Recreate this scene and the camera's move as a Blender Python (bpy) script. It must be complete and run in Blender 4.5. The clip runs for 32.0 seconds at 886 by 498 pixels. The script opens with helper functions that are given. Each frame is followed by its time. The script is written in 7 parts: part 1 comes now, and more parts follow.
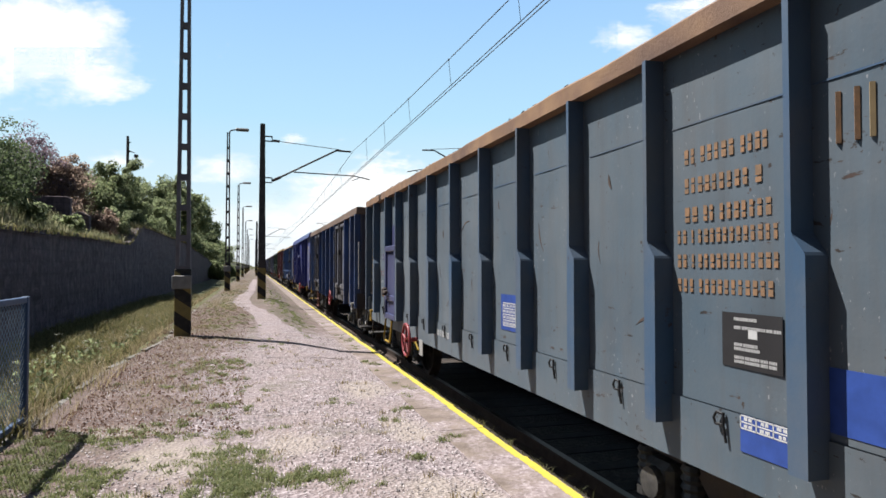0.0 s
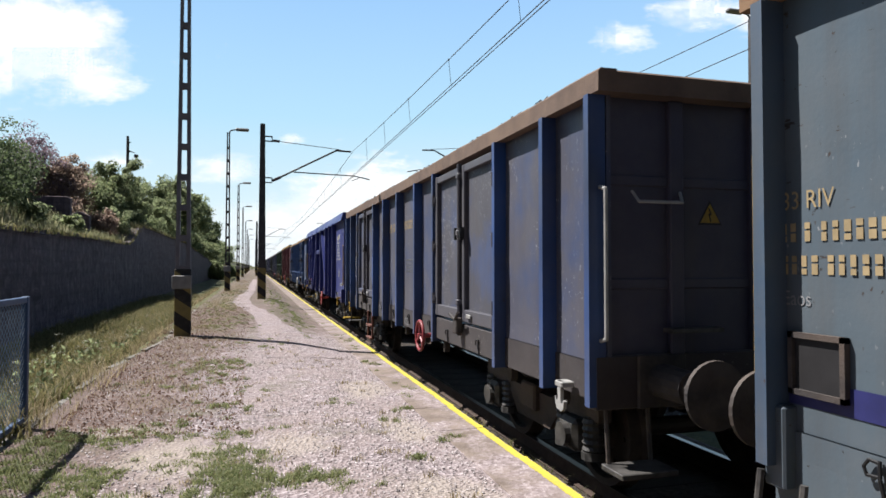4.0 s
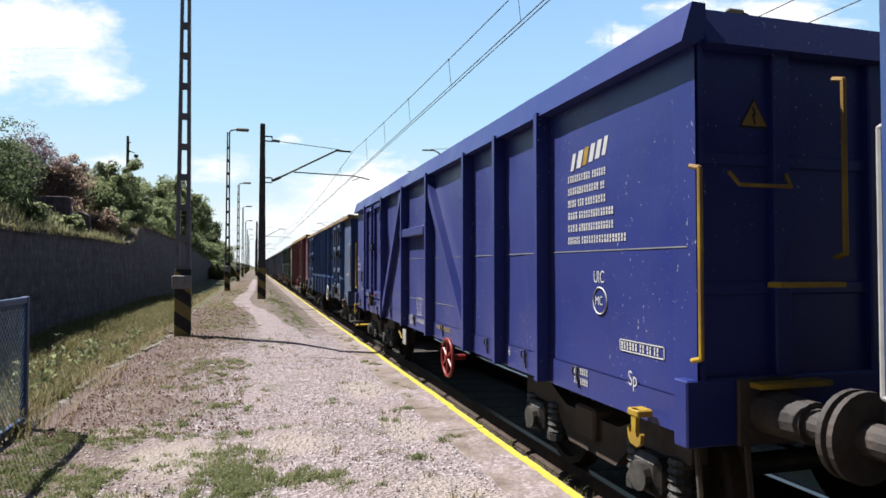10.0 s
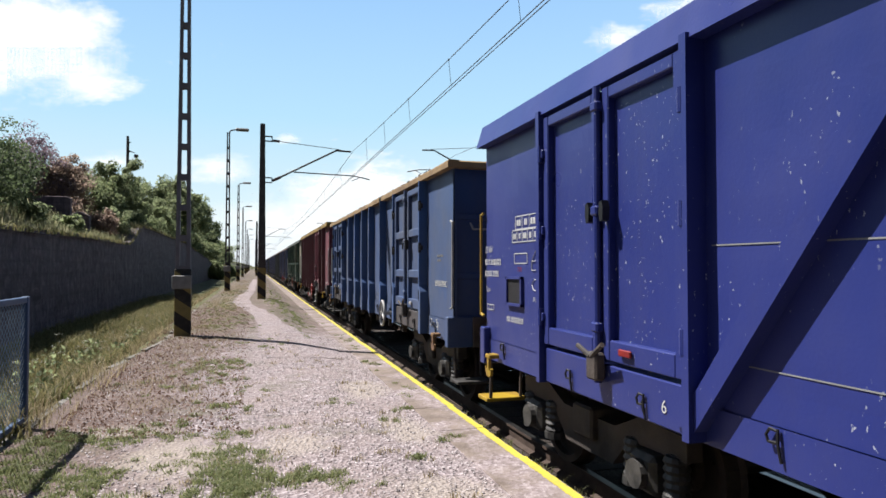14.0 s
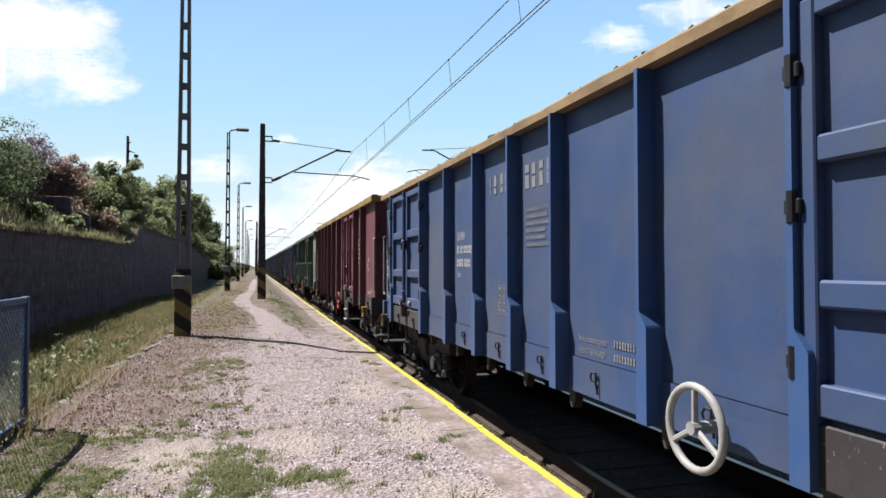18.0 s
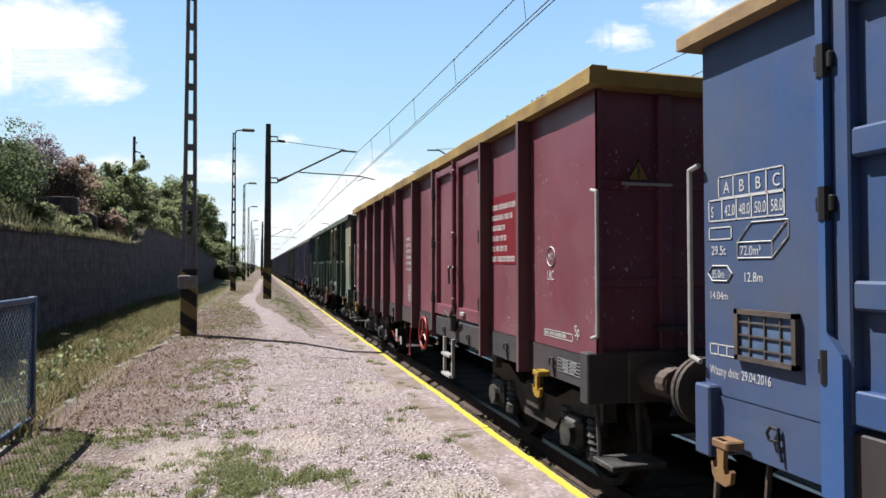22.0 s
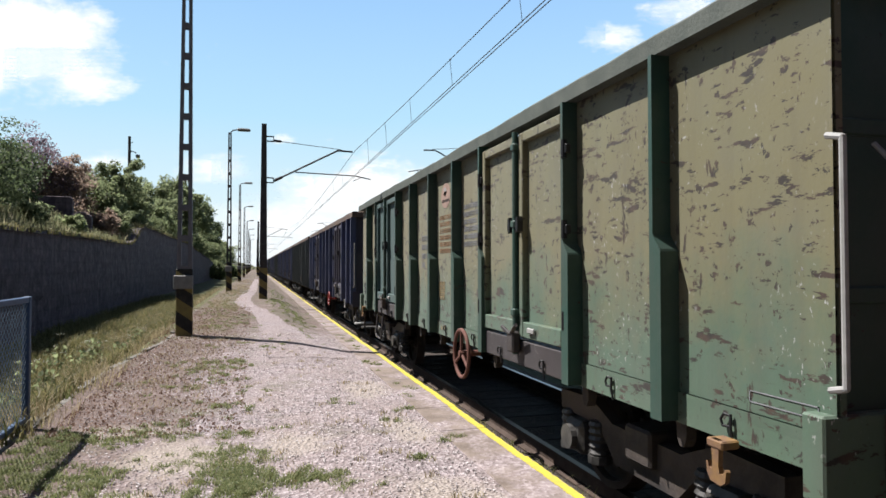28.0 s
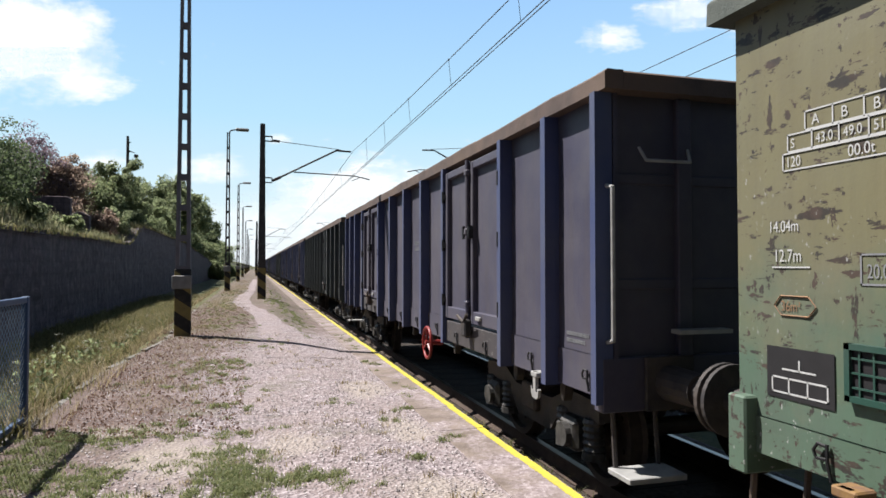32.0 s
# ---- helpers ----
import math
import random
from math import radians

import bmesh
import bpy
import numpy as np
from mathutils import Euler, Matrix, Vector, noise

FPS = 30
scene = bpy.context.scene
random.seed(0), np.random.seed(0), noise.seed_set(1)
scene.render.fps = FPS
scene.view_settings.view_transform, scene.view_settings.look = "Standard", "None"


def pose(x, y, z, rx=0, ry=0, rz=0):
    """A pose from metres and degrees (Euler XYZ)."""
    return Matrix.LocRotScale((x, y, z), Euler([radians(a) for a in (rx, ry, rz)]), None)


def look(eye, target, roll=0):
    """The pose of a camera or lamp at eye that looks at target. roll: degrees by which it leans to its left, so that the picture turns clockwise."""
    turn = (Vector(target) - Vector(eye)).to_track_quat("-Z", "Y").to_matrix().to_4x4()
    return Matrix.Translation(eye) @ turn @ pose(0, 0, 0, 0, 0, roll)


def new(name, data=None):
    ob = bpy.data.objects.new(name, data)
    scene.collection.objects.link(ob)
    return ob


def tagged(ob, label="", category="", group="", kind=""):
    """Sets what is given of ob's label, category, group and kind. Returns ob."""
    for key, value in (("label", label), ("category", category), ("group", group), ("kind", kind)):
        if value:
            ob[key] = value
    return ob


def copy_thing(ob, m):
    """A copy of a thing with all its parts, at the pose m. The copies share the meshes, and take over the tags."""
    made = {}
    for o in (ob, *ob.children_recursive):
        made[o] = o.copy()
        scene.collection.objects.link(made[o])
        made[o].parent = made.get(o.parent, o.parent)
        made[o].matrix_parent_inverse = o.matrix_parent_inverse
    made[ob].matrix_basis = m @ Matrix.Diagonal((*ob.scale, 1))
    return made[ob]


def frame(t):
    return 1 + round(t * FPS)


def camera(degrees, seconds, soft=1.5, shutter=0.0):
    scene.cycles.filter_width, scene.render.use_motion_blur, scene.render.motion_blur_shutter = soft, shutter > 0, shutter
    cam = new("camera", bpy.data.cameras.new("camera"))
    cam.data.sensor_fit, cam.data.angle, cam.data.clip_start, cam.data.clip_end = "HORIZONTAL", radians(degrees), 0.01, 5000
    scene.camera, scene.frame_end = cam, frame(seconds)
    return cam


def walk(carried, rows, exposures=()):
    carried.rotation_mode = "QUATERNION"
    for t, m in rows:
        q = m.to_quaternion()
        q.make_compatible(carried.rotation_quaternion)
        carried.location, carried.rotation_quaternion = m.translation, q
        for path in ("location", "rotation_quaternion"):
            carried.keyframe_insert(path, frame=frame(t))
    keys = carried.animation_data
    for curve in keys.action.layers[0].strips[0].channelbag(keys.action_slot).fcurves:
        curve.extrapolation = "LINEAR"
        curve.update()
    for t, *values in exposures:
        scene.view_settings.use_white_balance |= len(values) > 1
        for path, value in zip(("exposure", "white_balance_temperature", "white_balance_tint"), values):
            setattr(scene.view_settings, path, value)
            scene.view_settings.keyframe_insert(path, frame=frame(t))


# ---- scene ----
# ---------------------------------------------------------------- camera
EYE = Vector((0.0, 0.0, 1.58))
PITCH, YAW, ROLL = 1.49, -16.195, 0.0


def aim(turn):
    """The camera's pose, panned by turn degrees to the left."""
    return Matrix.Translation(EYE) @ Euler((0, 0, radians(YAW + turn))).to_matrix().to_4x4() @ pose(0, 0, 0, 90 + PITCH) @ pose(0, 0, 0, 0, 0, ROLL)


cam = camera(68.57, 32.0, soft=1.6)
walk(cam, [(t, aim(a)) for t, a in (
    (0, 0), (10, 0), (20.0, 0), (20.5, 0.06), (21.0, 0.20), (21.5, 0.36), (22.0, 0.46), (22.5, 0.48), (23.0, 0.49), (23.5, 0.46),
    (24.0, 0.41), (24.5, 0.38), (25.0, 0.33), (25.5, 0.30), (26.5, 0.22), (27.5, 0.14), (28.0, 0.12), (28.5, 0.08), (30.0, 0.06), (31.0, 0.04), (32.0, 0.0))])

# ---------------------------------------------------------------- light
SUN_EL, SUN_AZ = 57.0, (-0.82, 0.57)          # the sun stands before the camera, over the left bank
world = bpy.data.worlds.new("sky")
scene.world = world
world.use_nodes = True
wn = world.node_tree.nodes
sky = wn.new("ShaderNodeTexSky")
sky.sky_type = "NISHITA"
sky.sun_disc = False
sky.sun_elevation = radians(SUN_EL)
sky.sun_rotation = math.atan2(SUN_AZ[0], SUN_AZ[1])
sky.air_density, sky.dust_density, sky.ozone_density = 1.0, 1.0, 1.6
wn["Background"].inputs["Strength"].default_value = 0.0265
world.node_tree.links.new(sky.outputs[0], wn["Background"].inputs["Color"])
sun_data = bpy.data.lights.new("sun", "SUN")
sun_data.energy, sun_data.angle, sun_data.color = 5.0, radians(0.53), (1.0, 0.965, 0.94)
sun = new("sun", sun_data)
sun.matrix_world = look((SUN_AZ[0] * 50, SUN_AZ[1] * 50, 50 * math.tan(radians(SUN_EL))), (0, 0, 0))
scene.view_settings.exposure = 1.278

# ---------------------------------------------------------------- materials
def mat_base(name, rough=0.6, metal=0.0):
    m = bpy.data.materials.new(name)
    m.use_nodes = True
    b = m.node_tree.nodes["Principled BSDF"]
    b.inputs["Roughness"].default_value, b.inputs["Metallic"].default_value = rough, metal
    b.inputs["Specular IOR Level"].default_value = 0.32
    return m, m.node_tree.nodes, m.node_tree.links, b


def tex(n, l, kind, scale, detail=4.0, coord=None, rough=0.55, stretch=None):
    t = n.new("ShaderNodeTex" + kind)
    t.inputs["Scale"].default_value = scale
    if kind == "Noise":
        t.inputs["Detail"].default_value, t.inputs["Roughness"].default_value = detail, rough
    if coord is None:
        coord = n.new("ShaderNodeTexCoord").outputs["Object"]
    if stretch:
        mp = n.new("ShaderNodeMapping")
        mp.inputs["Scale"].default_value = stretch
        l.new(coord, mp.inputs["Vector"])
        coord = mp.outputs[0]
    l.new(coord, t.inputs["Vector"])
    return t


def ramp(n, l, src, stops):
    r = n.new("ShaderNodeValToRGB")
    e = r.color_ramp.elements
    while len(e) < len(stops):
        e.new(0.5)
    for k, (p, c) in zip(e, stops):
        k.position = p
        k.color = (*c, 1) if len(c) == 3 else c
    l.new(src, r.inputs[0])
    return r


def mixc(n, l, fac, a, b, mode="MIX"):
    m = n.new("ShaderNodeMix")
    m.data_type, m.blend_type = "RGBA", mode
    for i, v in ((0, fac), (6, a), (7, b)):
        if isinstance(v, (int, float)):
            m.inputs[i].default_value = v
        elif isinstance(v, tuple):
            m.inputs[i].default_value = (*v, 1)
        else:
            l.new(v, m.inputs[i])
    return m.outputs[2]


def bump(n, l, b, height, strength, dist=0.02):
    k = n.new("ShaderNodeBump")
    k.inputs["Strength"].default_value, k.inputs["Distance"].default_value = strength, dist
    l.new(height, k.inputs["Height"])
    l.new(k.outputs[0], b.inputs["Normal"])


G3 = lambda v: (v, v, v)


def paint(name, col, fade, rust=0.25, rough=0.5, dirt=0.35, patch=None, chips=None, scars=0.0, low=None, dust=0.04):
    """Old wagon paint: col faded towards fade in clouds, dust running down, rust breaking through in spots.
    chips: white splashes; scars: torn patches with rust under them; low: another paint near the bottom."""
    m, n, l, b = mat_base(name, rough)
    b.inputs["Sheen Weight"].default_value, b.inputs["Sheen Roughness"].default_value = dust, 0.5
    co = n.new("ShaderNodeTexCoord").outputs["Object"]
    big = tex(n, l, "Noise", 0.9, 3, co)
    c = mixc(n, l, ramp(n, l, big.outputs[0], [(0.35, G3(0)), (0.68, G3(1))]).outputs[0], col, fade)
    if low:
        sp = n.new("ShaderNodeSeparateXYZ")
        l.new(co, sp.inputs[0])
        wob = tex(n, l, "Noise", 1.6, 6, co, 0.65)
        ad = n.new("ShaderNodeMath")
        ad.operation = "MULTIPLY_ADD"
        l.new(wob.outputs[0], ad.inputs[0])
        ad.inputs[1].default_value = 1.5
        l.new(sp.outputs[2], ad.inputs[2])
        mr = n.new("ShaderNodeMapRange")
        l.new(ad.outputs[0], mr.inputs[0])
        mr.inputs[1].default_value, mr.inputs[2].default_value, mr.inputs[3].default_value, mr.inputs[4].default_value = 2.15, 2.75, 1.0, 0.0
        c = mixc(n, l, mr.outputs[0], c, low)
    if patch:
        pn = tex(n, l, "Noise", 1.3, 6, co, 0.6)
        c = mixc(n, l, ramp(n, l, pn.outputs[0], [(0.46, G3(0)), (0.62, G3(0.85))]).outputs[0], c, patch)
    streak = tex(n, l, "Noise", 3.0, 5, co, 0.6, (1, 2.2, 0.16))
    c = mixc(n, l, ramp(n, l, streak.outputs[0], [(0.46, G3(0)), (0.74, G3(dirt))]).outputs[0], c, (0.04537, 0.03506, 0.02681))
    scuff = tex(n, l, "Noise", 2.4, 9, co, 0.72)
    c = mixc(n, l, ramp(n, l, scuff.outputs[0], [(0.42, G3(0.0)), (0.62, G3(0.5 * dirt))]).outputs[0], c, (0.1062, 0.1, 0.095))
    spots = tex(n, l, "Noise", 7.0, 8, co, 0.7)
    lo = 0.75 - 0.3 * rust
    c = mixc(n, l, ramp(n, l, spots.outputs[0], [(lo, G3(0)), (lo + 0.05, G3(0.9))]).outputs[0], c, (0.03506, 0.0165, 0.0099))
    if scars:
        for stretch, sc, more in (((1, 1.0, 3.4), 2.3, 0.0), ((1, 3.6, 1.0), 2.6, 0.03), ((1, 1.0, 3.2), 4.8, 0.0), ((1, 1.6, 1.6), 8.0, 0.0)):
            t = tex(n, l, "Noise", sc, 7, co, 0.66, stretch)
            k = 0.68 - 0.1 * scars + more
            tone = tex(n, l, "Noise", 11.0, 3, co, 0.5)
            under = ramp(n, l, tone.outputs[0], [(0.4, (0.01375, 0.01, 0.008125)), (0.62, (0.0375, 0.02125, 0.015))]).outputs[0]
            c = mixc(n, l, ramp(n, l, t.outputs[0], [(k, G3(0)), (k + 0.018, G3(0.94))]).outputs[0], c, under)
    if chips:
        vo = tex(n, l, "Noise", 38.0, 3, co, 0.55, (1, 1.2, 0.7))
        area = tex(n, l, "Noise", 0.8, 3, co, 0.6)
        msk = mixc(n, l, 1.0, ramp(n, l, vo.outputs[0], [(chips[0], G3(0)), (chips[0] + 0.02, G3(0.95))]).outputs[0], ramp(n, l, area.outputs[0], [(0.47, G3(0)), (0.56, G3(1))]).outputs[0], "MULTIPLY")
        c = mixc(n, l, msk, c, chips[1])
    l.new(c, b.inputs["Base Color"])
    rr = ramp(n, l, big.outputs[0], [(0.3, G3(rough - 0.08)), (0.7, G3(rough + 0.15))])
    l.new(rr.outputs[0], b.inputs["Roughness"])
    fine = tex(n, l, "Noise", 40.0, 4, co)
    bump(n, l, b, fine.outputs[0], 0.10, 0.008)
    return m


def two_tone(name, a, b2, scale, rough=0.85, bumps=0.4, bscale=None, c3=None, metal=0.0, dist=0.02, detail=6):
    m, n, l, b = mat_base(name, rough, metal)
    co = n.new("ShaderNodeTexCoord").outputs["Object"]
    t = tex(n, l, "Noise", scale, detail, co, 0.6)
    c = ramp(n, l, t.outputs[0], [(0.36, a), (0.64, b2)]).outputs[0]
    if c3:
        t3 = tex(n, l, "Noise", scale * 0.17, 4, co)
        c = mixc(n, l, ramp(n, l, t3.outputs[0], [(0.45, G3(0)), (0.62, G3(0.8))]).outputs[0], c, c3)
    l.new(c, b.inputs["Base Color"])
    tb = tex(n, l, "Noise", bscale or scale * 4, 5, co, 0.65)
    bump(n, l, b, tb.outputs[0], bumps, dist)
    return m


def plain(name, col, rough=0.5, metal=0.0, vary=0.25):
    d = tuple(x * (1 - vary) for x in col)
    return two_tone(name, col, d, 9.0, rough, 0.1, 60.0, metal=metal, dist=0.004)


M = {}
M["steel_dark"] = two_tone("grimy_black_steel", (0.01905, 0.01762, 0.0181), (0.04952, 0.0419, 0.0381), 6.0, 0.7, 0.3, 30.0, (0.07143, 0.05143, 0.04))
M["steel_wheel"] = two_tone("wheel_steel", (0.03143, 0.02514, 0.022), (0.06286, 0.04714, 0.03771), 5.0, 0.6, 0.2, 30.0, metal=0.3)
M["steel_grey"] = two_tone("oily_grey_steel", (0.02857, 0.02762, 0.02667), (0.08095, 0.07619, 0.07143), 8.0, 0.5, 0.2, 40.0, metal=0.3)
M["rail_side"] = two_tone("rusty_rail", (0.02969, 0.01781, 0.0125), (0.05038, 0.03269, 0.02375), 8.0, 0.8, 0.3, 40.0)
M["rail_top"] = two_tone("worn_rail_head", (0.1, 0.09687, 0.09375), (0.1375, 0.1344, 0.1312), 3.0, 0.32, 0.02, 40.0, metal=0.9)
M["sleeper"] = two_tone("oily_wooden_sleeper", (0.01473, 0.01176, 0.009781), (0.03182, 0.02452, 0.01956), 5.0, 0.9, 0.3)
M["ballast"] = two_tone("brown_ballast", (0.02, 0.0165, 0.015), (0.08, 0.063, 0.054), 22.0, 0.95, 1.0, 25.0, (0.04, 0.033, 0.027), dist=0.06)
M["concrete"] = two_tone("weathered_concrete", (0.1237, 0.1156, 0.1031), (0.1812, 0.1694, 0.1525), 5.0, 0.9, 0.4, 30.0, (0.09875, 0.09062, 0.07437))
M["yellow_line"] = two_tone("worn_yellow_line_paint", (0.4125, 0.35, 0.03125), (0.3125, 0.2625, 0.04375), 7.0, 0.7, 0.3, 40.0)
M["white_paint"] = plain("white_stencil_paint", (0.375, 0.375, 0.3656), 0.6, vary=0.12)
M["dim_white"] = plain("faded_white_stencil_paint", (0.1688, 0.1719, 0.1781), 0.7)
M["faded_orange"] = two_tone("faded_orange_stencil_paint", (0.1937, 0.1062, 0.05312), (0.1187, 0.075, 0.04375), 16.0, 0.75, 0.1)
M["cream_paint"] = plain("cream_stencil_paint", (0.2725, 0.2062, 0.1112), 0.7)
M["yellow"] = two_tone("chipped_yellow_paint", (0.2969, 0.1981, 0.01238), (0.2269, 0.1362, 0.0165), 9.0, 0.5, 0.2, c3=(0.1444, 0.0825, 0.02475))
M["red"] = plain("red_enamel", (0.1731, 0.01444, 0.01238), 0.45)
M["pink_red"] = plain("sun_faded_red_enamel", (0.1981, 0.02887, 0.033), 0.5)
M["rusty_red"] = two_tone("rusty_red_primer", (0.07812, 0.02887, 0.02063), (0.1075, 0.04537, 0.033), 9.0, 0.8, 0.2)
M["rusty_orange"] = two_tone("rusty_orange_paint", (0.1731, 0.09875, 0.033), (0.1075, 0.06187, 0.04125), 12.0, 0.75, 0.2)
M["bar_white"] = plain("dull_white_enamel", (0.2725, 0.2681, 0.2556), 0.5)
M["black"] = plain("black_paint", (0.007425, 0.007425, 0.00825), 0.5)
M["plate_black"] = plain("dark_name_panel_paint", (0.01444, 0.01361, 0.01444), 0.6)
M["blue_box"] = plain("bright_blue_panel_paint", (0.02269, 0.05362, 0.2144), 0.5)
M["cyan_box"] = plain("pale_blue_panel_paint", (0.033, 0.1075, 0.1731), 0.6)
M["red_box"] = plain("carmine_panel_paint", (0.1362, 0.007425, 0.01444), 0.5)
M["navy_box"] = plain("navy_panel_paint", (0.01856, 0.02063, 0.09062), 0.5)
M["card_blue"] = plain("pale_blue_card", (0.0625, 0.1, 0.1688), 0.5)
M["bracket_brown"] = two_tone("dusty_brown_steel", (0.025, 0.02, 0.01716), (0.0475, 0.039, 0.03328), 8.0, 0.8, 0.3, 30.0)
M["sticker"] = plain("cream_pink_sticker", (0.2556, 0.1731, 0.14), 0.6)

# ---------------------------------------------------------------- builders
def part(name, bm, material, parent=None, label="", smooth=False):
    """One bmesh becomes one mesh object, under a thing or a part."""
    me = bpy.data.meshes.new(name)
    bmesh.ops.recalc_face_normals(bm, faces=bm.faces)
    bm.to_mesh(me)
    bm.free()
    me.materials.append(material)
    if smooth:
        me.polygons.foreach_set("use_smooth", [True] * len(me.polygons))
    ob = new(name, me)
    ob.parent = parent
    return tagged(ob, label)


def box(bm, x0, x1, y0, y1, z0, z1, bev=0.0):
    r = bmesh.ops.create_cube(bm, size=1.0)
    for v in r["verts"]:
        v.co = Vector((x0 + (v.co.x + 0.5) * (x1 - x0), y0 + (v.co.y + 0.5) * (y1 - y0), z0 + (v.co.z + 0.5) * (z1 - z0)))
    if bev:
        es = list({e for v in r["verts"] for e in v.link_edges})
        bmesh.ops.bevel(bm, geom=es, offset=bev, segments=1, affect="EDGES")
    return bm


def B(x0, x1, y0, y1, z0, z1, bev=0.0):
    return box(bmesh.new(), x0, x1, y0, y1, z0, z1, bev)


def prism(bm, pts, axis, a, b):
    """Extrudes a closed outline from a to b along an axis; pts hold the two other coordinates in order."""
    def at(p, s):
        return {"x": (s, p[0], p[1]), "y": (p[0], s, p[1]), "z": (p[0], p[1], s)}[axis]
    lo = [bm.verts.new(at(p, a)) for p in pts]
    hi = [bm.verts.new(at(p, b)) for p in pts]
    k = len(pts)
    bm.faces.new(lo)
    bm.faces.new(hi[::-1])
    for i in range(k):
        bm.faces.new((lo[i], lo[(i + 1) % k], hi[(i + 1) % k], hi[i]))
    return bm


def tube(bm, p, q, r, r2=None, seg=10):
    """A round bar from p to q."""
    p, q = Vector(p), Vector(q)
    d = q - p
    m = Matrix.Translation((p + q) / 2) @ d.to_track_quat("Z", "Y").to_matrix().to_4x4()
    bmesh.ops.create_cone(bm, cap_ends=True, segments=seg, radius1=r, radius2=r if r2 is None else r2, depth=d.length, matrix=m)
    return bm


def pipe(bm, pts, r, seg=8):
    for p, q in zip(pts, pts[1:]):
        tube(bm, p, q, r, seg=seg)
    for p in pts[1:-1]:
        bmesh.ops.create_icosphere(bm, subdivisions=1, radius=r * 1.02, matrix=Matrix.Translation(p))
    return bm


def ring(bm, c, R, r, axis="x", seg=24, sec=6):
    vs = []
    for i in range(seg):
        a = 2 * math.pi * i / seg
        row = []
        for j in range(sec):
            b = 2 * math.pi * j / sec
            u, v, w = (R + r * math.cos(b)) * math.cos(a), (R + r * math.cos(b)) * math.sin(a), r * math.sin(b)
            row.append(bm.verts.new(Vector(c) + Vector({"x": (w, u, v), "y": (u, w, v), "z": (u, v, w)}[axis])))
        vs.append(row)
    for i in range(seg):
        for j in range(sec):
            bm.faces.new((vs[i][j], vs[(i + 1) % seg][j], vs[(i + 1) % seg][(j + 1) % sec], vs[i][(j + 1) % sec]))
    return bm


def sheet(x, y0, y1, z0, z1, thick, dent=0.006, seed=0.0, ny=9, nz=13):
    """A pressed steel side sheet: its outer face at x (looking to -x), with slight dents."""
    bm = bmesh.new()
    g = []
    for i in range(ny + 1):
        col = []
        for j in range(nz + 1):
            y, z = y0 + (y1 - y0) * i / ny, z0 + (z1 - z0) * j / nz
            edge = min(i, ny - i, j, nz - j) > 0
            w = abs(dent * noise.noise(Vector((y * 1.3 + seed * 7.7, z * 1.1, seed))) * 2 + dent * 0.5 * noise.noise(Vector((y * 4 + seed, z * 4, 3.0))))
            col.append(bm.verts.new((x + (w if edge else 0), y, z)))
        g.append(col)
    for i in range(ny):
        for j in range(nz):
            bm.faces.new((g[i][j], g[i][j + 1], g[i + 1][j + 1], g[i + 1][j]))
    box(bm, x + 0.02, x + 0.02 + thick, y0, y1, z0, z1)
    return bm


def letters(name, text, y, z, h, material, parent, x=None, wide=1.0, label="", rot=None):
    """Stencilled writing on a wagon's platform side; y is where it begins (reading towards -y), z its base line."""
    cu = bpy.data.curves.new(name, "FONT")
    cu.body = text
    cu.size = h * 1.38
    cu.extrude = 0.0
    tmp = bpy.data.objects.new(name, cu)
    me = bpy.data.meshes.new_from_object(tmp)
    bpy.data.objects.remove(tmp)
    if rot is None:
        m = Matrix(((0, 0, -1, x), (-wide, 0, 0, y), (0, 1, 0, z), (0, 0, 0, 1)))
    else:
        m = rot
    me.transform(m)
    me.materials.clear()
    me.materials.append(material)
    ob = new(name, me)
    ob.parent = parent
    return tagged(ob, label)


def flat(bm, x, ya, yb, za, zb):
    """A painted patch facing -x, 2 mm thick."""
    return box(bm, x, x + 0.002, min(ya, yb), max(ya, yb), min(za, zb), max(za, zb))


def frame_lines(bm, x, y0, y1, z0, z1, w=0.012):
    flat(bm, x, y0, y1, z0, z0 + w), flat(bm, x, y0, y1, z1 - w, z1)
    flat(bm, x, y0, y0 + w, z0, z1), flat(bm, x, y1 - w, y1, z0, z1)
    return bm


def bars(bm, x, y, z, h, words, gap=0.35):
    """A line of unreadable writing as plain bars; words are lengths in metres, read from y towards -y."""
    r = random.Random(int(1000 * (abs(y) + z)))
    for wl in words:
        n = max(1, round(wl / (0.66 * h)))
        c = wl / n
        for i in range(n):
            a, k = y - c * i, r.uniform(0.46, 0.62) * c
            if h > 0.03:
                m = z + h * r.choice((0.36, 0.5, 0.62))
                flat(bm, x, a - k, a, z, m - 0.05 * h), flat(bm, x, a - k, a, m + 0.05 * h, z + h)
            else:
                flat(bm, x, a - k, a, z, z + h)
        y -= wl + h * gap
    return bm


def disc(bm, x, y, z, r, seg=24, sy=1.0):
    pts = [(y + r * sy * math.cos(2 * math.pi * i / seg), z + r * math.sin(2 * math.pi * i / seg)) for i in range(seg)]
    return prism(bm, pts, "x", x, x + 0.002)


# ---------------------------------------------------------------- wagons
HALF, PANEL = 1.45, 1.326       # outer face of the posts, outer face of the sheets (from the track's middle)
SILL, FLOOR, TOP, RIM = 0.92, 1.24, 3.10, 3.25
FOOT, SHOULDER, DOOR_Z = 0.92, 1.68, 1.24       # lower end of the posts, where slim posts narrow, lower edge of the doors
RAIL_Z, TRACK_X = -0.30, 3.71


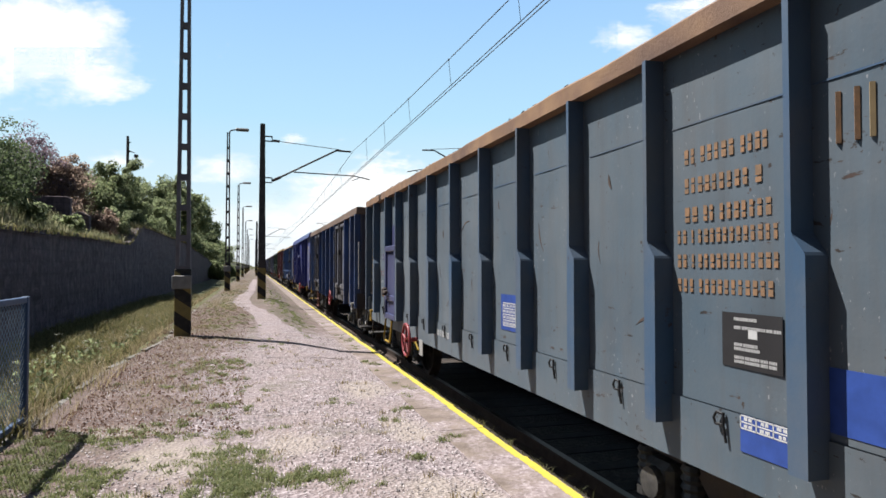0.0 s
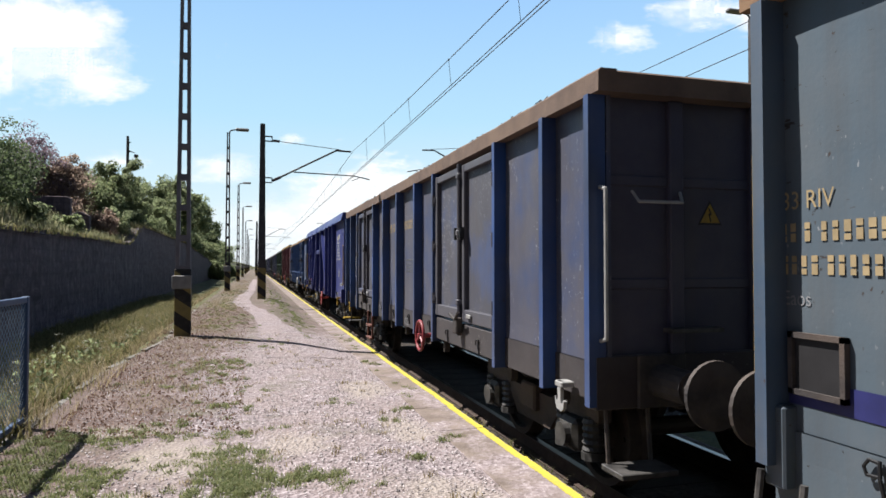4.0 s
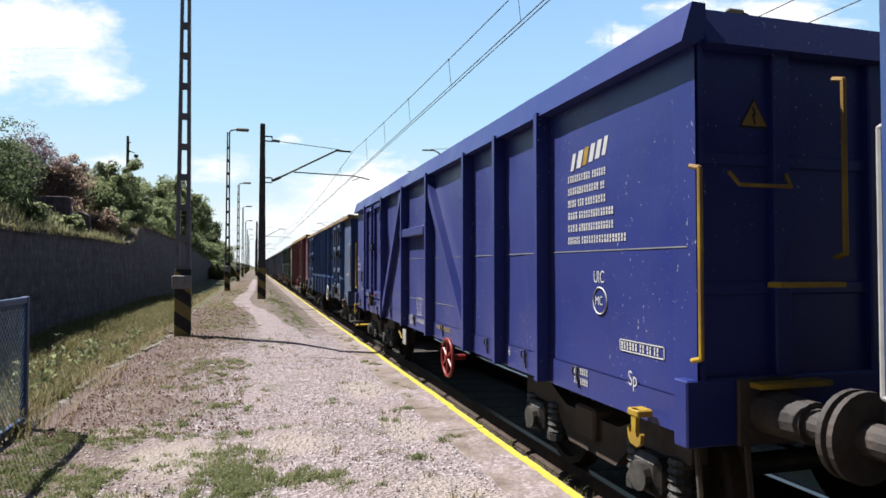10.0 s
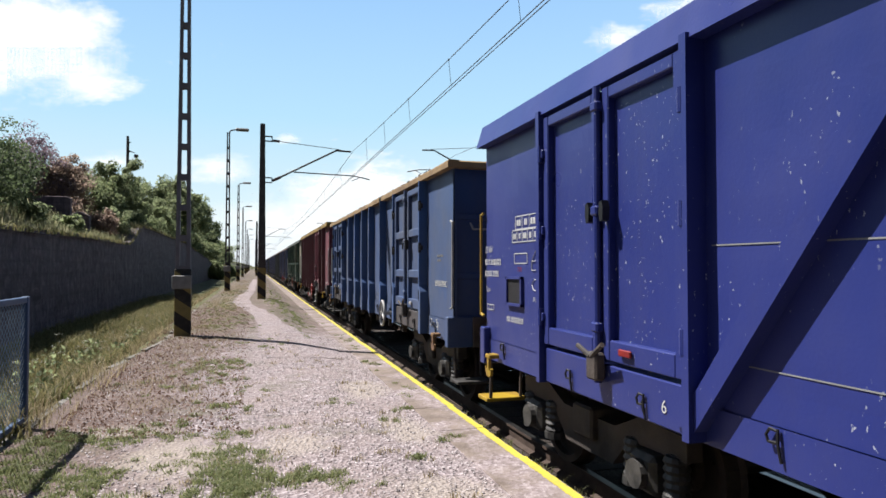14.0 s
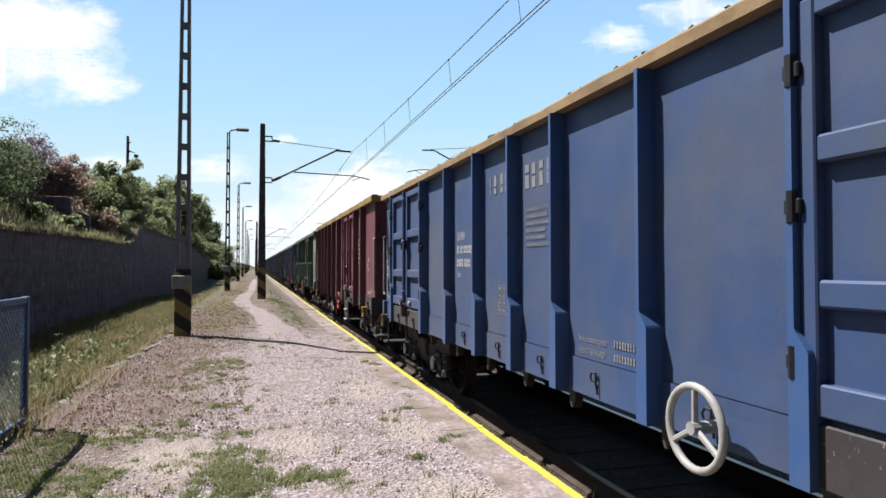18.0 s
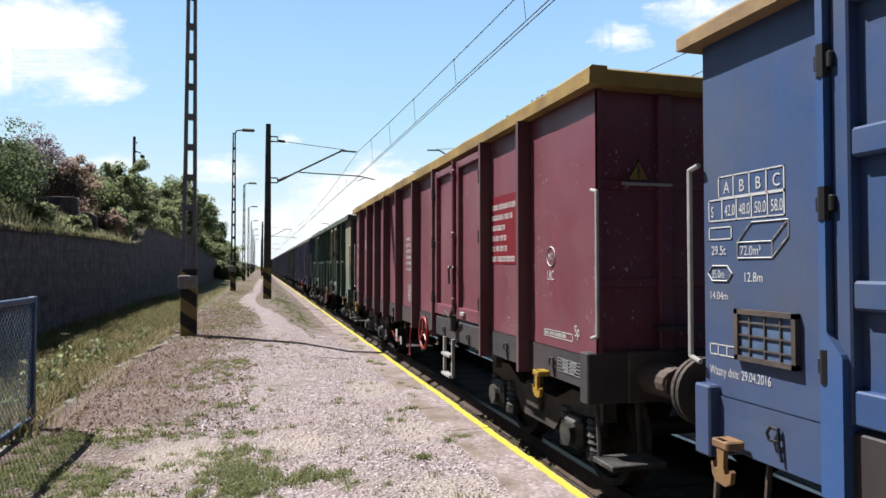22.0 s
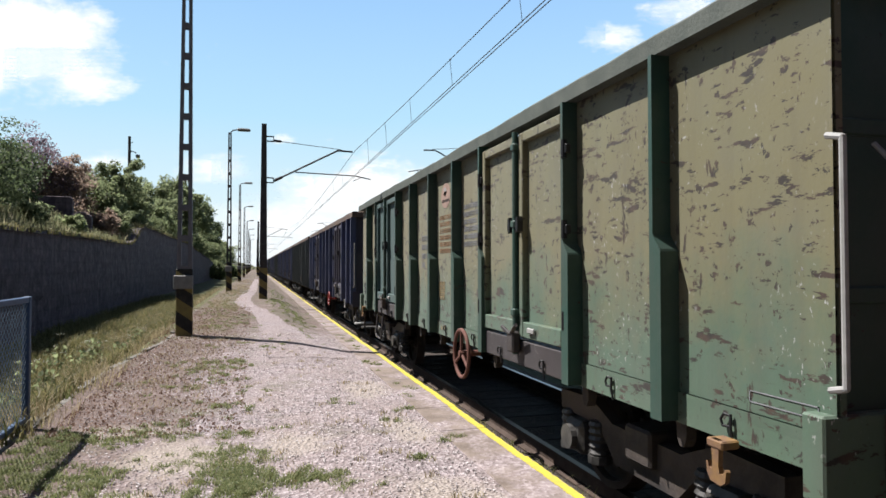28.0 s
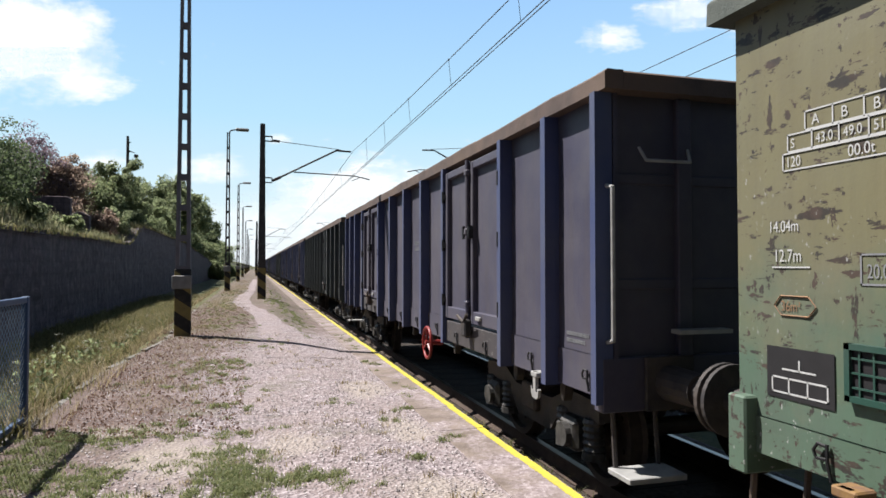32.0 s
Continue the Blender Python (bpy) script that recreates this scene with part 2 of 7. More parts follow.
def side_post(kind, y, w, sx):
    """A pressed side post. The slim kind is a broad foot that narrows, above a slanting shoulder, to a thin blade along its far edge."""
    a, b = sorted((sx * HALF, sx * (PANEL - 0.01)))
    if kind == "slim":
        f, k = y + 0.055, SHOULDER
        return prism(bmesh.new(), [(y - 0.055, FOOT), (f, FOOT), (f, TOP), (f - 0.036, TOP), (f - 0.036, k + 0.03), (f - 0.046, k + 0.01), (y - 0.048, k - 0.06), (y - 0.055, k - 0.075)], "x", a, b)
    bm = prism(bmesh.new(), [(y - w / 2, FOOT), (y + w / 2, FOOT), (y + w / 2, TOP), (y - w / 2, TOP)], "x", a, b)
    return bm


def bogie(parent, y, mats):
    """A two-axle bogie of welded side frames; wheels of 0.92 m."""
    bo = part("bogie", B(-0.25, 0.25, y - 0.25, y + 0.25, 0.45, 0.80, 0.03), M["steel_dark"], parent, "grimy black two-axle bogie")
    prof = [(-1.28, 0.62), (-1.28, 0.78), (-0.75, 0.80), (-0.42, 0.66), (0.42, 0.66), (0.75, 0.80), (1.28, 0.78), (1.28, 0.62), (0.62, 0.60), (0.38, 0.36), (-0.38, 0.36), (-0.62, 0.60)]
    for sx in (-1, 1):
        part("side_frame", prism(bmesh.new(), [(y + a, z) for a, z in prof], "x", sx * 1.0 - 0.06, sx * 1.0 + 0.06), M["steel_dark"], bo)
        part("bolster_end", B(sx * 0.72 - 0.4, sx * 0.72 + 0.4, y - 0.16, y + 0.16, 0.48, 0.74, 0.02), M["steel_dark"], bo)
        for a in (-0.9, 0.9):
            bm = B(sx * 1.04 - 0.12, sx * 1.04 + 0.12, y + a - 0.15, y + a + 0.15, 0.33, 0.60, 0.04)
            tube(bm, (sx * 1.0, y + a, 0.46), (sx * 1.21, y + a, 0.46), 0.115, 0.10, 14)
            part("axle_box", bm, M["steel_grey"], bo, "oily grey axle box")
            for b in (-0.24, 0.24):
                bm = tube(bmesh.new(), (sx * 1.03, y + a + b, 0.32), (sx * 1.03, y + a + b, 0.64), 0.045, seg=8)
                for k in range(5):
                    ring(bm, (sx * 1.03, y + a + b, 0.38 + 0.055 * k), 0.06, 0.034, "z", 12, 6)
                tube(bm, (sx * 1.03, y + a + b, 0.30), (sx * 1.03, y + a + b, 0.36), 0.10, seg=10)
                part("coil_spring", bm, M["steel_grey"], bo)
        bm = B(sx * 0.80 - 0.03, sx * 0.80 + 0.03, y - 0.40, y - 0.36, 0.25, 0.70)
        box(bm, sx * 0.80 - 0.03, sx * 0.80 + 0.03, y + 0.36, y + 0.40, 0.25, 0.70)
        tube(bm, (sx * 0.8, y - 0.38, 0.3), (sx * 0.8, y + 0.38, 0.3), 0.02)
        part("brake_hanger", bm, M["steel_dark"], bo)
    for a in (-0.9, 0.9):
        bm = bmesh.new()
        tube(bm, (-1.02, 0, 0), (1.02, 0, 0), 0.08, seg=12)
        for sx in (-1, 1):
            prof_w = [(sx * 0.685, 0.49), (sx * 0.715, 0.46), (sx * 0.82, 0.455), (sx * 0.82, 0.395), (sx * 0.77, 0.38), (sx * 0.75, 0.16), (sx * 0.80, 0.13), (sx * 0.80, 0.08), (sx * 0.69, 0.08), (sx * 0.685, 0.16), (sx * 0.70, 0.38), (sx * 0.685, 0.40)]
            seg = 28
            g = [[bm.verts.new((px, r * math.cos(2 * math.pi * i / seg), r * math.sin(2 * math.pi * i / seg))) for px, r in prof_w] for i in range(seg)]
            for i in range(seg):
                for j in range(len(prof_w)):
                    k = (j + 1) % len(prof_w)
                    bm.faces.new((g[i][j], g[i][k], g[(i + 1) % seg][k], g[(i + 1) % seg][j]))
            for i in range(6):
                an = 2 * math.pi * i / 6
                tube(bm, (sx * 0.75, 0.27 * math.cos(an), 0.27 * math.sin(an)), (sx * 0.775, 0.27 * math.cos(an), 0.27 * math.sin(an)), 0.025, seg=6)
        ws = part("wheelset", bm, M["steel_wheel"], bo)
        ws.location = (0, y + a, 0.46)
    return bo


def door(parent, y0, y1, mats, z0=None, style="plain", paint_="panel"):
    """A double-leaf side door between two posts, with a lock bar in the middle and hinges at both sides."""
    z0 = z0 or DOOR_Z
    z1 = TOP - 0.06
    mid = (y0 + y1) / 2
    xo = -HALF + 0.035
    for a, b, hy in ((y0 + 0.05, mid - 0.03, y0 + 0.03), (mid + 0.03, y1 - 0.05, y1 - 0.03)):
        leaf = part("door_leaf", sheet(xo + 0.055, a + 0.06, b - 0.06, z0 + 0.10, z1 - 0.08, 0.03, 0.004, a), mats["leaf"] if paint_ == "panel" else paint_, parent, "steel side door leaf")
        bm = bmesh.new()
        w = 0.085
        box(bm, xo, xo + 0.07, a, a + w, z0, z1, 0.008), box(bm, xo, xo + 0.07, b - w, b, z0, z1, 0.008)
        box(bm, xo + 0.002, xo + 0.07, a + w, b - w, z0, z0 + 0.14, 0.008), box(bm, xo + 0.002, xo + 0.07, a + w, b - w, z1 - w, z1, 0.008)
        part("leaf_frame", bm, mats["frame"] if paint_ == "panel" else paint_, leaf)
        if style == "barred":
            for zz in (1.76, 2.38):
                part("cross_bar", B(xo + 0.004, xo + 0.065, a + w, b - w, zz - 0.06, zz + 0.06, 0.012), mats["frame"], leaf)
        for zz in (z0 + 0.22, (z0 + z1) / 2, z1 - 0.3):
            bm = tube(bmesh.new(), (xo - 0.02, hy, zz - 0.07), (xo - 0.02, hy, zz + 0.07), 0.024, seg=8)
            box(bm, xo - 0.025, xo + 0.02, hy - 0.045, hy + 0.045, zz - 0.035, zz + 0.035, 0.006)
            part("hinge", bm, mats["hinge"], parent)
    bm = tube(bmesh.new(), (xo - 0.02, mid, z0 - 0.16), (xo - 0.02, mid, z1 + 0.02), 0.028, seg=10)
    for zz in (z0 + 0.22, z0 + 1.02, z1 - 0.12):
        box(bm, xo - 0.055, xo + 0.01, mid - 0.042, mid + 0.042, zz - 0.035, zz + 0.035, 0.012)
    part("lock_bar", bm, mats["lock"], parent, "vertical door lock bar")
    part("cover_strip", B(xo + 0.074, xo + 0.09, mid - 0.07, mid + 0.07, z0, z1), mats["frame"] if paint_ == "panel" else paint_, parent)
    for s in (-1, 1):
        zc = z0 + (0.98 if style == "barred" else 1.02 if mats["frame"] is not P["w5"] else 0.52)
        yc = mid + s * 0.095
        if mats["frame"] is P["w5"]:
            bm = pipe(bmesh.new(), [(xo + 0.005, yc + 0.05, zc + 0.10), (xo - 0.05, yc + 0.03, zc + 0.11), (xo - 0.055, yc, zc + 0.09), (xo - 0.05, yc - 0.005, zc - 0.10)], 0.012, 7)
        else:
            bm = prism(bmesh.new(), [(yc - 0.025, zc - 0.07), (yc + 0.012, zc - 0.08), (yc + 0.026, zc - 0.02), (yc + 0.02, zc + 0.05), (yc - 0.012, zc + 0.065), (yc - 0.03, zc + 0.02)], "x", xo - 0.05, xo + 0.004)
        part("clasp", bm, M["black"], parent)
    bm = box(bmesh.new(), xo - 0.08, xo, mid - 0.07, mid + 0.07, z0 - 0.14, z0 + 0.05, 0.015)
    tube(bm, (xo - 0.07, mid, z0 + 0.02), (xo - 0.09, mid - 0.18, z0 + 0.12), 0.018, seg=7)
    tube(bm, (xo - 0.07, mid + 0.02, z0 + 0.02), (xo - 0.09, mid + 0.16, z0 + 0.08), 0.018, seg=7)
    part("latch", bm, M["steel_dark"], parent, "heavy door latch with lever")
    part("grip", B(xo - 0.025, xo - 0.004, mid - 0.40, mid - 0.26, z0 + 0.055, z0 + 0.10, 0.006), mats["grip"], parent)


def rope_hook(parent, y, z, x=-HALF):
    """A lashing ring: a small bent loop with a hanging tail."""
    loop = [(x - 0.016, y - 0.030, z + 0.085), (x - 0.022, y + 0.012, z + 0.092), (x - 0.024, y + 0.034, z + 0.060), (x - 0.022, y + 0.022, z + 0.028), (x - 0.018, y - 0.026, z + 0.030)]
    bm = pipe(bmesh.new(), loop, 0.0075, 6)
    pipe(bm, [(x - 0.014, y - 0.028, z + 0.095), (x - 0.018, y - 0.032, z + 0.02), (x - 0.012, y - 0.046, z - 0.06)], 0.0085, 6)
    part("rope_hook", bm, M["black"], parent)


def handwheel(parent, y, z, R, material, x=-HALF - 0.06, spokes=3, label="handbrake wheel"):
    hw = part("handwheel", ring(bmesh.new(), (x, y, z), R, 0.022, "x", 28, 8), material, parent, label, smooth=True)
    for i in range(spokes):
        a = math.pi / 2 + 2 * math.pi * i / spokes
        part("spoke", tube(bmesh.new(), (x, y, z), (x + 0.0, y + R * math.cos(a), z + R * math.sin(a)), 0.017, seg=6), material, hw)
    part("hub", tube(bmesh.new(), (x - 0.03, y, z), (x + 0.22, y, z), 0.035, seg=10), material, hw)


def buffers(parent, y, sgn):
    for sx in (-1, 1):
        x = sx * 0.875
        bm = box(bmesh.new(), x - 0.20, x + 0.20, min(y, y + sgn * 0.03), max(y, y + sgn * 0.03), 0.86, 1.24, 0.01)
        tube(bm, (x, y, 1.05), (x, y + sgn * 0.36, 1.05), 0.13, 0.115, 16)
        tube(bm, (x, y + sgn * 0.30, 1.05), (x, y + sgn * 0.585, 1.05), 0.085, seg=14)
        bu = part("buffer", bm, M["steel_dark"], parent, "greasy black side buffer")
        bm = tube(bmesh.new(), (x, y + sgn * 0.57, 1.05), (x, y + sgn * 0.60, 1.05), 0.225, seg=26)
        tube(bm, (x, y + sgn * 0.60, 1.05), (x, y + sgn * 0.617, 1.05), 0.225, 0.13, 26)
        part("buffer_head", bm, M["steel_dark"], bu)
    bm = tube(bmesh.new(), (0, y, 1.04), (0, y + sgn * 0.3, 1.02), 0.05, seg=8)
    box(bm, -0.05, 0.05, min(y + sgn * 0.25, y + sgn * 0.38), max(y + sgn * 0.25, y + sgn * 0.38), 0.95, 1.12, 0.02)
    tube(bm, (0, y + sgn * 0.3, 1.0), (0, y + sgn * 0.62, 0.92), 0.035, seg=8)
    part("coupling", bm, M["steel_dark"], parent)
    bm = pipe(bmesh.new(), [(0.35, y, 0.85), (0.36, y + sgn * 0.25, 0.70), (0.30, y + sgn * 0.5, 0.62), (0.2, y + sgn * 0.62, 0.72)], 0.028, 7)
    part("brake_hose", bm, M["black"], parent)


def end_wall(parent, y, sgn, mats, rails=True, grab=(2.34, 2.42), board=(1.42, -0.85, -0.42)):
    """End wall whose outer face looks along sgn*y, with corner posts, ribs, a handrail and a shunter's step."""
    yi = y - sgn * 0.09
    part("end_sheet", B(-PANEL + 0.008, PANEL - 0.008, min(yi, yi + sgn * 0.04), max(yi, yi + sgn * 0.04), SILL + 0.02, TOP), mats["end"], parent)
    for x in (-0.72, 0.0, 0.72):
        part("end_post", B(x - 0.06, x + 0.06, min(yi, y), max(yi, y), SILL + 0.1, TOP - 0.002, 0.01), mats["end"], parent)
    for z in (1.75, 2.5):
        part("end_rib", B(-PANEL + 0.012, PANEL - 0.012, min(yi, y - sgn * 0.035), max(yi, y - sgn * 0.035), z - 0.04, z + 0.04, 0.01), mats["end"], parent)
    part("headstock", B(-HALF + 0.05, HALF - 0.05, min(y - sgn * 0.12, y + sgn * 0.004), max(y - sgn * 0.12, y + sgn * 0.004), 0.86, 1.24, 0.01), mats["sill"], parent)
    for sx in (-1, 1):
        hr = [(sx * 1.36, y, 1.35), (sx * 1.36, y + sgn * 0.08, 1.37), (sx * 1.36, y + sgn * 0.08, 2.42), (sx * 1.36, y, 2.44)]
        if rails:
            part("handrail", pipe(bmesh.new(), hr, 0.015, 8), mats["rail"], parent, "upright handrail at the corner")
        bm = B(sx * 1.12 - 0.22, sx * 1.12 + 0.22, min(y - sgn * 0.04, y + sgn * 0.24), max(y - sgn * 0.04, y + sgn * 0.24), 0.44, 0.48, 0.006)
        st = part("footstep", bm, mats["step"], parent, "chequered corner footstep")
        for xx in (-0.17, 0.17):
            part("step_hanger", tube(bmesh.new(), (sx * 1.12 + xx, y - sgn * 0.02, 0.47), (sx * 1.12 + xx, y - sgn * 0.06, 0.9), 0.018, seg=6), M["steel_dark"], st)
    lo, hi = grab
    part("grab_bar", pipe(bmesh.new(), [(-1.1, y, hi), (-1.08, y + sgn * 0.06, lo), (-0.72, y + sgn * 0.06, lo), (-0.70, y, hi)], 0.012, 6), mats["rail"], parent)
    part("end_footboard", B(board[1], board[2], min(y, y + sgn * 0.12), max(y, y + sgn * 0.12), board[0] - 0.02, board[0] + 0.01), mats["step"], parent)
    buffers(parent, y, sgn)


def beaten(prof, a, b, worn, n=64):
    """A long rim of one profile, knocked about by grabs and loading: its upper edge waves a little."""
    bm = bmesh.new()
    low = min(z for _, z in prof)
    rows = []
    for i in range(n + 1):
        y = a + (b - a) * i / n
        dz = worn * (noise.noise(Vector((y * 1.1, a * 3.1, 2.0))) + 0.6 * noise.noise(Vector((y * 3.3, a, 5.0))))
        dx = worn * 0.7 * noise.noise(Vector((y * 1.7, a * 2.3, 8.0)))
        rows.append([bm.verts.new((x + (dx if z > low + 0.01 else 0), y, z + (dz if z > low + 0.01 else 0))) for x, z in prof])
    k = len(prof)
    for p, q in zip(rows, rows[1:]):
        for i in range(k):
            bm.faces.new((p[i], p[(i + 1) % k], q[(i + 1) % k], q[i]))
    bm.faces.new(rows[0]), bm.faces.new(rows[-1][::-1])
    return bm


def rim(parent, y0, y1, mats, kind="flat"):
    if kind == "hood":
        prof = [(-HALF + 0.018, TOP - 0.03), (-HALF + 0.09, RIM + 0.02), (-1.27, RIM + 0.02), (-1.27, TOP), (-PANEL, TOP - 0.03)]
    else:
        prof = [(-HALF + 0.025, TOP), (-HALF + 0.025, RIM - 0.02), (-HALF + 0.045, RIM), (-1.28, RIM), (-1.28, TOP)]
    worn, over = (0.004, 0.03) if kind == "hood" else (0.014, 0.10)
    part("top_rim", beaten(prof, y0 - over, y1 + over, worn), mats["rim"], parent, mats["rim_label"])
    part("top_rim", beaten([(-x, z) for x, z in prof], y0 - over, y1 + over, worn), mats["rim"], parent)
    for y, s in ((y0, -1), (y1, 1)):
        pe = [(y + s * 0.10, TOP), (y + s * 0.10, RIM - 0.022), (y + s * 0.07, RIM - 0.002), (y - s * 0.06, RIM - 0.002), (y - s * 0.06, TOP)]
        if kind == "hood":
            pe = [(y + s * 0.06, TOP - 0.03), (y - s * 0.04, RIM + 0.018), (y - s * 0.12, RIM + 0.018), (y - s * 0.12, TOP - 0.03)]
        part("end_rim", prism(bmesh.new(), pe, "x", -1.278, 1.278), mats["rim"], parent)


def wagon(name, spec, mats):
    """An open high-sided bogie wagon. Its own y runs from the end that leads (nearest the camera) to the rear, z from the rails."""
    global TOP, RIM, SILL, FLOOR, FOOT, SHOULDER
    SILL, FLOOR, FOOT, SHOULDER = spec.get("sill", 0.92), spec.get("floor", 1.24), spec.get("foot", 0.92), spec.get("shoulder", 1.68)
    TOP, RIM = (z + 0.015 for z in spec["top"])
    e = new(name)
    y0, y1 = spec["ends"]
    posts = spec["posts"]
    doors = spec["doors"]
    kind = spec.get("post", "full")
    rng = random.Random(spec["seed"])
    for k, (a, b) in enumerate(zip(posts, posts[1:])):
        if any(abs(a - d[0]) < 0.3 and abs(b - d[1]) < 0.3 for d in doors):
            continue
        if kind == "slim":
            a, b = a + (0.04 if k else 0.0), b + (0.04 if k < len(posts) - 2 else 0.0)
        part("side_sheet", sheet(-PANEL, a, b, FLOOR - 0.01, TOP, 0.035, 0.005, spec["seed"] + k), mats["panel"], e)
        part("sill_sheet", sheet(-PANEL - spec.get("sill_out", 0.012), a, b, SILL + 0.02, FLOOR - 0.012, 0.05, 0.003, k, 8, 3), mats["sill"], e)
        if spec.get("hooks", True) and rng.random() < 0.9:
            rope_hook(e, b - 0.52, 1.02, -PANEL - 0.012)
    w = spec.get("post_w", 0.085)
    for k, y in enumerate(posts):
        end = k in (0, len(posts) - 1)
        pw = 0.07 if end else w
        yy = y + (pw / 2 if k == 0 else -pw / 2 if end else 0)
        if end and spec.get("flush_ends"):
            continue
        part("side_post", side_post("full" if end else kind, yy, pw, -1), mats["post_end"] if end else mats["post"], e)
        part("side_post", side_post("full" if end else kind, yy, pw, 1), mats["post"], e)
    for y in posts[1:-1]:
        if spec.get("brackets", True):
            z1 = max(SILL, 0.86) + 0.06
            bm = prism(bmesh.new(), [(y - 0.05, z1), (y + 0.05, z1), (y + 0.045, z1 - 0.15), (y + 0.02, z1 - 0.20), (y - 0.02, z1 - 0.20), (y - 0.045, z1 - 0.15)], "x", -PANEL + 0.05, -PANEL + 0.12)
            part("post_bracket", bm, M["bracket_brown"], e)
    part("far_side_wall", B(PANEL - 0.04, PANEL, y0 + 0.05, y1 - 0.05, SILL + 0.02, TOP), mats["end"], e)
    for d in doors:
        door(e, d[0], d[1] + (0.065 if kind == "slim" else 0.0), mats, style=d[2] if len(d) > 2 else "plain", paint_=d[3] if len(d) > 3 else "panel")
        part("door_sill", B(-HALF + 0.05, -PANEL + 0.03, d[0] + 0.04, d[1] - 0.04, max(SILL, 0.9) + 0.03, DOOR_Z - 0.03, 0.01), mats["door_sill"], e)
        for q in (0.25, 0.75):
            rope_hook(e, d[0] + (d[1] - d[0]) * q, 1.0, -HALF + 0.05)
    part("floor_frame", B(-PANEL + 0.05, PANEL - 0.05, y0 + 0.12, y1 - 0.12, 1.06, 1.24), M["steel_dark"], e)
    for x in (-0.55, 0.55):
        part("centre_beam", B(x - 0.09, x + 0.09, y0 + 0.12, y1 - 0.12, 0.80, 1.058), M["steel_dark"], e)
    rim(e, y0, y1, mats, spec.get("rim", "flat"))
    fit = {k: spec[k] for k in ("grab", "board") if k in spec}
    end_wall(e, y0, -1, mats, **fit)
    end_wall(e, y1, 1, mats, spec.get("rear_rails", True), **fit)
    mid = (y0 + y1) / 2
    for s in (-4.5, 4.5):
        bogie(e, mid + s, mats)
    part("brake_cylinder", tube(bmesh.new(), (-0.2, mid - 0.9, 0.78), (-0.2, mid - 0.3, 0.78), 0.17, seg=16), M["steel_dark"], e)
    part("air_tank", tube(bmesh.new(), (0.3, mid + 0.4, 0.74), (0.3, mid + 1.5, 0.74), 0.2, seg=16), M["steel_dark"], e)
    part("brake_rod", pipe(bmesh.new(), [(-0.1, mid - 3.2, 0.7), (-0.1, mid + 3.2, 0.7)], 0.025, 6), M["steel_dark"], e)
    return e


def hook_bracket(parent, y, material):
    """The tow hook under the side sill: a flat shank that ends in an upturned double claw."""
    x = -HALF + 0.0
    out = [(-0.042, 1.0), (-0.032, 0.87), (-0.045, 0.835), (-0.085, 0.84), (-0.095, 0.865), (-0.112, 0.855), (-0.10, 0.80), (-0.05, 0.775), (0.05, 0.785), (0.085, 0.82), (0.095, 0.875), (0.078, 0.88), (0.065, 0.85), (0.034, 0.845), (0.028, 0.88), (0.042, 1.0)]
    bm = prism(bmesh.new(), [(y + 0.72 * a, b) for a, b in out], "x", x - 0.014, x + 0.014)
    box(bm, x - 0.02, x + 0.09, y - 0.06, y + 0.06, 0.955, 1.0, 0.008)
    part("tow_hook", bm, material, parent, "tow hook under the side sill")


def hanging_step(parent, y, material, w=0.36, z0=0.42, z1=0.95, rungs=2):
    x = -HALF + 0.03
    bm = bmesh.new()
    for yy in (y - w / 2, y + w / 2):
        box(bm, x - 0.02, x + 0.02, yy - 0.02, yy + 0.02, z0, z1, 0.005)
    for k in range(rungs):
        zz = z0 + 0.02 + k * 0.25
        box(bm, x - 0.05, x + 0.03, y - w / 2, y + w / 2, zz - 0.018, zz + 0.018, 0.004)
    part("hanging_step", bm, material, parent, "hanging footstep")


def label_holder(parent, y, z, material, w=0.28, h=0.26, x=-PANEL, grid=False, card=None):
    bm = bmesh.new()
    t = 0.025
    box(bm, x - 0.03, x, y - w / 2, y + w / 2, z, z + t), box(bm, x - 0.03, x, y - w / 2, y + w / 2, z + h - t, z + h)
    box(bm, x - 0.03, x, y - w / 2, y - w / 2 + t, z, z + h), box(bm, x - 0.03, x, y + w / 2 - t, y + w / 2, z, z + h)
    lh = part("card_holder", bm, material, parent, "waybill holder frame")
    part("card", B(x - 0.012, x - 0.003, y - w / 2 + t, y + w / 2 - t, z + t, z + h - t), card or M["plate_black"], lh)
    if grid:
        bm = bmesh.new()
        for i in range(1, 4):
            yy = y - w / 2 + w * i / 4
            box(bm, x - 0.022, x - 0.015, yy - 0.004, yy + 0.004, z + t, z + h - t)
            zz = z + h * i / 4
            box(bm, x - 0.0225, x - 0.0155, y - w / 2 + t, y + w / 2 - t, zz - 0.004, zz + 0.004)
        part("mesh", bm, material, lh)


def lines(parent, name, y, z, h, rows, material, step=1.45, x=None, label=""):
    """Several rows of unreadable writing."""
    bm = bmesh.new()
    x = -PANEL - 0.009 if x is None else x
    for i, words in enumerate(rows):
        bars(bm, x, y, z - i * h * step, h, words)
    tagged(part(name, bm, material, parent), label, kind="stuff")


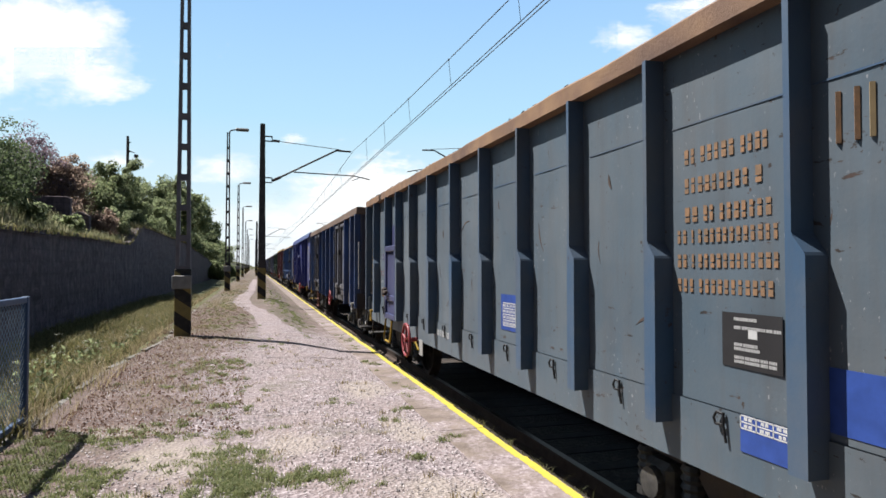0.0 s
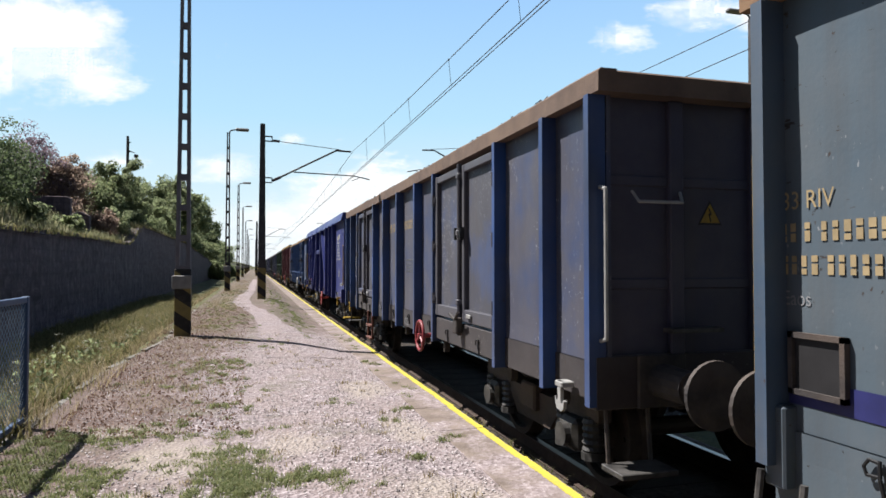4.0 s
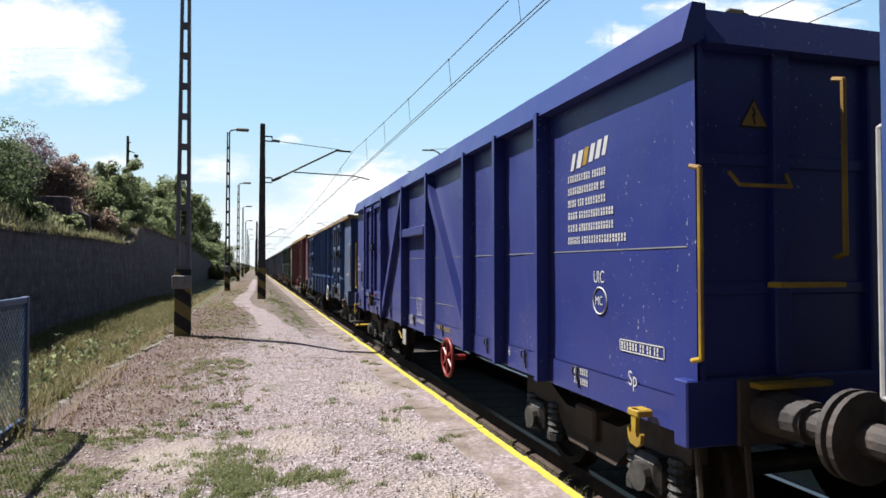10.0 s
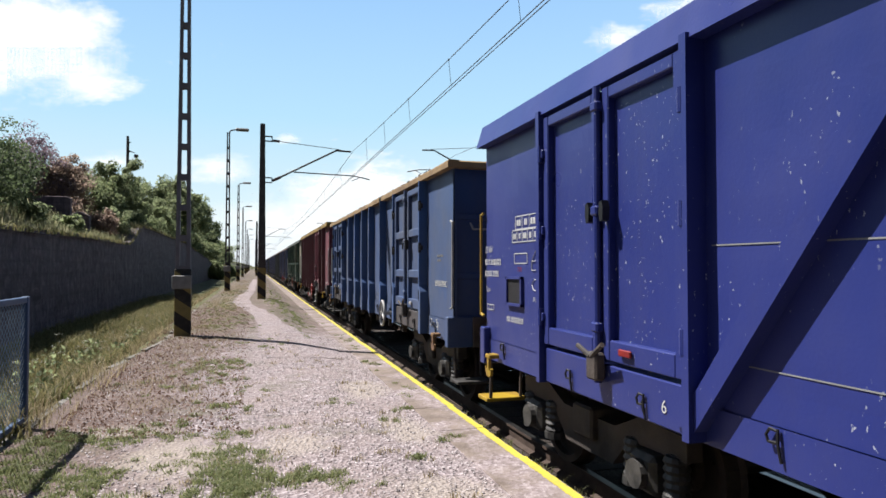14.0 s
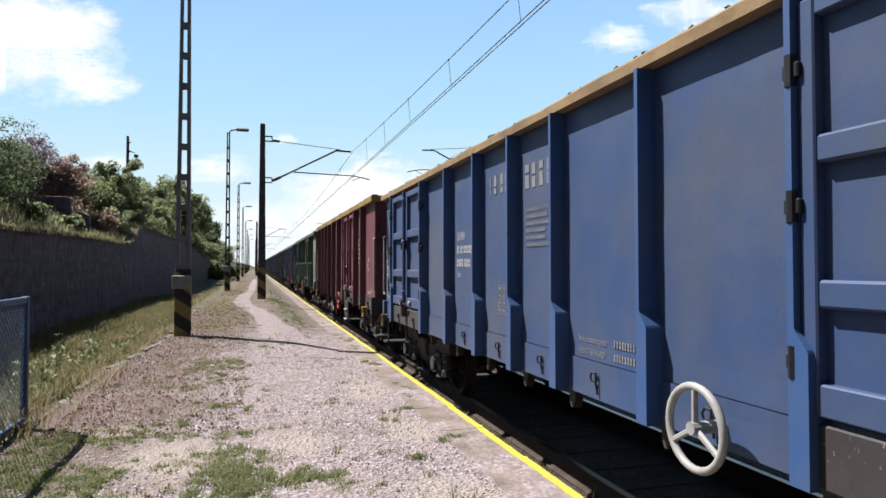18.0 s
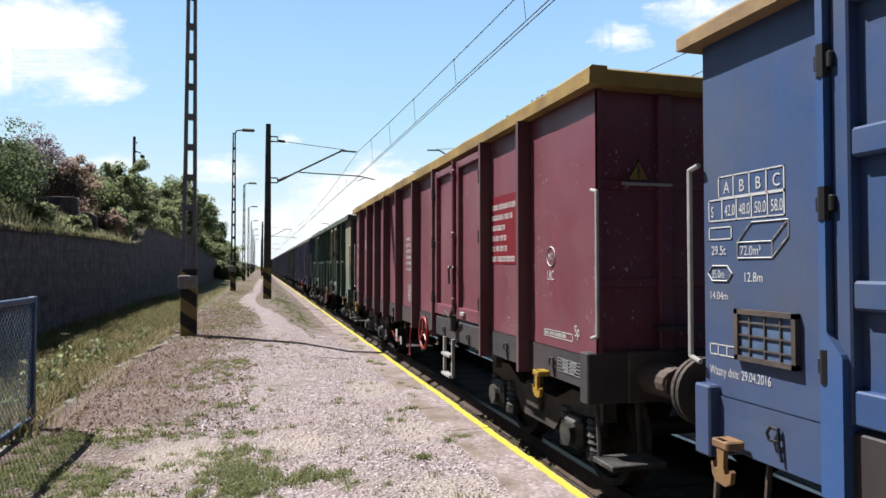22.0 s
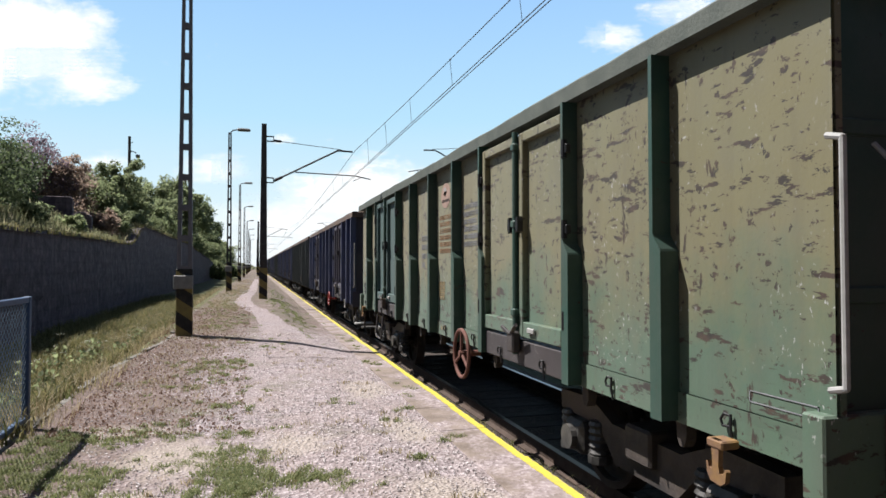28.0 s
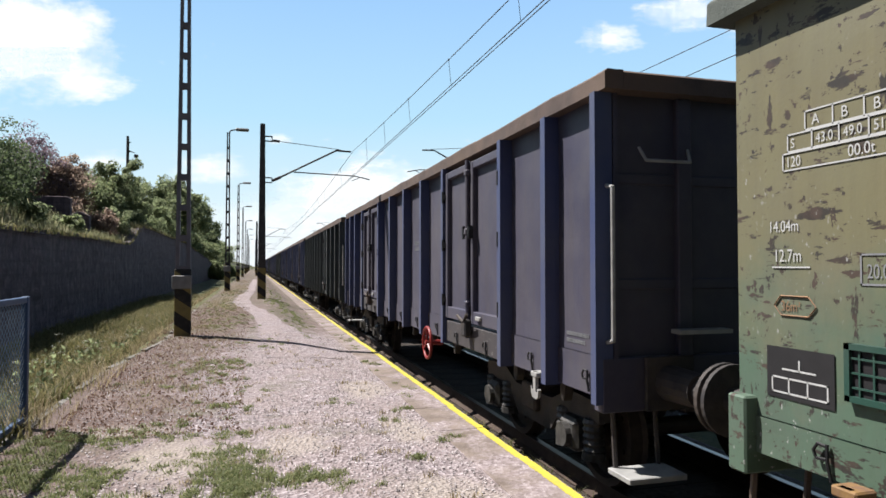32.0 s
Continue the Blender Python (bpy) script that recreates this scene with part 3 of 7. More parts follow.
def wmats(panel, post, rimm, end=None, sill=None, door_sill=None, rail=None, step=None, rim_label="", post_end=None, lock=None, grip=None, leaf=None, frame_=None, hinge=None):
    return {"panel": panel, "post": post, "rim": rimm, "end": end or panel, "sill": sill or panel, "door_sill": door_sill or sill or panel,
            "rail": rail or M["bar_white"], "step": step or M["steel_grey"], "rim_label": rim_label, "post_end": post_end or post, "lock": lock or frame_ or leaf or panel, "grip": grip or M["bar_white"], "leaf": leaf or panel, "hinge": hinge or M["black"], "frame": frame_ or leaf or panel}

# paints of the wagons
P = {}
P["w1_panel"] = paint("grey_blue_wagon_paint", (0.04587, 0.06888, 0.08981), (0.06581, 0.08412, 0.09825), 0.2, 0.5, 0.35, scars=0.22, chips=(0.68, (0.1819, 0.1875, 0.1957)))
P["w1_post"] = paint("blue_grey_post_paint", (0.022, 0.05775, 0.1114), (0.052, 0.07, 0.08912), 0.35, 0.5, 0.4)
P["w1_rim"] = two_tone("bare_orange_rusty_rim", (0.19, 0.1112, 0.05775), (0.14, 0.07812, 0.04537), 5.0, 0.8, 0.3, 40.0, (0.07, 0.04125, 0.033))
P["w1_door"] = paint("navy_door_paint", (0.009687, 0.01375, 0.06412), (0.01456, 0.0225, 0.08438), 0.1, 0.45, 0.2)
P["w2_panel"] = paint("slate_blue_wagon_paint", (0.04845, 0.05094, 0.07357), (0.05763, 0.05581, 0.07074), 0.08, 0.45, 0.35, patch=(0.02725, 0.04375, 0.1012), chips=(0.66, (0.2546, 0.2625, 0.2835)))
P["w2_post"] = paint("bright_blue_post_paint", (0.02125, 0.03437, 0.07425), (0.01331, 0.05625, 0.1957), 0.25, 0.4, 0.3)
P["w2_door"] = paint("dark_slate_door_paint", (0.04, 0.04125, 0.05569), (0.048, 0.04744, 0.05794), 0.1, 0.5, 0.3, patch=(0.02725, 0.04687, 0.1148), chips=(0.632, (0.2728, 0.2812, 0.3037)))
P["w2_rear_door"] = paint("slate_door_paint_with_blue_blotches", (0.03637, 0.0375, 0.05262), (0.04362, 0.0425, 0.054), 0.12, 0.5, 0.3, patch=(0.02725, 0.05312, 0.135))
P["w2_frame"] = paint("dull_slate_frame_paint", (0.04, 0.04044, 0.05344), (0.05, 0.04744, 0.05569), 0.2, 0.5, 0.35)
P["w2_rim"] = two_tone("brown_rusty_rim", (0.1112, 0.07437, 0.05362), (0.07812, 0.05156, 0.03919), 5.0, 0.85, 0.3, 40.0, (0.1362, 0.09062, 0.06187))
P["brown_sill"] = paint("brown_dusty_sill", (0.025, 0.01931, 0.02024), (0.0175, 0.01416, 0.01574), 0.35, 0.6, 0.2, chips=(0.66, (0.2062, 0.1937, 0.1812)))
P["w3"] = paint("royal_blue_wagon_paint", (0.007937, 0.01537, 0.1071), (0.01106, 0.01925, 0.1227), 0.02, 0.34, 0.07, chips=(0.68, (0.2479, 0.2637, 0.3119)))
P["w4_panel"] = paint("mid_blue_wagon_paint", (0.0194, 0.0478, 0.1286), (0.0344, 0.0497, 0.0889), 0.08, 0.5, 0.25)
P["w4_post"] = paint("blue_post_paint", (0.018, 0.06187, 0.1812), (0.02881, 0.06187, 0.1418), 0.25, 0.5, 0.25)
P["w4_rim"] = two_tone("ochre_rusty_rim", (0.2144, 0.1444, 0.07), (0.165, 0.1075, 0.05362), 5.0, 0.85, 0.3, 40.0, (0.1031, 0.06625, 0.04125))
P["w5"] = paint("wine_red_wagon_paint", (0.1, 0.01856, 0.03119), (0.1201, 0.03094, 0.04456), 0.1, 0.40, 0.22, chips=(0.66, (0.2728, 0.2375, 0.2565)))
P["w5_post"] = paint("dull_wine_post_paint", (0.07575, 0.02063, 0.02894), (0.08425, 0.03506, 0.04012), 0.2, 0.5, 0.3)
P["w5_rim"] = two_tone("mustard_yellow_rim", (0.2187, 0.1469, 0.04063), (0.175, 0.1125, 0.03437), 5.0, 0.8, 0.3, 40.0, (0.06625, 0.03712, 0.02063))
P["w5_sill"] = two_tone("dark_grey_sill", (0.034, 0.03094, 0.03344), (0.024, 0.02269, 0.0245), 6.0, 0.75, 0.2, 30.0, (0.044, 0.033, 0.03119))
P["w6"] = paint("peeling_olive_wagon_paint", (0.1209, 0.1066, 0.05331), (0.1052, 0.1024, 0.05556), 0.25, 0.55, 0.25, chips=(0.662, (0.2607, 0.2625, 0.2497)), scars=0.76, dust=0.09, low=(0.052, 0.08875, 0.05794))
P["w6_post"] = paint("bottle_green_post_paint", (0.01031, 0.04387, 0.03163), (0.02162, 0.0405, 0.02856), 0.3, 0.5, 0.25, scars=0.15)
P["w6_door"] = paint("dull_green_door_paint", (0.03875, 0.07056, 0.066), (0.02962, 0.05875, 0.05587), 0.12, 0.5, 0.2, chips=(0.66, (0.2001, 0.2144, 0.2227)), scars=0.2)
P["w6_rim"] = two_tone("grey_green_rim", (0.06625, 0.07437, 0.06187), (0.04537, 0.05362, 0.04537), 5.0, 0.8, 0.3, 40.0)
P["w7"] = paint("dark_indigo_wagon_paint", (0.03344, 0.03206, 0.05537), (0.04494, 0.03938, 0.05537), 0.15, 0.5, 0.35)
P["w7_post"] = paint("worn_dark_blue_post_paint", (0.03031, 0.0425, 0.108), (0.04544, 0.0575, 0.1046), 0.35, 0.5, 0.3)
P["w7_rim"] = two_tone("dark_brown_rim", (0.0825, 0.05775, 0.04744), (0.05775, 0.04125, 0.03506), 5.0, 0.85, 0.3, 40.0, (0.1031, 0.07, 0.0495))
P["w8"] = paint("sooty_green_wagon_paint", (0.02181, 0.03125, 0.03375), (0.0315, 0.03875, 0.04188), 0.2, 0.6, 0.3)

W = {}
W[1] = wagon("open_wagon", {"brackets": False, "sill": 0.74, "floor": 1.14, "foot": 0.965, "shoulder": 2.0, "top": (3.108, 3.245), "ends": (0.36, 12.94), "posts": [0.36, 1.58, 2.67, 3.675, 4.675, 5.70, 6.765, 7.85, 8.925, 9.92, 10.82, 11.985, 12.94], "doors": [], "post": "slim", "post_w": 0.08, "seed": 1},
             wmats(P["w1_panel"], P["w1_post"], P["w1_rim"], rim_label="bare rusty orange top rim", rail=M["yellow"]))
tagged(W[1], "grey-blue open goods wagon with rusty orange rim", "goods wagon", "wagons of the train")
W[0] = wagon("open_wagon", {"top": (3.080, 3.220), "ends": (0.75, 13.44), "posts": [0.75, 1.55, 2.66, 4.96, 5.99, 7.24, 8.42, 9.46, 11.56, 12.57, 13.44], "doors": [(2.66, 4.96), (9.46, 11.56)], "seed": 11},
             wmats(P["w7"], P["w7_post"], P["w7_rim"], sill=P["brown_sill"]))
tagged(W[0], "dark blue open goods wagon with brown rim", "goods wagon", "wagons of the train")
W[2] = wagon("open_wagon", {"post_w": 0.068, "sill": 0.88, "floor": 1.19, "foot": 0.885, "top": (3.086, 3.250), "ends": (0.75, 13.44), "posts": [0.75, 1.55, 2.66, 4.96, 5.99, 7.24, 8.42, 9.46, 11.56, 12.57, 13.44], "doors": [(2.66, 4.96), (9.46, 11.56, "plain", P["w2_rear_door"])], "seed": 2},
             wmats(P["w2_panel"], P["w2_post"], P["w2_rim"], end=P["w7"], sill=P["brown_sill"], rim_label="brown rusty top rim", leaf=P["w2_door"], frame_=P["w2_frame"], hinge=P["w2_frame"]))
tagged(W[2], "slate-blue open goods wagon with bright blue side posts", "goods wagon", "wagons of the train")
W[3] = wagon("open_wagon", {"brackets": False, "board": (1.21, -1.0, -0.5), "sill": 0.89, "floor": 1.13, "top": (3.15, 3.33), "ends": (0.94, 13.32), "posts": [0.94, 2.845, 3.845, 4.842, 6.52, 8.07, 9.836, 11.755, 13.32], "doors": [(9.836, 11.755)], "post_w": 0.06, "rim": "hood", "seed": 3, "flush_ends": True},
             wmats(P["w3"], P["w3"], P["w3"], rail=M["yellow"], step=M["yellow"], grip=M["red"], hinge=P["w3"]))
tagged(W[3], "clean royal blue open goods wagon with diagonal braces", "goods wagon", "wagons of the train")
W[4] = wagon("open_wagon", {"sill": 0.90, "floor": 1.20, "shoulder": 1.58, "top": (3.088, 3.180), "ends": (0.06, 12.88), "posts": [0.06, 1.315, 3.16, 4.35, 5.575, 6.50, 7.51, 8.62, 9.87, 11.94, 12.88], "doors": [(1.315, 3.16, "barred"), (9.87, 11.94, "barred")], "post": "slim", "post_w": 0.08, "seed": 4, "flush_ends": True},
             wmats(P["w4_panel"], P["w4_post"], P["w4_rim"], door_sill=P["brown_sill"], rim_label="rusty ochre top rim"))
tagged(W[4], "faded blue open goods wagon with barred double doors", "goods wagon", "wagons of the train")
W[5] = wagon("open_wagon", {"grab": (2.49, 2.50), "sill": 0.93, "floor": 1.21, "top": (3.190, 3.320), "ends": (0.0, 12.31), "posts": [0.0, 1.22, 2.28, 4.295, 5.52, 6.795, 7.95, 8.95, 9.95, 11.1, 12.31], "doors": [(2.28, 4.295)], "post_w": 0.05, "seed": 5, "flush_ends": True},
             wmats(P["w5"], P["w5_post"], P["w5_rim"], sill=P["w5_sill"], rim_label="mustard yellow top rim"))
tagged(W[5], "wine-red open goods wagon with mustard yellow rim", "goods wagon", "wagons of the train")
W[6] = wagon("open_wagon", {"rear_rails": False, "sill": 0.95, "floor": 1.16, "foot": 0.98, "shoulder": 2.04, "top": (3.128, 3.262), "ends": (-0.15, 12.55), "posts": [-0.15, 0.975, 2.145, 4.095, 5.08, 6.20, 7.325, 8.38, 10.33, 11.345, 12.55], "doors": [(2.145, 4.095), (8.38, 10.33, "plain", P["w6_door"])], "post": "slim", "post_w": 0.08, "seed": 6, "flush_ends": True},
             wmats(P["w6"], P["w6_post"], P["w6_rim"], end=P["w6_post"], door_sill=P["brown_sill"], lock=P["w6_post"], rim_label="grey-green top rim"))
tagged(W[6], "peeling olive-green open goods wagon with darker posts", "goods wagon", "wagons of the train")
W[7] = wagon("open_wagon", {"grab": (2.62, 2.72), "top": (3.080, 3.220), "ends": (-0.55, 12.3), "posts": [-0.55, 0.3, 1.3, 3.28, 4.39, 5.5, 6.6, 7.7, 9.65, 10.7, 11.5, 12.3], "doors": [(1.3, 3.28), (7.7, 9.65)], "seed": 7},
             wmats(P["w7"], P["w7_post"], P["w7_rim"], sill=P["w7"], door_sill=P["brown_sill"], rim_label="dark brown top rim", step=M["bar_white"]))
tagged(W[7], "dark indigo open goods wagon with worn blue posts", "goods wagon", "wagons of the train")
W[8] = wagon("open_wagon", {"top": (3.080, 3.220), "ends": (-0.55, 12.3), "posts": [-0.55, 0.6, 1.7, 2.8, 3.9, 5.0, 6.1, 7.2, 8.3, 9.4, 10.5, 11.4, 12.3], "doors": [(2.8, 3.9)], "seed": 8},
             wmats(P["w8"], P["w8"], P["w7_rim"]))
tagged(W[8], "sooty dark green open goods wagon", "goods wagon", "wagons of the train")
for k in range(9, 23):
    W[k] = copy_thing(W[(7, 7, 8)[k % 3]], Matrix())
M["coal"] = two_tone("coal_crumbs", (0.01125, 0.01063, 0.01063), (0.03125, 0.02812, 0.02625), 20.0, 0.8, 0.3)


def rim_crumbs(parent, y0, y1, seed, n=420):
    """Crumbs of the coal load left lying along the platform-side top rim."""
    r_ = np.random.default_rng(seed)
    oc = np.array([(1, 0, 0), (-1, 0, 0), (0, 1, 0), (0, -1, 0), (0, 0, 0.8), (0, 0, -0.8)])
    tr = np.array([(0, 2, 4), (2, 1, 4), (1, 3, 4), (3, 0, 4), (2, 0, 5), (1, 2, 5), (3, 1, 5), (0, 3, 5)])
    heaps = r_.uniform(y0 + 0.1, y1 - 0.1, 26)
    c = np.stack([r_.uniform(-HALF + 0.05, -1.30, n), np.clip(heaps[r_.integers(0, 26, n)] + r_.normal(size=n) * 0.16, y0, y1), np.full(n, RIM + 0.004)], 1)
    v = oc[None] * r_.uniform(0.006, 0.026, n)[:, None, None] * r_.uniform(0.6, 1.3, (n, 6, 1)) + c[:, None]
    me = bpy.data.meshes.new("rim_crumbs")
    me.from_pydata(v.reshape(-1, 3).tolist(), [], (np.arange(n)[:, None, None] * 6 + tr[None]).reshape(-1, 3).tolist())
    me.materials.append(M["coal"])
    ob = new("rim_crumbs", me)
    ob.parent = parent
    tagged(ob, "coal crumbs along the top rim", kind="stuff")


for k, a, b, top in ((1, 0.4, 12.9, 3.245), (2, 0.8, 13.4, 3.250), (4, 0.1, 12.8, 3.180), (5, 0.05, 12.25, 3.320)):
    RIM = top + 0.015
    rim_crumbs(W[k], a, b, 40 + k)
BUILT = {k: {c.name for c in W[k].children} for k in (1, 3, 6)}

# ---------------------------------------------------------------- markings and fittings, wagon by wagon
XP, XS = -PANEL - 0.0028, -PANEL - 0.0155     # just proud of the side sheets, and of the sill sheets
WH, DW, OR, CR = M["white_paint"], M["dim_white"], M["faded_orange"], M["cream_paint"]


def patch(parent, name, u0, u1, z0, z1, material, x=XP, label=""):
    return part(name, flat(bmesh.new(), x, u0, u1, z0, z1), material, parent, label)


def table(parent, u0, u1, z0, z1, cols, rows, material, w=0.009, x=XP, fill=True, seed=0):
    """A stencilled load table: ruled lines and rows of small marks."""
    bm = frame_lines(bmesh.new(), x, u1, u0, z0, z1, w)
    for i in range(1, cols):
        y = u1 + (u0 - u1) * i / cols
        flat(bm, x, y - w / 2, y + w / 2, z0, z1)
    for j in range(1, rows):
        z = z0 + (z1 - z0) * j / rows
        flat(bm, x, u1, u0, z - w / 2, z + w / 2)
    if fill:
        r = random.Random(seed)
        ch, cw = (z1 - z0) / rows, (u0 - u1) / cols
        for i in range(cols):
            for j in range(rows):
                a = u1 + cw * (i + 0.5)
                b = z0 + ch * (j + 0.5)
                k = r.uniform(0.18, 0.32) * cw
                flat(bm, x, a - k, a - k * 0.15, b - ch * 0.22, b + ch * 0.22)
                flat(bm, x, a + k * 0.15, a + k, b - ch * 0.22, b + ch * 0.22)
    return tagged(part("load_table", bm, material, parent), "stencilled load table", kind="stuff")


def hexbox(parent, u0, u1, z0, z1, material, x=XP):
    h, c = z1 - z0, (z0 + z1) / 2
    pts = [(u0, c), (u0 - h * 0.45, z1), (u1 + h * 0.45, z1), (u1, c), (u1 + h * 0.45, z0), (u0 - h * 0.45, z0)]
    bm = bmesh.new()
    for p, q in zip(pts, pts[1:] + pts[:1]):
        tube(bm, (x, *p), (x, *q), 0.004, seg=4)
    return part("outline", bm, material, parent)


def volume_box(parent, u0, u1, z0, z1, material, x=XP):
    k = (u0 - u1) * 0.3
    zz = z0 + (z1 - z0) * 0.45
    P_ = [((u0, z0), (u1 + k, z0)), ((u0, z0), (u0, zz)), ((u1 + k, z0), (u1 + k, zz)), ((u0, zz), (u1 + k, zz)), ((u0, zz), (u0 - k, z1)), ((u1 + k, zz), (u1, z1)), ((u0 - k, z1), (u1, z1)), ((u1, z1), (u1, z0 + (z1 - zz))), ((u1 + k, z0), (u1, z0 + (z1 - zz)))]
    bm = bmesh.new()
    for p, q in P_:
        tube(bm, (x, *p), (x, *q), 0.004, seg=4)
    return part("outline", bm, material, parent)


def anchor(parent, u0, u1, z0, z1, x=XP - 0.0022):
    """The little ruled pictogram on a black field."""
    bm = bmesh.new()
    w, h, t = u0 - u1, z1 - z0, 0.008
    frame_lines(bm, x, u1 + w * 0.08, u0 - w * 0.08, z0 + h * 0.1, z0 + h * 0.42, t)
    for q in (0.36, 0.64):
        flat(bm, x, u1 + w * q, u1 + w * q + t, z0 + h * 0.1, z0 + h * 0.42)
    flat(bm, x, u1 + w * 0.25, u0 - w * 0.25, z0 + h * 0.56, z0 + h * 0.56 + t), flat(bm, x, u1 + w * 0.48, u1 + w * 0.48 + t, z0 + h * 0.56, z0 + h * 0.78)
    part("pictogram", bm, WH, parent)


def circle_mark(parent, u, z, r, text, material, x=XP):
    part("ring_mark", ring(bmesh.new(), (x, u, z), r, 0.006, "x", 24, 4), material, parent)
    letters("lettering", text, u + r * 0.72, z - r * 0.32, r * 0.7, material, parent, x, 0.8)


def hazard(parent, x, y, z, s=0.1):
    """Yellow high-voltage triangle on an end wall that looks to -y."""
    t = part("warning_sign", prism(bmesh.new(), [(x - s, z - s * 0.75), (x + s, z - s * 0.75), (x, z + s)], "y", y - 0.012, y - 0.006), M["black"], parent, "yellow high-voltage warning triangle")
    s2 = s * 0.83
    part("sign_face", prism(bmesh.new(), [(x - s2, z - s2 * 0.72), (x + s2, z - s2 * 0.72), (x, z + s2 * 0.95)], "y", y - 0.014, y - 0.0125), M["yellow"], t)
    bm = bmesh.new()
    for p, q in (((-0.1, 0.45), (0.08, 0.0)), ((0.08, 0.0), (-0.1, 0.05)), ((-0.1, 0.05), (0.05, -0.5))):
        tube(bm, (x + p[0] * s, y - 0.0145, z + p[1] * s), (x + q[0] * s, y - 0.0145, z + q[1] * s), 0.006, seg=4)
    part("flash", bm, M["black"], t)


def stirrup(parent, u0, u1, z0, z1, material, x=-HALF + 0.03):
    bm = pipe(bmesh.new(), [(x, u0, z1), (x - 0.03, u0, z0 + 0.05), (x - 0.03, u0 - 0.05, z0), (x - 0.03, u1 + 0.05, z0), (x - 0.03, u1, z0 + 0.05), (x, u1, z1)], 0.018, 7)
    part("stirrup_step", bm, material, parent, "bent-bar stirrup step")


def placard(parent, u, z, h=0.22, w=0.2, lever="yellow"):
    x = -HALF + 0.04
    pl = part("changeover_plate", B(x - 0.012, x, u - w / 2, u + w / 2, z, z + h, 0.004), M["bar_white"], parent, "white brake changeover plate with lever")
    part("lever", pipe(bmesh.new(), [(x - 0.03, u + w * 0.3, z + h * 0.35), (x - 0.05, u + w * 0.75, z + h * 0.8), (x - 0.05, u + w * 0.95, z + h * 0.75)], 0.014, 6), M[lever], pl)


def brace(parent, ua, za, ub, zb2, material, w=0.16):
    bm = prism(bmesh.new(), [(ua - w / 2, za), (ua + w / 2, za), (ub + w / 2, zb2), (ub - w / 2, zb2)], "x", -HALF + 0.03, -PANEL + 0.01)
    part("diagonal_brace", bm, material, parent, "slanting side brace")


# grey-blue wagon
w = W[1]
lines(w, "faded_writing", 2.39, 2.46, 0.085, [[0.11, 0.28, 0.20], [0.52, 0.08], [0.13, 0.10, 0.38]], OR, 1.95, XP, "faded orange rows of writing")
lines(w, "faded_writing", 2.46, 2.01, 0.075, [[0.10, 0.03, 0.60], [0.10, 0.03, 0.60], [0.16, 0.56]], OR, 1.85, XP)
patch(w, "name_panel", 2.09, 1.68, 1.36, 1.64, M["plate_black"], XP, "black panel with rows of small writing")
lines(w, "small_writing", 2.00, 1.60, 0.016, [[0.16], [], [0.05, 0.16, 0.04, 0.05], [], [], [], [0.06, 0.1], [0.18], [], [0.07, 0.1, 0.05, 0.05], [0.07, 0.1, 0.05, 0.05]], WH, 1.35, XP - 0.002)
patch(w, "white_square", 1.90, 1.84, 1.515, 1.56, WH, XP - 0.002)
patch(w, "date_panel", 1.95, 1.62, 0.945, 1.13, M["blue_box"], XS)
table(w, 1.95, 1.62, 1.06, 1.13, 3, 2, WH, 0.007, XS - 0.002, True, 1)
for a, mt in ((1.36, OR), (1.20, CR)):
    bm = bmesh.new()
    for p, q in (((a, 2.40), (a, 2.62)), ((a - 0.09, 2.40), (a - 0.09, 2.62))):
        tube(bm, (XP, *p), (XP, *q), 0.014, seg=4)
    part("painted_mark", bm, mt, w, "large painted strokes")
patch(w, "blue_field", 1.46, 0.32, 1.165, 1.445, M["blue_box"], XP, "bright blue painted field")
patch(w, "table_field", 5.30, 4.87, 1.25, 1.60, M["blue_box"], XP)
table(w, 5.25, 4.92, 1.29, 1.52, 4, 4, WH, 0.009, XP - 0.002, True, 2)
for a, b in ((0.4, 1.5), (1.64, 2.54), (2.68, 3.5), (3.66, 4.48), (4.66, 5.5), (5.66, 6.58), (6.78, 7.76), (7.95, 8.9), (9.08, 9.95)):
    patch(w, "weld_seam", a, b, 2.683, 2.692, P["w1_post"], XP)
M["scrape"] = two_tone("rusty_scrape", (0.0375, 0.02625, 0.02125), (0.06875, 0.045, 0.03375), 14.0, 0.8, 0.2)
rs = random.Random(77)
for u, z, du, dz, wd in ((7.50, 2.25, 0.015, 0.10, 0.026), (6.6, 2.30, -0.30, 0.10, 0.008), (7.36, 1.36, -0.28, 0.13, 0.007), (7.62, 1.72, 0.05, 0.20, 0.006), (5.9, 2.2, 0.03, 0.12, 0.007), (4.3, 2.0, 0.10, 0.25, 0.006), (3.2, 2.42, 0.03, 0.10, 0.012), (8.3, 1.9, 0.04, 0.16, 0.006), (2.9, 1.5, -0.22, 0.06, 0.008), (6.2, 1.6, 0.02, 0.14, 0.007), (3.35, 1.9, 0.02, 0.16, 0.006), (5.35, 2.45, 0.02, 0.09, 0.010)):
    pts = []
    for q in [i / 8 for i in range(9)]:
        bow = 0.09 * math.sin(math.pi * q)
        hw = wd * (0.25 + math.sin(math.pi * q)) * rs.uniform(0.6, 1.1)
        pts.append((u + du * q + bow * dz, z + dz * q - bow * du, hw))
    nv = Vector((dz, -du)).normalized()
    part("scrape", prism(bmesh.new(), [(a + nv.x * h_, b + nv.y * h_) for a, b, h_ in pts] + [(a - nv.x * h_, b - nv.y * h_) for a, b, h_ in pts[::-1]], "x", XP + 0.001, XP + 0.0025), M["scrape"], w, "rusty scrape")
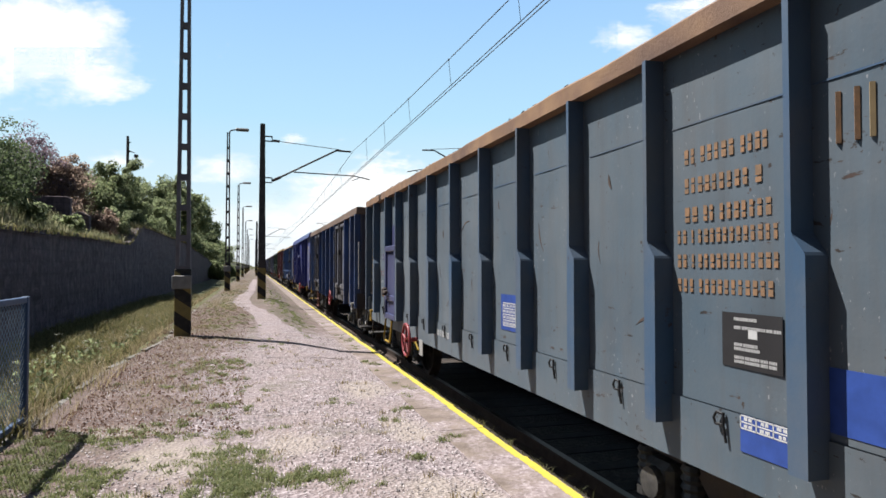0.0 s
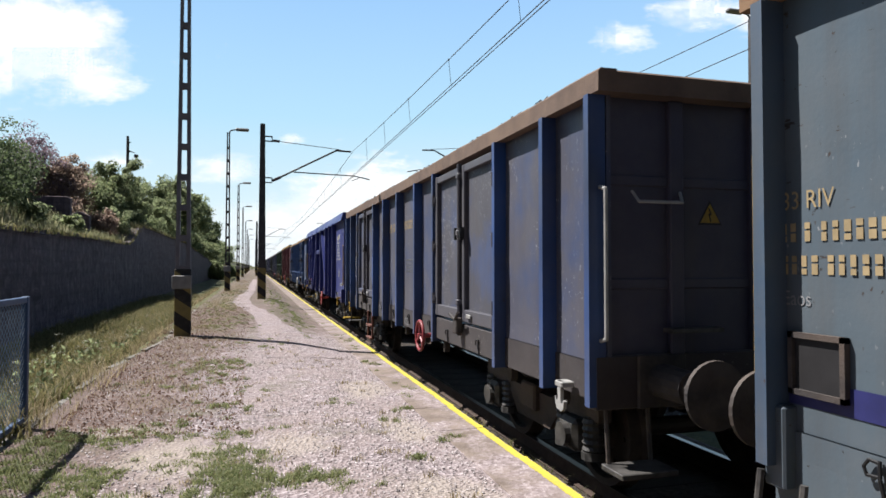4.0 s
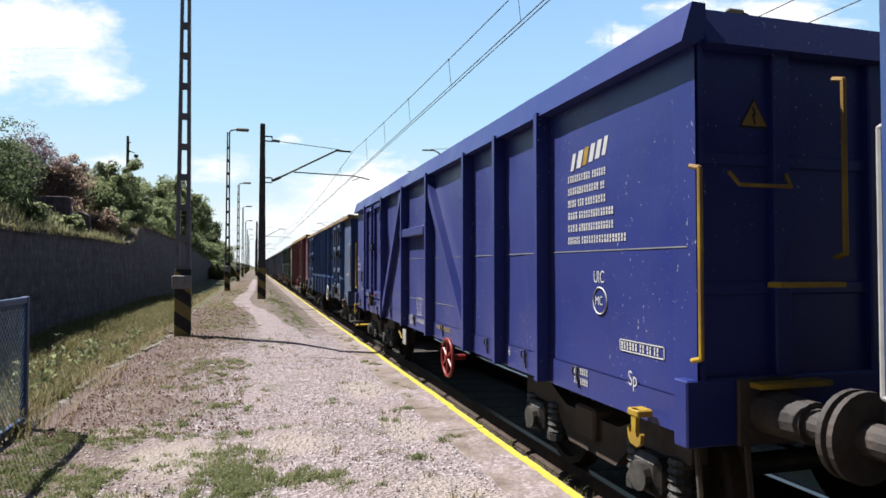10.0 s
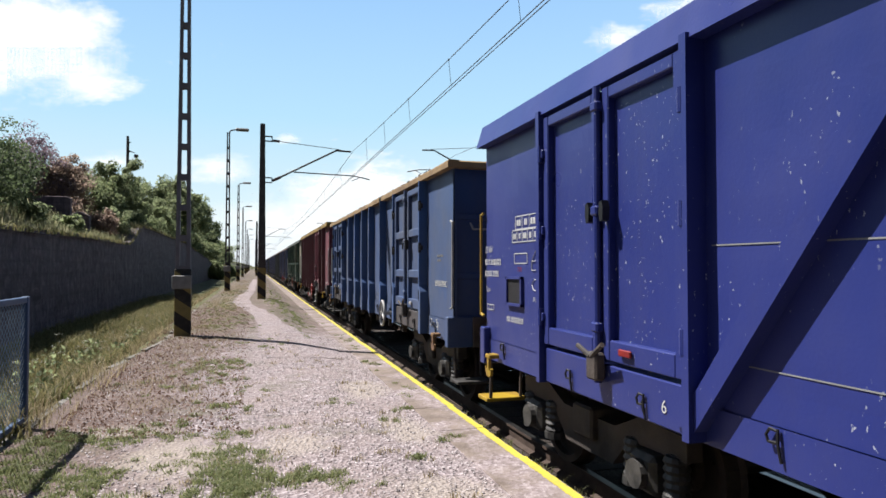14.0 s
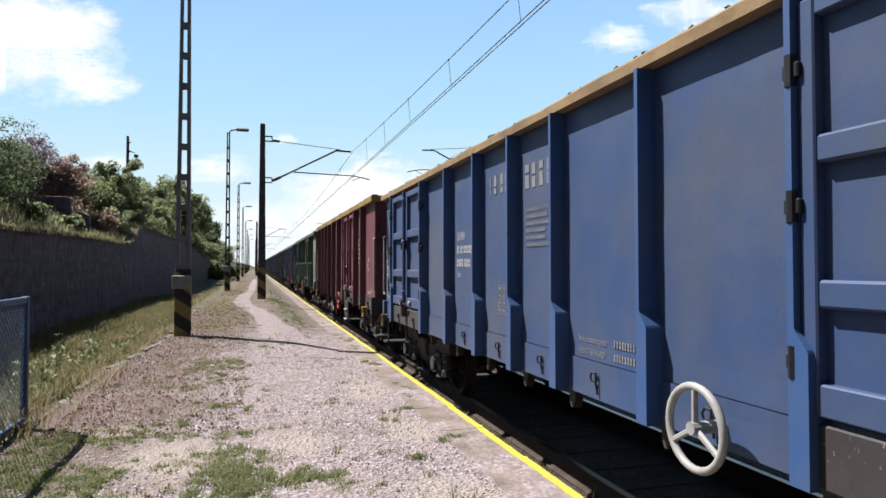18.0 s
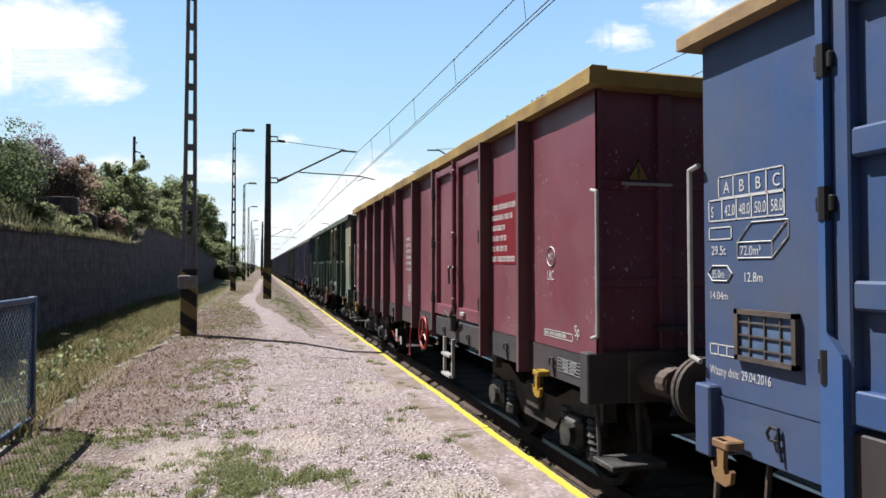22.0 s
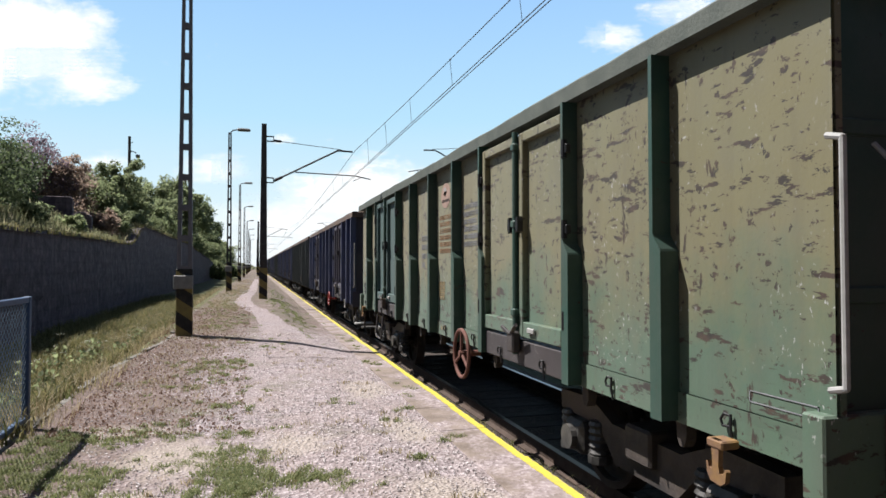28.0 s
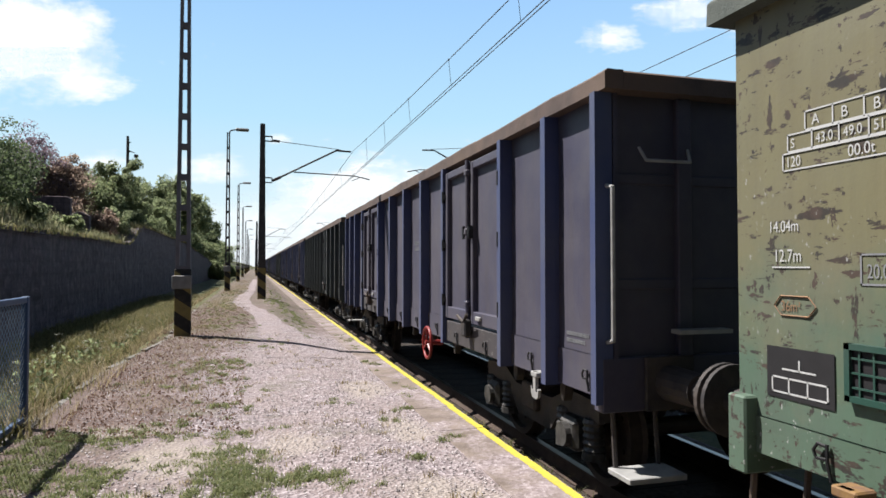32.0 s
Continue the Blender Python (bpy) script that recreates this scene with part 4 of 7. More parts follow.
handwheel(w, 8.88, 0.77, 0.235, M["pink_red"], spokes=5, label="faded red handbrake wheel")
placard(w, 8.34, 0.60)
stirrup(w, 10.98, 10.45, 0.56, 0.93, M["yellow"])
part("half_door", sheet(-HALF + 0.03, 10.10, 10.93, 0.95, 2.22, 0.05, 0.004, 4), P["w1_door"], w, "navy blue lower hatch door")
for zz in (1.0, 1.32, 2.18):
    part("hatch_bar", B(-HALF - 0.005, -HALF + 0.04, 10.08, 10.95, zz - 0.05, zz + 0.05, 0.012), P["w1_door"], w)
for yy in (10.12, 10.91):
    part("hatch_bar", B(-HALF - 0.002, -HALF + 0.04, yy - 0.05, yy + 0.05, 1.04, 2.14, 0.012), P["w1_door"], w)
patch(w, "navy_field", 10.93, 10.09, 2.24, 2.60, P["w1_door"], XP)
part("latch", box(box(bmesh.new(), -HALF - 0.09, -HALF, 10.70, 10.82, 1.36, 1.5, 0.02), -HALF - 0.08, -HALF - 0.02, 10.55, 10.72, 1.40, 1.45, 0.01), M["steel_dark"], w)
lines(w, "stencilled_number", 7.74, 0.955, 0.075, [[0.09, 0.09, 0.2, 0.2]], WH, 1.4, XS)
letters("lettering", "33 RIV", 13.0, 2.14, 0.085, CR, w, XP, 0.9)
lines(w, "stencilled_number", 13.0, 1.99, 0.085, [[0.10, 0.06, 0.4], [0.22, 0.28]], CR, 1.75, XP)
letters("lettering", "Eaos", 13.0, 1.70, 0.07, DW, w, XP, 0.9)
patch(w, "navy_field", 12.97, 12.23, 1.25, 1.37, M["navy_box"], XP)
label_holder(w, 12.80, 1.30, M["steel_dark"], 0.30, 0.28)
table(w, 11.94, 11.22, 2.12, 2.26, 4, 1, DW, 0.009, XP, False), table(w, 11.98, 11.22, 1.98, 2.12, 5, 1, DW, 0.007, XP, False)
for i, ch in enumerate(("15", "77", "49", "75")):
    patch(w, "navy_field", 11.80 - 0.148 * i, 11.71 - 0.148 * i, 2.0, 2.10, M["navy_box"], XP + 0.0008)
    letters("lettering", ch, 11.80 - 0.148 * i, 2.015, 0.07, WH, w, XP - 0.002, 0.8)
part("outline", frame_lines(bmesh.new(), XP, 11.60, 11.90, 1.70, 1.78, 0.008), M["red"], w), letters("lettering", "20.0t", 11.84, 1.715, 0.05, WH, w, XP, 0.9)
volume_box(w, 11.48, 11.2, 1.68, 1.85, DW), lines(w, "stencilled_number", 11.88, 1.56, 0.05, [[0.1, 0.05]], WH, 1.4, XP)
letters("lettering", "12.7m", 11.46, 1.52, 0.05, CR, w, XP, 0.9)
lines(w, "faded_writing", 11.88, 1.29, 0.065, [[0.17, 0.36]], OR, 1.4, XP)
hook_bracket(w, 12.38, M["yellow"]), stirrup(w, 13.05, 12.80, 0.66, 0.93, M["steel_grey"])

# slate-blue wagon
w = W[2]
lines(w, "faded_writing", 8.32, 2.48, 0.14, [[0.07, 0.12, 0.52]], CR, 1.4, XP, "cream painted name strokes"), lines(w, "faded_writing", 7.16, 2.475, 0.14, [[0.92]], CR, 1.4, XP)
lines(w, "small_writing", 6.99, 1.955, 0.034, [[0.28, 0.10, 0.16, 0.2], [0.08, 0.36], [0.08, 0.36], [0.46, 0.03, 0.2]], DW, 1.72, XP)
part("outline", frame_lines(bmesh.new(), XS, 6.70, 7.06, 0.935, 1.035, 0.008), DW, w), letters("lettering", "R 75m", 7.03, 0.952, 0.06, DW, w, XS, 0.9)
table(w, 5.45, 5.08, 1.25, 1.50, 3, 3, DW, 0.008, XP, True, 5)
handwheel(w, 5.36, 0.92, 0.20, M["pink_red"], spokes=3, label="faded red handbrake wheel")
letters("lettering", "KE-GP", 9.38, 1.05, 0.075, DW, w, XS, 0.85)
hanging_step(w, 9.86, M["rusty_red"], 0.50, 0.40, 0.95, 2)
letters("lettering", "33 RIV", 13.33, 2.06, 0.09, WH, w, XP, 0.9)
patch(w, "pale_blue_field", 13.40, 12.76, 1.78, 1.91, M["cyan_box"], XP + 0.0008)
lines(w, "stencilled_number", 13.33, 1.94, 0.085, [[0.08, 0.06, 0.32], [0.45]], WH, 1.6, XP), letters("lettering", "Eaos", 13.36, 1.66, 0.06, WH, w, XP, 0.9)
label_holder(w, 13.10, 1.34, M["steel_dark"], 0.32, 0.27)
table(w, 12.42, 11.78, 2.20, 2.31, 4, 1, WH, 0.01, XP, False), table(w, 12.52, 11.78, 2.09, 2.20, 5, 1, WH, 0.01, XP, False), part("outline", frame_lines(bmesh.new(), XP, 11.78, 12.54, 1.98, 2.09, 0.01), WH, w)
for i, ch in enumerate(("A", "B", "B", "C")):
    letters("lettering", ch, 12.36 - 0.16 * i, 2.22, 0.06, WH, w, XP, 0.9)
for i, ch in enumerate(("S", "43.0", "49.0", "61.0", "59.0")):
    letters("lettering", ch, 12.49 - 0.148 * i, 2.115, 0.055, WH, w, XP, 0.75)
letters("lettering", "120", 12.52, 2.0, 0.06, WH, w, XP, 0.8), letters("lettering", "00.0t", 12.2, 2.0, 0.06, WH, w, XP, 0.9)
part("outline", frame_lines(bmesh.new(), XP, 12.20, 12.48, 1.875, 1.96, 0.007), WH, w), lines(w, "stencilled_number", 12.45, 1.895, 0.045, [[0.22]], WH, 1.4, XP), letters("lettering", "20.0t", 12.43, 1.79, 0.06, WH, w, XP, 0.85)
volume_box(w, 12.12, 11.78, 1.77, 1.97, WH), letters("lettering", "72.0m³", 12.10, 1.785, 0.055, WH, w, XP, 0.75)
hexbox(w, 12.46, 12.20, 1.63, 1.72, WH), letters("lettering", "36m²", 12.41, 1.65, 0.05, WH, w, XP, 0.8)
letters("lettering", "14.04m", 12.06, 1.655, 0.05, WH, w, XP, 0.85), letters("lettering", "12.80m", 12.04, 1.535, 0.05, WH, w, XP, 0.85)
bm = bmesh.new()
for u in (12.09, 11.80):
    flat(bm, XP, u - 0.005, u + 0.005, 1.50, 1.60)
flat(bm, XP, 11.80, 12.09, 1.515, 1.522)
part("outline", bm, WH, w)
lines(w, "small_writing", 12.50, 1.315, 0.028, [[0.28, 0.1, 0.34], [], [0.3, 0.36]], DW, 1.25, XP)
hook_bracket(w, 12.62, M["yellow"]), hook_bracket(w, 1.2, M["bar_white"])
hazard(w, -0.55, 0.62, 2.25)

# royal blue wagon
w = W[3]
brace(w, 8.20, 3.08, 9.82, 0.98, P["w3"]), brace(w, 6.55, 3.08, 4.89, 1.14, P["w3"])
part("side_beam", B(-HALF + 0.01, -PANEL, 6.61, 8.14, 2.33, 2.46, 0.012), P["w3"], w)
for a, b in ((1.2, 2.98), (3.15, 3.97), (4.12, 4.9), (5.06, 6.5), (6.65, 8.1), (8.26, 9.7)):
    patch(w, "painted_line", a, b, 1.987, 1.995, DW, XP)
for a, b in ((5.06, 6.5), (6.65, 8.1), (8.26, 9.7)):
    patch(w, "painted_line", a, b, 1.372, 1.379, DW, XP)
for i, (mt, wd) in enumerate(((WH, 0.05), (WH, 0.07), (M["yellow"], 0.06), (WH, 0.06), (WH, 0.06), (WH, 0.05))):
    a, z = 2.62 - i * 0.095, 2.62 + 0.010 * i
    part("logo_stroke", prism(bmesh.new(), [(a, z), (a - wd, z), (a - wd - 0.045, z + 0.13), (a - 0.045, z + 0.13)], "x", XP, XP + 0.002), mt, w, "slanting logo stroke")
lines(w, "white_writing", 2.66, 2.53, 0.055, [[0.36, 0.2], [0.48, 0.06], [0.14, 0.1, 0.3], [0.16, 0.5], [0.16, 0.5], [0.2, 0.62]], WH, 1.75, XP, "rows of white writing")
letters("lettering", "UIC", 2.27, 1.76, 0.09, WH, w, XP, 0.75), circle_mark(w, 2.18, 1.63, 0.095, "MC", WH)
part("outline", frame_lines(bmesh.new(), XP, 1.42, 1.92, 1.31, 1.39, 0.008), WH, w), lines(w, "stencilled_number", 1.9, 1.325, 0.05, [[0.2, 0.06, 0.06, 0.06]], WH, 1.4, XP)
lines(w, "stencilled_number", 2.55, 1.06, 0.05, [[0.22], [0.22]], WH, 1.5, XS), letters("lettering", "Sp", 1.8, 1.10, 0.1, WH, w, XS, 0.8)
hook_bracket(w, 1.55, M["yellow"]), hook_bracket(w, 12.9, M["yellow"])
handwheel(w, 5.15, 0.80, 0.215, M["red"], spokes=6, label="red handbrake wheel")
part("outline", flat(frame_lines(bmesh.new(), XP, 7.09, 7.40, 1.14, 1.40, 0.009), XP, 7.20, 7.209, 1.14, 1.36), WH, w), letters("lettering", "m - t", 7.28, 1.345, 0.035, WH, w, XP, 0.9)
for i, (ta, tb) in enumerate((("a-a 3", "30"), ("b-b 5", "34"), ("c-c 9", "50"))):
    letters("lettering", ta, 7.385, 1.285 - 0.062 * i, 0.045, WH, w, XP, 0.85), letters("lettering", tb, 7.19, 1.285 - 0.062 * i, 0.045, WH, w, XP, 0.85)
lines(w, "stencilled_number", 7.36, 1.03, 0.06, [[0.06, 0.06, 0.14, 0.12, 0.04]], WH, 1.4, XS), table(w, 7.82, 7.58, 0.97, 1.12, 2, 2, WH, 0.007, XS, True, 7)
letters("lettering", "-9.00m-", 8.53, 1.02, 0.05, WH, w, XS, 0.85), placard(w, 7.86, 0.64, 0.24, 0.22), lines(w, "yellow_writing", 6.24, 1.04, 0.05, [[0.08, 0.32, 0.2]], CR, 1.4, XS)
table(w, 12.50, 11.85, 2.22, 2.35, 4, 1, WH, 0.009, XP, True, 8), table(w, 12.58, 11.85, 2.10, 2.22, 6, 1, WH, 0.009, XP, True, 9)
letters("lettering", "33 RIV", 13.33, 2.02, 0.07, WH, w, XP, 0.8), lines(w, "stencilled_number", 13.33, 1.89, 0.06, [[0.08, 0.06, 0.28], [0.2, 0.18]], WH, 2.0, XP), letters("lettering", "Eaos", 13.3, 1.61, 0.06, WH, w, XP, 0.8)
label_holder(w, 12.50, 1.50, P["w3"], 0.38, 0.28), part("outline", frame_lines(bmesh.new(), XP, 12.22, 12.53, 1.90, 2.0, 0.008), WH, w), letters("lettering", "20.0t", 12.45, 1.83, 0.045, M["red"], w, XP, 0.8)
volume_box(w, 12.12, 11.82, 1.84, 2.02, WH), hexbox(w, 12.12, 11.85, 1.66, 1.76, WH), letters("lettering", "14.04m", 12.1, 1.56, 0.05, WH, w, XP, 0.8), letters("lettering", "12.8m", 12.04, 1.42, 0.05, WH, w, XP, 0.8)
table(w, 13.28, 13.08, 1.42, 1.48, 3, 1, WH, 0.007, XP, False), lines(w, "white_writing", 12.72, 1.34, 0.05, [[0.09, 0.3]], WH, 1.4, XP)
letters("lettering", "6", 3.9, 1.02, 0.08, WH, w, XS), letters("lettering", "6", 10.1, 1.02, 0.08, WH, w, -HALF + 0.045)
hazard(w, -1.04, 1.0, 2.72, 0.1)
part("ladder_rail", pipe(bmesh.new(), [(-0.47, 1.0, 1.93), (-0.47, 0.93, 1.95), (-0.47, 0.93, 2.95), (-0.47, 1.0, 2.97)], 0.016, 7), M["yellow"], w)
part("end_footboard", B(-0.95, -0.5, 0.9, 1.0, 1.76, 1.79), M["yellow"], w)

# mid-blue wagon
w = W[4]
lines(w, "pale_writing", 7.30, 2.62, 0.19, [[0.05, 0.12, 0.36]], DW, 1.4, XP, "large pale painted name strokes"), lines(w, "pale_writing", 6.38, 2.58, 0.22, [[0.62]], DW, 1.4, XP)
lines(w, "small_writing", 6.36, 2.37, 0.03, [[0.62], [0.24, 0.2], [0.22, 0.26], [0.1, 0.3], [0.08, 0.32], [0.5]], DW, 2.1, XP)
letters("lettering", "33 RIV", 8.46, 2.19, 0.10, WH, w, XP, 0.8), lines(w, "stencilled_number", 8.46, 2.03, 0.09, [[0.1, 0.1, 0.36], [0.26, 0.22]], WH, 1.75, XP), letters("lettering", "Eaos", 8.46, 1.75, 0.07, WH, w, XP, 0.8)
table(w, 7.08, 6.74, 1.40, 1.69, 3, 4, DW, 0.007, XP, True, 10)
letters("lettering", "Stacja macierzysta:", 5.37, 1.315, 0.05, DW, w, XP, 0.80), letters("lettering", "HEIMAT BAHNHOF:", 5.37, 1.222, 0.05, DW, w, XP, 0.66), lines(w, "white_writing", 4.86, 1.315, 0.05, [[0.27]], DW, 1.4, XP), lines(w, "white_writing", 4.86, 1.222, 0.05, [[0.27]], DW, 1.4, XP), letters("lettering", "-9.00m-", 5.88, 1.04, 0.05, DW, w, XS, 0.8)
handwheel(w, 3.77, 1.04, 0.215, M["bar_white"], spokes=3, label="white handbrake wheel")
part("outline", frame_lines(bmesh.new(), XP, 0.3, 0.90, 1.61, 1.68, 0.007), WH, w), lines(w, "white_writing", 0.88, 1.625, 0.04, [[0.22, 0.06, 0.2]], WH, 1.4, XP), letters("lettering", "Sp", 0.80, 1.05, 0.12, WH, w, XS, 0.8), circle_mark(w, 1.05, 1.1, 0.05, "U", DW, XS)
table(w, 12.76, 12.30, 2.24, 2.36, 4, 1, WH, 0.007, XP, False), table(w, 12.84, 12.30, 2.12, 2.24, 5, 1, WH, 0.007, XP, False)
for i, ch in enumerate(("A", "B", "B", "C")):
    letters("lettering", ch, 12.72 - 0.115 * i, 2.265, 0.065, WH, w, XP, 0.8)
for i, ch in enumerate(("S", "42.0", "48.0", "50.0", "58.0")):
    letters("lettering", ch, 12.82 - 0.108 * i, 2.145, 0.06, WH, w, XP, 0.55)
part("outline", frame_lines(bmesh.new(), XP, 12.66, 12.84, 2.02, 2.09, 0.007), WH, w), letters("lettering", "29.5t", 12.82, 1.94, 0.05, WH, w, XP, 0.8), volume_box(w, 12.62, 12.28, 1.92, 2.10, WH), letters("lettering", "72.0m³", 12.6, 1.935, 0.05, WH, w, XP, 0.75)
hexbox(w, 12.85, 12.66, 1.80, 1.88, WH), letters("lettering", "35.0m", 12.82, 1.815, 0.045, WH, w, XP, 0.65), letters("lettering", "12.8m", 12.58, 1.80, 0.05, WH, w, XP, 0.8), letters("lettering", "14.04m", 12.84, 1.70, 0.045, WH, w, XP, 0.8)
label_holder(w, 12.42, 1.40, M["steel_dark"], 0.40, 0.26, grid=True, card=M["card_blue"]), table(w, 12.84, 12.64, 1.40, 1.46, 3, 1, WH, 0.006, XP, False), letters("lettering", "Wazny dnia: 29.04.2016", 12.84, 1.295, 0.05, WH, w, XP, 0.66)
hook_bracket(w, 12.6, M["rusty_orange"]), hook_bracket(w, 0.55, M["rusty_orange"])
lines(w, "small_writing", 0.8, 2.0, 0.03, [[0.3], [0.2]], DW, 2, XP)

# wine-red wagon
w = W[5]
patch(w, "carmine_field", 2.30, 1.43, 1.90, 2.60, M["red_box"], XP, "carmine painted field")
lines(w, "white_writing", 2.22, 2.46, 0.055, [[0.2, 0.26, 0.26], [0.36, 0.12, 0.08], [0.4], [0.1, 0.1, 0.1, 0.08], [0.1, 0.12, 0.1, 0.08], [0.16, 0.48]], WH, 1.95, XP - 0.0022, "rows of white writing")
circle_mark(w, 0.76, 1.96, 0.08, "MC", WH), letters("lettering", "UIC", 0.84, 1.76, 0.085, WH, w, XP, 0.7)
part("outline", frame_lines(bmesh.new(), XP, 0.37, 0.90, 1.28, 1.34, 0.006), WH, w), lines(w, "white_writing", 0.88, 1.295, 0.03, [[0.08, 0.1, 0.2]], WH, 1.4, XP), letters("lettering", "Sp", 0.34, 1.33, 0.09, WH, w, XP, 0.75)
table(w, 0.62, 0.2, 1.02, 1.13, 1, 4, DW, 0.006, XS, True, 13), hook_bracket(w, 0.78, M["yellow"])
hanging_step(w, 3.55, M["bar_white"], 0.36, 0.50, 0.98, 2), handwheel(w, 4.50, 0.95, 0.215, M["red"], spokes=3, label="red handbrake wheel")
lines(w, "white_writing", 6.44, 2.30, 0.05, [[0.12, 0.14], [0.16, 0.22], [0.12, 0.3], [0.16, 0.24], [0.1, 0.34, 0.16], [0.1, 0.26, 0.24]], WH, 2.0, XP, "rows of white writing")
table(w, 6.28, 5.90, 1.30, 1.57, 3, 4, WH, 0.008, XP, True, 14), letters("lettering", "-8.00m-", 5.36, 1.04, 0.05, WH, w, XS, 0.8), placard(w, 6.80, 0.58, 0.20, 0.16, "red"), placard(w, 6.45, 0.56, 0.13, 0.14, "red")
part("pull_ring", pipe(bmesh.new(), [(-1.40, 5.75, 0.95), (-1.42, 5.75, 0.62), (-1.42, 5.70, 0.48), (-1.42, 5.78, 0.48), (-1.42, 5.75, 0.62)], 0.012, 6), M["red"], w)
lines(w, "white_writing", 9.70, 2.42, 0.055, [[0.1, 0.1], [0.1, 0.06, 0.2], [0.26], [0.16]], WH, 2.2, XP), table(w, 10.85, 10.3, 2.26, 2.48, 4, 2, WH, 0.008, XP, True, 15), lines(w, "white_writing", 10.7, 1.85, 0.03, [[0.3]], DW, 2, XP)
part("outline", frame_lines(bmesh.new(), XP, 11.70, 12.02, 2.36, 2.46, 0.008), WH, w), lines(w, "stencilled_number", 12.0, 2.38, 0.05, [[0.22]], WH, 1.4, XP), letters("lettering", "20.0t", 11.96, 2.24, 0.06, WH, w, XP, 0.8)
hexbox(w, 12.04, 11.76, 2.08, 2.20, WH), letters("lettering", "34.28m²", 12.01, 2.11, 0.06, WH, w, XP, 0.72), letters("lettering", "12.19m", 12.03, 1.96, 0.06, WH, w, XP, 0.8), letters("lettering", "13.44m", 12.03, 1.77, 0.055, WH, w, XP, 0.8)
patch(w, "underline", 12.04, 11.76, 1.925, 1.933, WH)
patch(w, "black_field", 12.07, 11.66, 1.26, 1.60, M["plate_black"], XP), anchor(w, 12.07, 11.66, 1.26, 1.60)
hazard(w, -1.0, -0.05, 2.58, 0.1), hook_bracket(w, 11.5, M["yellow"])

# olive wagon
w = W[6]
st = part("round_sticker", disc(bmesh.new(), XP, 5.78, 2.80, 0.165, 32, 1.25), M["sticker"], w, "round cream sticker with a dark emblem")
bm = bmesh.new()
for p, q in (((5.80, 2.90), (5.74, 2.85)), ((5.74, 2.85), (5.80, 2.80)), ((5.84, 2.885), (5.80, 2.85)), ((5.80, 2.85), (5.84, 2.815))):
    tube(bm, (XP - 0.001, *p), (XP - 0.001, *q), 0.011, seg=4)
part("emblem", bm, M["plate_black"], st)
lines(w, "sticker_writing", 5.94, 2.715, 0.035, [[0.12, 0.19]], M["plate_black"], 1.4, XP - 0.002)
lines(w, "faded_writing", 6.05, 2.49, 0.055, [[0.3, 0.2], [0.14, 0.3, 0.1], [0.08, 0.4], [0.2, 0.3], [0.14, 0.36], [0.5]], OR, 1.6, XP, "faded orange rows of writing"), lines(w, "faded_writing", 7.05, 2.25, 0.075, [[0.1, 0.2], [0.2, 0.3], [0.28, 0.2], [0.2]], DW, 1.75, XP)
lines(w, "faded_writing", 5.0, 2.55, 0.055, [[0.3, 0.2], [0.4, 0.1], [0.14, 0.3], [0.2, 0.3], [0.14, 0.36], [0.6]], DW, 1.6, XP)
table(w, 6.09, 5.82, 1.44, 1.67, 3, 4, CR, 0.007, XP, True, 16), letters("lettering", "MH-GP", 5.96, 1.04, 0.06, CR, w, XS, 0.8)
handwheel(w, 4.53, 0.91, 0.26, M["rusty_red"], spokes=3, label="brown rusty handbrake wheel"), hook_bracket(w, 0.45, M["rusty_orange"]), hook_bracket(w, 11.72, M["rusty_orange"])
part("outline", frame_lines(bmesh.new(), XP, -0.06, 0.36, 1.20, 1.26, 0.006), DW, w)
table(w, 12.02, 11.42, 2.49, 2.58, 4, 1, WH, 0.007, XP, False), table(w, 12.12, 11.42, 2.405, 2.49, 5, 1, WH, 0.007, XP, False)
for i, ch in enumerate(("A", "B", "B", "C")):
    letters("lettering", ch, 11.98 - 0.15 * i, 2.51, 0.05, WH, w, XP, 0.9)
for i, ch in enumerate(("S", "43.0", "49.0", "51.0", "59.0")):
    letters("lettering", ch, 12.10 - 0.14 * i, 2.425, 0.045, WH, w, XP, 0.85)
part("outline", frame_lines(bmesh.new(), XP, 11.42, 12.15, 2.32, 2.405, 0.007), WH, w), letters("lettering", "120", 12.13, 2.338, 0.05, WH, w, XP, 0.85), letters("lettering", "00.0t", 11.8, 2.338, 0.05, WH, w, XP, 0.9)
letters("lettering", "14.04m", 12.24, 2.04, 0.055, WH, w, XP, 0.8), letters("lettering", "12.7m", 12.21, 1.90, 0.06, WH, w, XP, 0.8), hexbox(w, 12.21, 11.97, 1.65, 1.74, OR), letters("lettering", "36m²", 12.17, 1.67, 0.05, OR, w, XP, 0.8)
patch(w, "underline", 12.22, 12.0, 1.87, 1.877, WH), part("outline", frame_lines(bmesh.new(), XP, 11.5, 11.75, 1.80, 1.93, 0.008), DW, w), letters("lettering", "20.0t", 11.72, 1.83, 0.06, DW, w, XP, 0.7)
patch(w, "black_field", 12.26, 11.88, 1.26, 1.50, M["plate_black"], XP), anchor(w, 12.26, 11.88, 1.26, 1.50), label_holder(w, 11.68, 1.32, P["w6_post"], 0.26, 0.24, grid=True)
letters("lettering", "Stacja", 11.09, 1.40, 0.055, WH, w, XP, 0.8), lines(w, "white_writing", 10.85, 1.40, 0.055, [[0.11, 0.22]], WH, 1.7, XP), letters("lettering", "bocznica wlasna", 11.02, 1.31, 0.05, WH, w, XP, 0.78), stirrup(w, 10.16, 9.62, 0.52, 0.95, P["brown_sill"])

